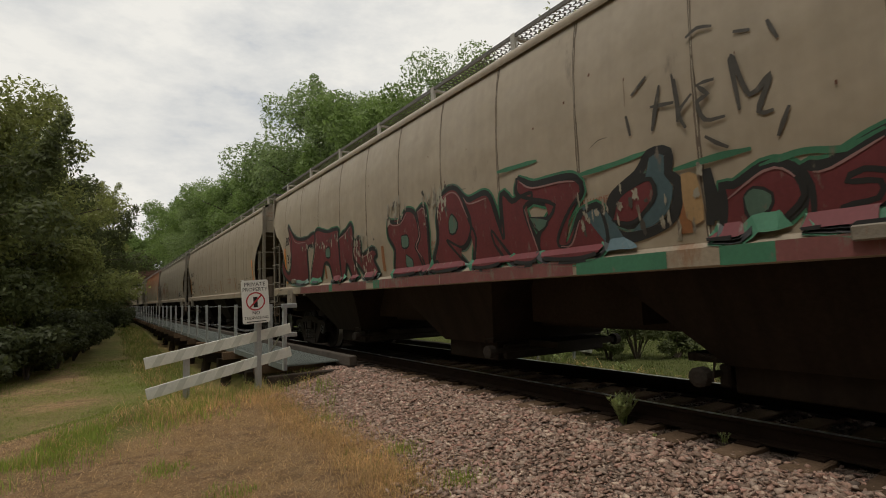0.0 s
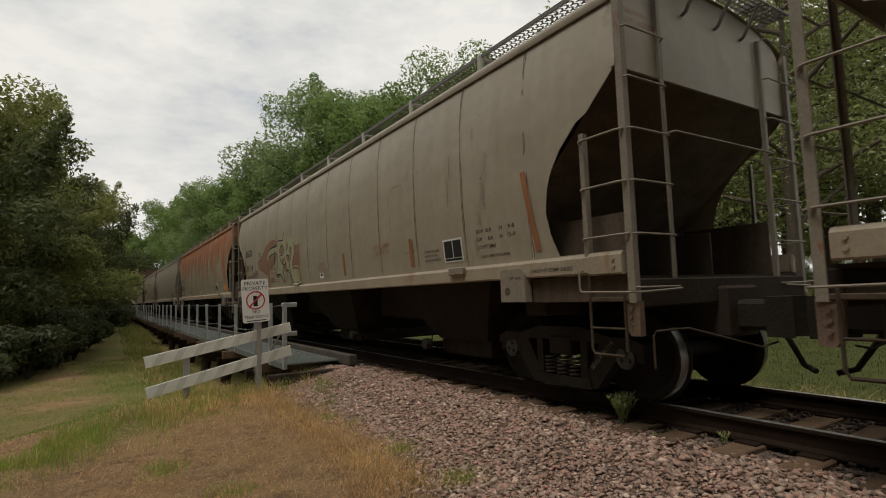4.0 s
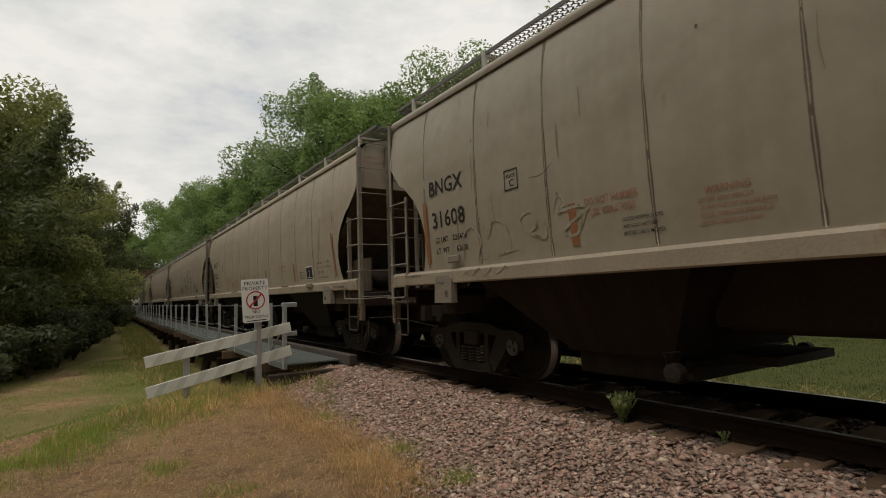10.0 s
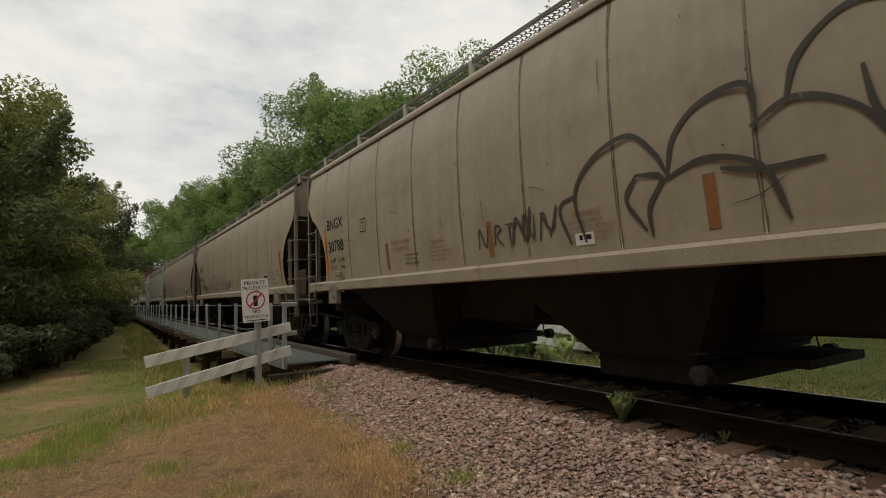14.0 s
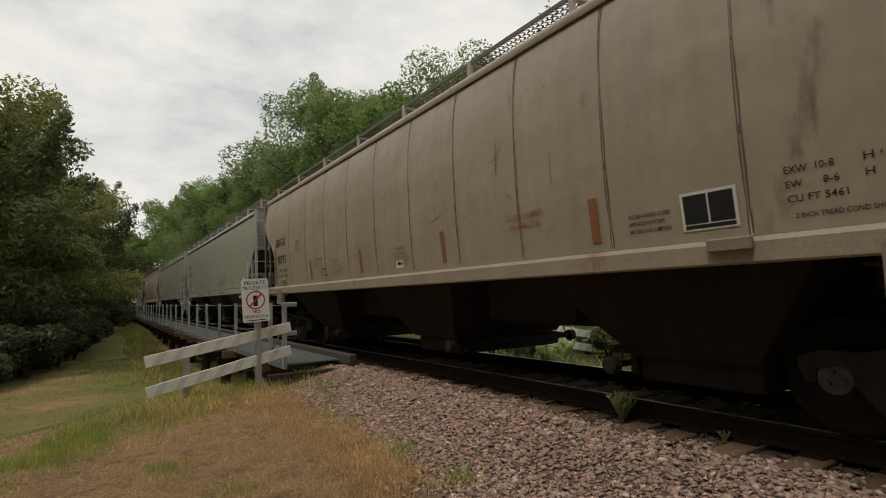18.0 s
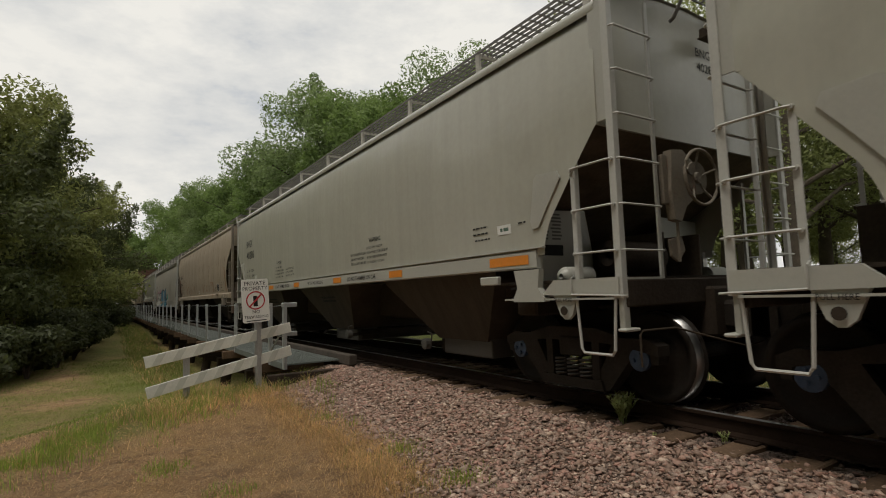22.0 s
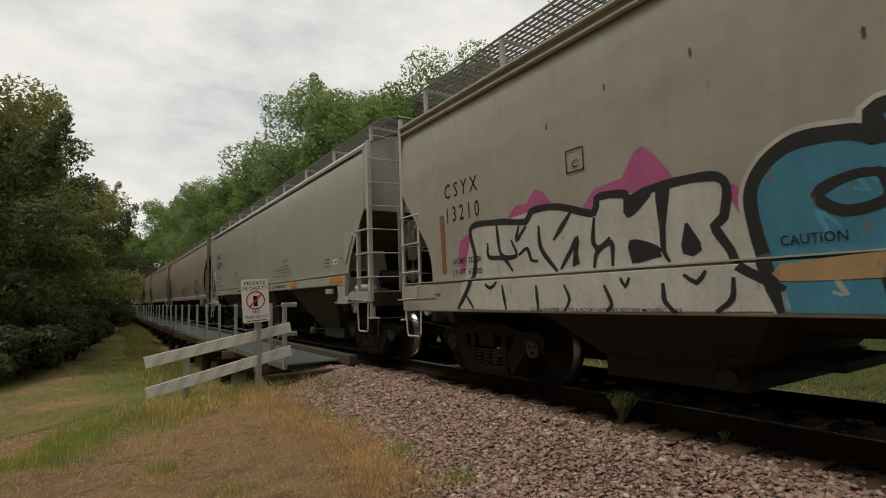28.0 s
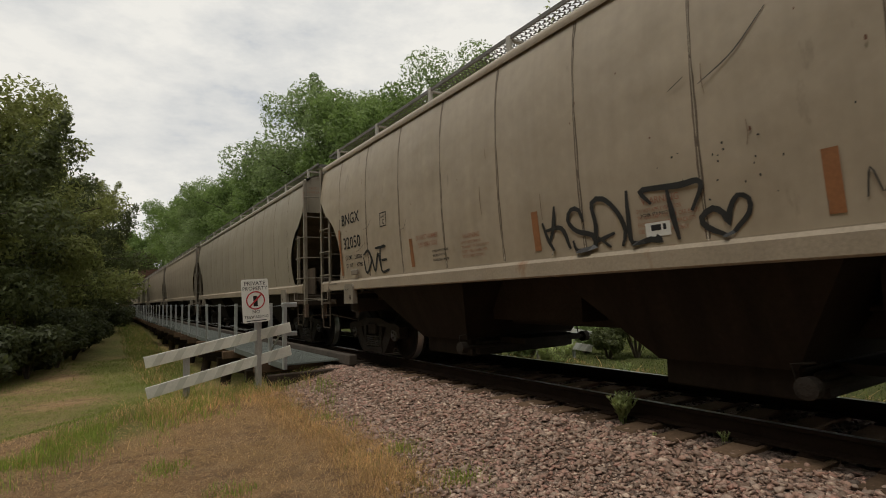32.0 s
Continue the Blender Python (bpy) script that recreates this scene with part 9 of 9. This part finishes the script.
        strokes(car, [[(-1.4, 3.14), (-1.16, 2.9), (-0.87, 2.75)], [(-0.75, 2.85), (-0.61, 2.78)]], 0.012, P_SOFTBLACK, p)
        letters(car, "JOB F15026", -0.22, -0.53, 1.77, 1.805, M_BLACK, p)
        r = random.Random(15)
        for _ in range(22):
            patch(car, r.gauss(-1.0, 0.45), r.uniform(1.8, 2.3), r.uniform(0.004, 0.011), r.uniform(0.004, 0.012), P_BLACK, p, seed=r.random() * 50, name="paint_speck")
    if i == 12:
        c = SIDE_CS
        for k, q in enumerate(([(5.34, 1.95), (5.12, 2.14), (4.93, 2.14), (4.78, 2.27), (4.65, 2.22), (4.5, 2.04), (4.9, 1.9)], [(4.15, 1.94), (3.96, 2.12), (3.63, 2.16), (3.49, 2.36), (3.4, 2.4), (3.27, 2.28), (3.08, 2.0), (3.64, 1.9)],
                               [(2.8, 2.0), (2.62, 1.9), (2.52, 1.75), (2.36, 1.6), (2.15, 1.38), (2.75, 1.37)], [(6.27, 1.84), (6.1, 1.92), (5.95, 1.85), (5.98, 1.55), (6.25, 1.45), (6.32, 1.62)])):
            blob(car, q, P_PINK, c, 0.0035 + 0.0004 * k, "graffiti_cloud")
        word = [(6.32, 0.97), (6.05, 1.27), (5.93, 1.59), (5.99, 1.99), (5.45, 2.0), (4.95, 1.94), (4.85, 2.04), (4.46, 2.03), (3.98, 1.89), (3.93, 2.03), (3.61, 2.01), (3.56, 1.9), (3.42, 2.0), (2.75, 1.99), (2.73, 1.68), (2.81, 1.62), (2.7, 1.42), (2.64, 1.3), (2.33, 1.12), (2.3, 0.97), (4.3, 0.95)]
        blob(car, word, P_WHITE, c, 0.006, "graffiti_letters", 0.0)
        strokes(car, [word[:-2]], 0.075, P_BLACK, c, 0.008, "graffiti_outline")
        for k, q in enumerate(([(5.47, 1.97), (5.41, 1.61), (5.14, 1.58), (5.22, 1.76)], [(5.66, 1.77), (5.65, 1.6), (5.37, 1.56), (5.22, 1.4)], [(5.07, 1.91), (5.13, 1.75), (4.95, 1.89)], [(5.1, 1.58), (4.95, 1.64), (4.9, 1.51), (4.79, 1.49)],
                               [(4.75, 1.87), (4.73, 1.62), (4.51, 1.36)], [(4.27, 1.95), (4.54, 1.69)], [(3.98, 1.85), (4.01, 1.61), (3.93, 1.55), (3.81, 1.64)], [(4.46, 1.38), (4.29, 1.58), (4.21, 1.68), (4.27, 1.4)], [(4.02, 1.37), (3.97, 1.52), (3.8, 1.59), (3.8, 1.37)],
                               [(3.61, 1.98), (3.59, 1.82), (3.35, 1.96)], [(3.29, 1.95), (3.26, 1.68), (3.26, 1.46), (3.21, 1.37)], [(3.57, 1.38), (3.58, 1.57), (3.3, 1.47), (3.54, 1.39)], [(3.04, 1.67), (3.07, 1.45), (2.95, 1.46), (3.04, 1.67)],
                               [(6.14, 1.16), (5.97, 0.98)], [(5.39, 1.25), (5.33, 0.96)], [(4.81, 1.23), (4.79, 0.96)], [(4.4, 1.22), (4.33, 1.07), (4.41, 0.96)], [(3.89, 1.2), (3.81, 1.02), (3.88, 0.96)], [(3.27, 1.2), (3.26, 1.04), (3.16, 0.95)],
                               [(2.68, 1.22), (2.7, 1.06), (2.83, 0.96)], [(5.72, 1.27), (5.61, 1.22), (5.49, 1.29)], [(3.7, 1.26), (3.65, 1.18), (3.6, 1.26)], [(3.08, 1.26), (2.97, 1.19), (2.89, 1.28)])):
            strokes(car, [q], 0.055, P_BLACK, c, 0.009, "graffiti_line")
        for q in ([(3.61, 2.0), (3.58, 1.8), (3.32, 1.98)], [(3.3, 1.98), (3.26, 1.5), (3.16, 1.98)], [(4.24, 1.72), (4.3, 1.4), (4.2, 1.42)], [(3.04, 1.67), (3.08, 1.45), (2.94, 1.46)], [(3.58, 1.58), (3.57, 1.38), (3.28, 1.42), (3.3, 1.48)]):
            blob(car, q, P_BLACK, c, 0.0085, "graffiti_shadow", 0.0)
        strokes(car, [[(2.37, 0.96), (2.51, 1.55), (2.5, 1.89), (2.25, 2.11), (1.88, 2.1), (1.73, 2.02), (1.76, 2.19), (1.53, 2.23), (1.29, 2.2), (1.23, 2.31), (0.97, 2.31), (0.8, 2.23), (0.69, 2.17), (0.6, 2.23), (0.13, 2.17), (-0, 2.06), (-0.33, 2.16), (-0.68, 2.21), (-0.81, 2.12), (-0.91, 2.18), (-1.18, 2.31), (-1.35, 2.25), (-1.41, 2.03), (-1.39, 1.58), (-1.4, 1.45), (-1.63, 1.53), (-1.8, 1.54), (-1.92, 1.45), (-1.96, 1.35), (-1.92, 1.23), (-1.9, 0.97)]], 0.17, P_WHITE, c, 0.0045, "graffiti_halo")
        blob(car, [(2.37, 0.96), (2.51, 1.55), (2.5, 1.89), (2.25, 2.11), (1.88, 2.1), (1.73, 2.02), (1.76, 2.19), (1.53, 2.23), (1.29, 2.2), (1.23, 2.31), (0.97, 2.31), (0.8, 2.23), (0.69, 2.17), (0.6, 2.23), (0.13, 2.17), (-0, 2.06), (-0.33, 2.16), (-0.68, 2.21), (-0.81, 2.12), (-0.91, 2.18), (-1.18, 2.31), (-1.35, 2.25), (-1.41, 2.03), (-1.39, 1.58), (-1.4, 1.45), (-1.63, 1.53), (-1.8, 1.54), (-1.92, 1.45), (-1.96, 1.35), (-1.92, 1.23), (-1.9, 0.97), (-0.49, 0.96)], P_BLUE, c, 0.006, "graffiti_letters", 0.02)
        blob(car, [(0.72, 2.14), (0.14, 2.1), (0.03, 2.02), (0.02, 1.65), (-0.02, 1.38), (0.06, 0.99), (0.62, 0.99), (0.7, 1.49), (0.79, 1.86)], P_SILVER, c, 0.0066, "graffiti_letters", 0.05)
        strokes(car, [[(2.37, 0.96), (2.51, 1.55), (2.5, 1.89), (2.25, 2.11), (1.88, 2.1), (1.73, 2.02), (1.76, 2.19), (1.53, 2.23), (1.29, 2.2), (1.23, 2.31), (0.97, 2.31), (0.8, 2.23), (0.69, 2.17), (0.6, 2.23), (0.13, 2.17), (-0, 2.06), (-0.33, 2.16), (-0.68, 2.21), (-0.81, 2.12), (-0.91, 2.18), (-1.18, 2.31), (-1.35, 2.25), (-1.41, 2.03), (-1.39, 1.58), (-1.4, 1.45), (-1.63, 1.53), (-1.8, 1.54), (-1.92, 1.45), (-1.96, 1.35), (-1.92, 1.23), (-1.9, 0.97)]], 0.1, P_BLACK, c, 0.008, "graffiti_outline")
        strokes(car, [[(1.66, 1.8), (1.89, 1.83), (2.1, 1.74), (1.96, 1.61), (1.72, 1.66), (1.77, 1.85)]], 0.07, P_BLACK, c, 0.009, "graffiti_line")
        strokes(car, [[(1.29, 2.15), (1.43, 1.98), (1.36, 1.67)]], 0.07, P_BLACK, c, 0.009, "graffiti_line")
        strokes(car, [[(0.86, 2.21), (0.82, 1.86), (0.71, 1.48)]], 0.08, P_BLACK, c, 0.009, "graffiti_line")
        strokes(car, [[(-0.01, 2.02), (-0.02, 1.65), (-0.07, 1.42)]], 0.07, P_BLACK, c, 0.009, "graffiti_line")
        strokes(car, [[(-0.36, 1.77), (-0.45, 1.6), (-0.53, 1.37)]], 0.2, P_BLACK, c, 0.009, "graffiti_line")
        strokes(car, [[(-0.9, 2.14), (-0.93, 1.78), (-0.98, 1.36)]], 0.24, P_BLACK, c, 0.009, "graffiti_line")
        strokes(car, [[(-1.39, 1.43), (-1.54, 1.42)]], 0.16, P_BLACK, c, 0.009, "graffiti_line")
        strokes(car, [[(-0.9, 1.19), (-0.9, 0.98)]], 0.18, P_BLACK, c, 0.009, "graffiti_line")
        strokes(car, [[(-1.32, 1.26), (-1.53, 1.26)]], 0.1, P_BLACK, c, 0.009, "graffiti_line")
        strokes(car, [[(1.32, 1.28), (1.27, 0.97)]], 0.1, P_BLACK, c, 0.009, "graffiti_line")
        strokes(car, [[(1.78, 1.29), (1.75, 1.02)]], 0.07, P_BLACK, c, 0.009, "graffiti_line")
        strokes(car, [[(0.03, 1.25), (0.08, 0.99)]], 0.07, P_BLACK, c, 0.009, "graffiti_line")
        strokes(car, [[(-0.34, 1.27), (-0.46, 1.28)]], 0.12, P_BLACK, c, 0.009, "graffiti_line")
        blob(car, [(1.62, 1.37), (0.84, 1.37), (0.81, 1.29), (1.58, 1.25)], P_TANPATCH, c, 0.0095, "bare_patch", 0.05)
        blob(car, [(2.35, 1.3), (1.62, 1.33), (1.48, 1.2), (2.36, 1.18)], P_TANPATCH, c, 0.0095, "bare_patch", 0.05)
        blob(car, [(-0.84, 1.29), (-1.02, 1.28), (-0.97, 1.21), (-0.84, 1.2)], P_TANPATCH, c, 0.0095, "bare_patch", 0.05)
        strokes(car, [[(-1.97, 1.71), (-2.04, 1.83), (-2.18, 1.86), (-2.37, 1.91), (-2.55, 1.77), (-2.54, 1.44), (-2.33, 1.4), (-2.12, 1.46), (-1.99, 1.54), (-1.97, 1.71)]], 0.17, P_WHITE, c, 0.0045, "graffiti_halo")
        blob(car, [(-1.97, 1.71), (-2.04, 1.83), (-2.18, 1.86), (-2.37, 1.91), (-2.55, 1.77), (-2.54, 1.44), (-2.33, 1.4), (-2.12, 1.46), (-1.99, 1.54)], P_MINT, c, 0.006, "graffiti_letters", 0.03)
        strokes(car, [[(-1.97, 1.71), (-2.04, 1.83), (-2.18, 1.86), (-2.37, 1.91), (-2.55, 1.77), (-2.54, 1.44), (-2.33, 1.4), (-2.12, 1.46), (-1.99, 1.54), (-1.97, 1.71)]], 0.1, P_BLACK, c, 0.008, "graffiti_outline")
        blob(car, [(-1.94, 0.99), (-1.96, 1.19), (-2.03, 1.29), (-2.32, 1.3), (-2.46, 1.23), (-2.44, 0.98)], P_DEEPGREEN, c, 0.0062, "graffiti_letters", 0.03)
        strokes(car, [[(-1.94, 0.99), (-1.96, 1.19), (-2.03, 1.29), (-2.32, 1.3), (-2.46, 1.23), (-2.44, 0.98), (-1.94, 0.99)]], 0.07, P_WHITE, c, 0.0075, "graffiti_outline")
        rs = random.Random(8)
        for _ in range(26):
            y, z = rs.uniform(-1.3, 2.2), rs.choice((rs.uniform(1.45, 2.0), rs.uniform(1.05, 1.2)))
            strokes(car, [[(y, z), (y - 0.08, z + rs.uniform(-0.1, 0.1)), (y - 0.02, z + rs.uniform(0.05, 0.2)), (y - 0.15, z + rs.uniform(0.0, 0.2))]], 0.035, rs.choice((P_SKY, P_SKY, P_SILVER)), c, 0.0072, "graffiti_squiggle")
        letters(car, "C S Y X", 6.58, 5.82, 2.46, 2.66, M_BLACK, c)
        letters(car, "1 3 2 1 0", 6.54, 5.8, 2.13, 2.34, M_BLACK, c)
        for s, v, z in (("LD LMT", "222800", 1.56), ("LT WT", "63200", 1.41)):
            letters(car, s, 6.44, 6.15, z, z + 0.075, M_BLACK, c, 0.013)
            letters(car, v, 6.08, 5.8, z, z + 0.075, M_BLACK, c, 0.013)
        plate(car, 6.72, 6.62, 1.45, 2.25, M_ORANGEOLD, c)
        plate(car, -1.6, -1.72, 1.55, 1.85, M_ORANGEOLD, c)
        for a in ((4.3, 4.06, 2.335, 2.35), (4.3, 4.06, 2.56, 2.575), (4.3, 4.285, 2.35, 2.56), (4.075, 4.06, 2.35, 2.56)):
            plate(car, *a, M_BLACK, c, name="clearance_box")
        letters(car, "C", 4.22, 4.14, 2.38, 2.46, M_BLACK, c)
        letters(car, "CAUTION", 2.35, 1.95, 1.42, 1.49, M_BLACK, c, 0.013)
        letters(car, "CLOSE HOPPER GATES & ROOF HATCHES BEFORE MOVING CAR", 4.9, 3.1, 0.95, 0.99, M_BLACK, c, 0.013)
        letters(car, "LIFT HERE", 7.0, 6.75, 1.14, 1.18, M_BLACK, c)
        r = random.Random(5)
        for k in range(14):
            y = 4.5 - 0.85 * k + r.uniform(-0.2, 0.2)
            patch(car, y, r.uniform(2.35, 3.1), 0.012, 0.035, P_RUSTSPOT, c, seed=k, name="rust_spot")
    if i == 5:
        strokes(car, [[(3.1, 1.5), (2.6, 1.49), (2.0, 1.5)], [(-3.4, 1.5), (-4.1, 1.49)]], 0.03, P_RUSTSPOT, p, 0.007, "paint_chip")
    if i == 4:
        strokes(car, [[(5.84, 1.62), (5.82, 1.9), (5.62, 2.02), (5.45, 1.82), (5.55, 1.62), (5.33, 1.6)], [(5.45, 2.14), (5.3, 1.86), (5.17, 2.03), (4.95, 1.95), (4.9, 1.68), (5.12, 1.62), (4.78, 1.66)]], 0.026, P_FAINT, p)
        strokes(car, [[(4.62, 1.75), (4.68, 1.98), (4.5, 2.05), (4.42, 1.88), (4.55, 1.82), (4.3, 1.74), (4.32, 2.0)], [(4.16, 2.02), (4.07, 2.17), (3.98, 2.04), (4.1, 1.98), (3.72, 1.98), (3.86, 1.72), (4.02, 1.78), (3.66, 1.96)]], 0.026, P_FAINT, p)
        strokes(car, [[(5.87, 1.4), (5.7, 1.46), (5.62, 1.4), (5.45, 1.47), (5.35, 1.39), (5.2, 1.47), (5.1, 1.4), (4.95, 1.47), (4.82, 1.4)]], 0.025, P_FAINT, p)

# ---- the train ----
# y of each car's rear end at 0 s
REAR = [14.94, 32.45, 50.2, 67.3, 84.77, 102.38, 119.84, 137.18, 154.73, 172.14, 189.47, 206.96, 224.2, 241.66, 259.21, 276.66, 294.1, 311.5, 328.9, 346.3, 363.7]
KINDS = ["old", "old", "grey", "rusty", "grey", "old", "old", "old", "old", "new", "new", "old", "csyx", "new", "old", "grey", "old", "old", "grey", "old", "old"]


def train_run(t):
    """Metres that the train has rolled towards the camera by t seconds."""
    return 7.666 * t + 0.00266 * t * t


# car: reporting mark, number, load limit, light weight
MARKS = {0: ("BNGX", "31017", "221300", "64700"), 1: ("BNGX", "30449", "222300", "63700"), 2: ("BNGX", "31114", "221600", "64400"), 3: ("CEFX", "10703", "223400", "62600"),
         4: ("BNGX", "31608", "223400", "62600"), 5: ("BNGX", "32126", "221300", "64700"), 6: ("BNGX", "30788", "221600", "64400"), 7: ("BNGX", "31814", "222400", "63600"), 8: ("BNGX", "30793", "221800", "64200"),
         9: ("BNGX", "40294", "222900", "63100"), 10: ("BNGX", "40286", "222600", "63400"), 11: ("BNGX", "30914", "221900", "64100"), 13: ("BNGX", "40279", "222900", "63100"), 14: ("BNGX", "32050", "223300", "62700")}
LOOKS = {0: "tan covered hopper car with oxblood graffiti letters along its side", 2: "grey covered hopper car with faded brick-red and pale graffiti", 3: "covered hopper car with grey paint eaten by orange rust",
         6: "weathered tan covered hopper car with looping black spray tags", 7: "weathered tan covered hopper car with thin faded tags", 12: "grey deep-sided hopper car with white, blue and pink graffiti",
         14: "tan covered hopper car with black and navy spray tags"}
CARS = []
BRAKE_REAR = (2, 4, 6, 8, 12)     # cars whose hand brake is at the trailing end
for i, (rear, kind) in enumerate(zip(REAR, KINDS)):
    label = LOOKS.get(i) or {"new": "clean light-grey covered hopper car rolling on the rails", "old": "weathered tan covered hopper car rolling on the rails", "grey": "faded grey covered hopper car rolling on the rails"}[kind]
    car = build_car(kind, label, M_CAPBLUE if kind == "new" else M_CAP, brake_wheel=1 if i in BRAKE_REAR else -1)
    if i in MARKS and kind == "new":
        new_marks(car, MARKS[i][1], MARKS[i][3], MARKS[i][2], -0.14 if i == 13 else 0.0)
    elif i in MARKS:
        old_marks(car, *MARKS[i], M_ORANGE if i in (0, 1, 3, 6) else M_ORANGEOLD, seed=i, flat=i == 3)
    graffiti(i, car)
    CARS.append((car, rear - HALF - 0.18))


def motions():
    """The whole train rolls past; each wheelset turns while it is near the camera."""
    for car, y0 in CARS:
        walk(car, [(t, pose(CX, y0 - train_run(t), 0)) for t in (0, 4, 8, 12, 16, 20, 24, 28, 32)])
        for ax in [c for c in car.children if c.name.startswith("wheelset")]:
            ya = ax.matrix_basis.translation.y
            rows = []
            t = 0.0
            while t <= 32.0:
                y = y0 + ya - train_run(t)
                if -1.0 < y < 22.0:
                    rows.append((t, pose(0, ya, 0.457, math.degrees(-y / 0.457), 0, 0)))
                t += 1 / 15
            if rows:
                rows = ([(0.0, rows[0][1])] if rows[0][0] > 0 else []) + rows + ([(32.0, rows[-1][1])] if rows[-1][0] < 32 else [])
                walk(ax, rows)


motions()
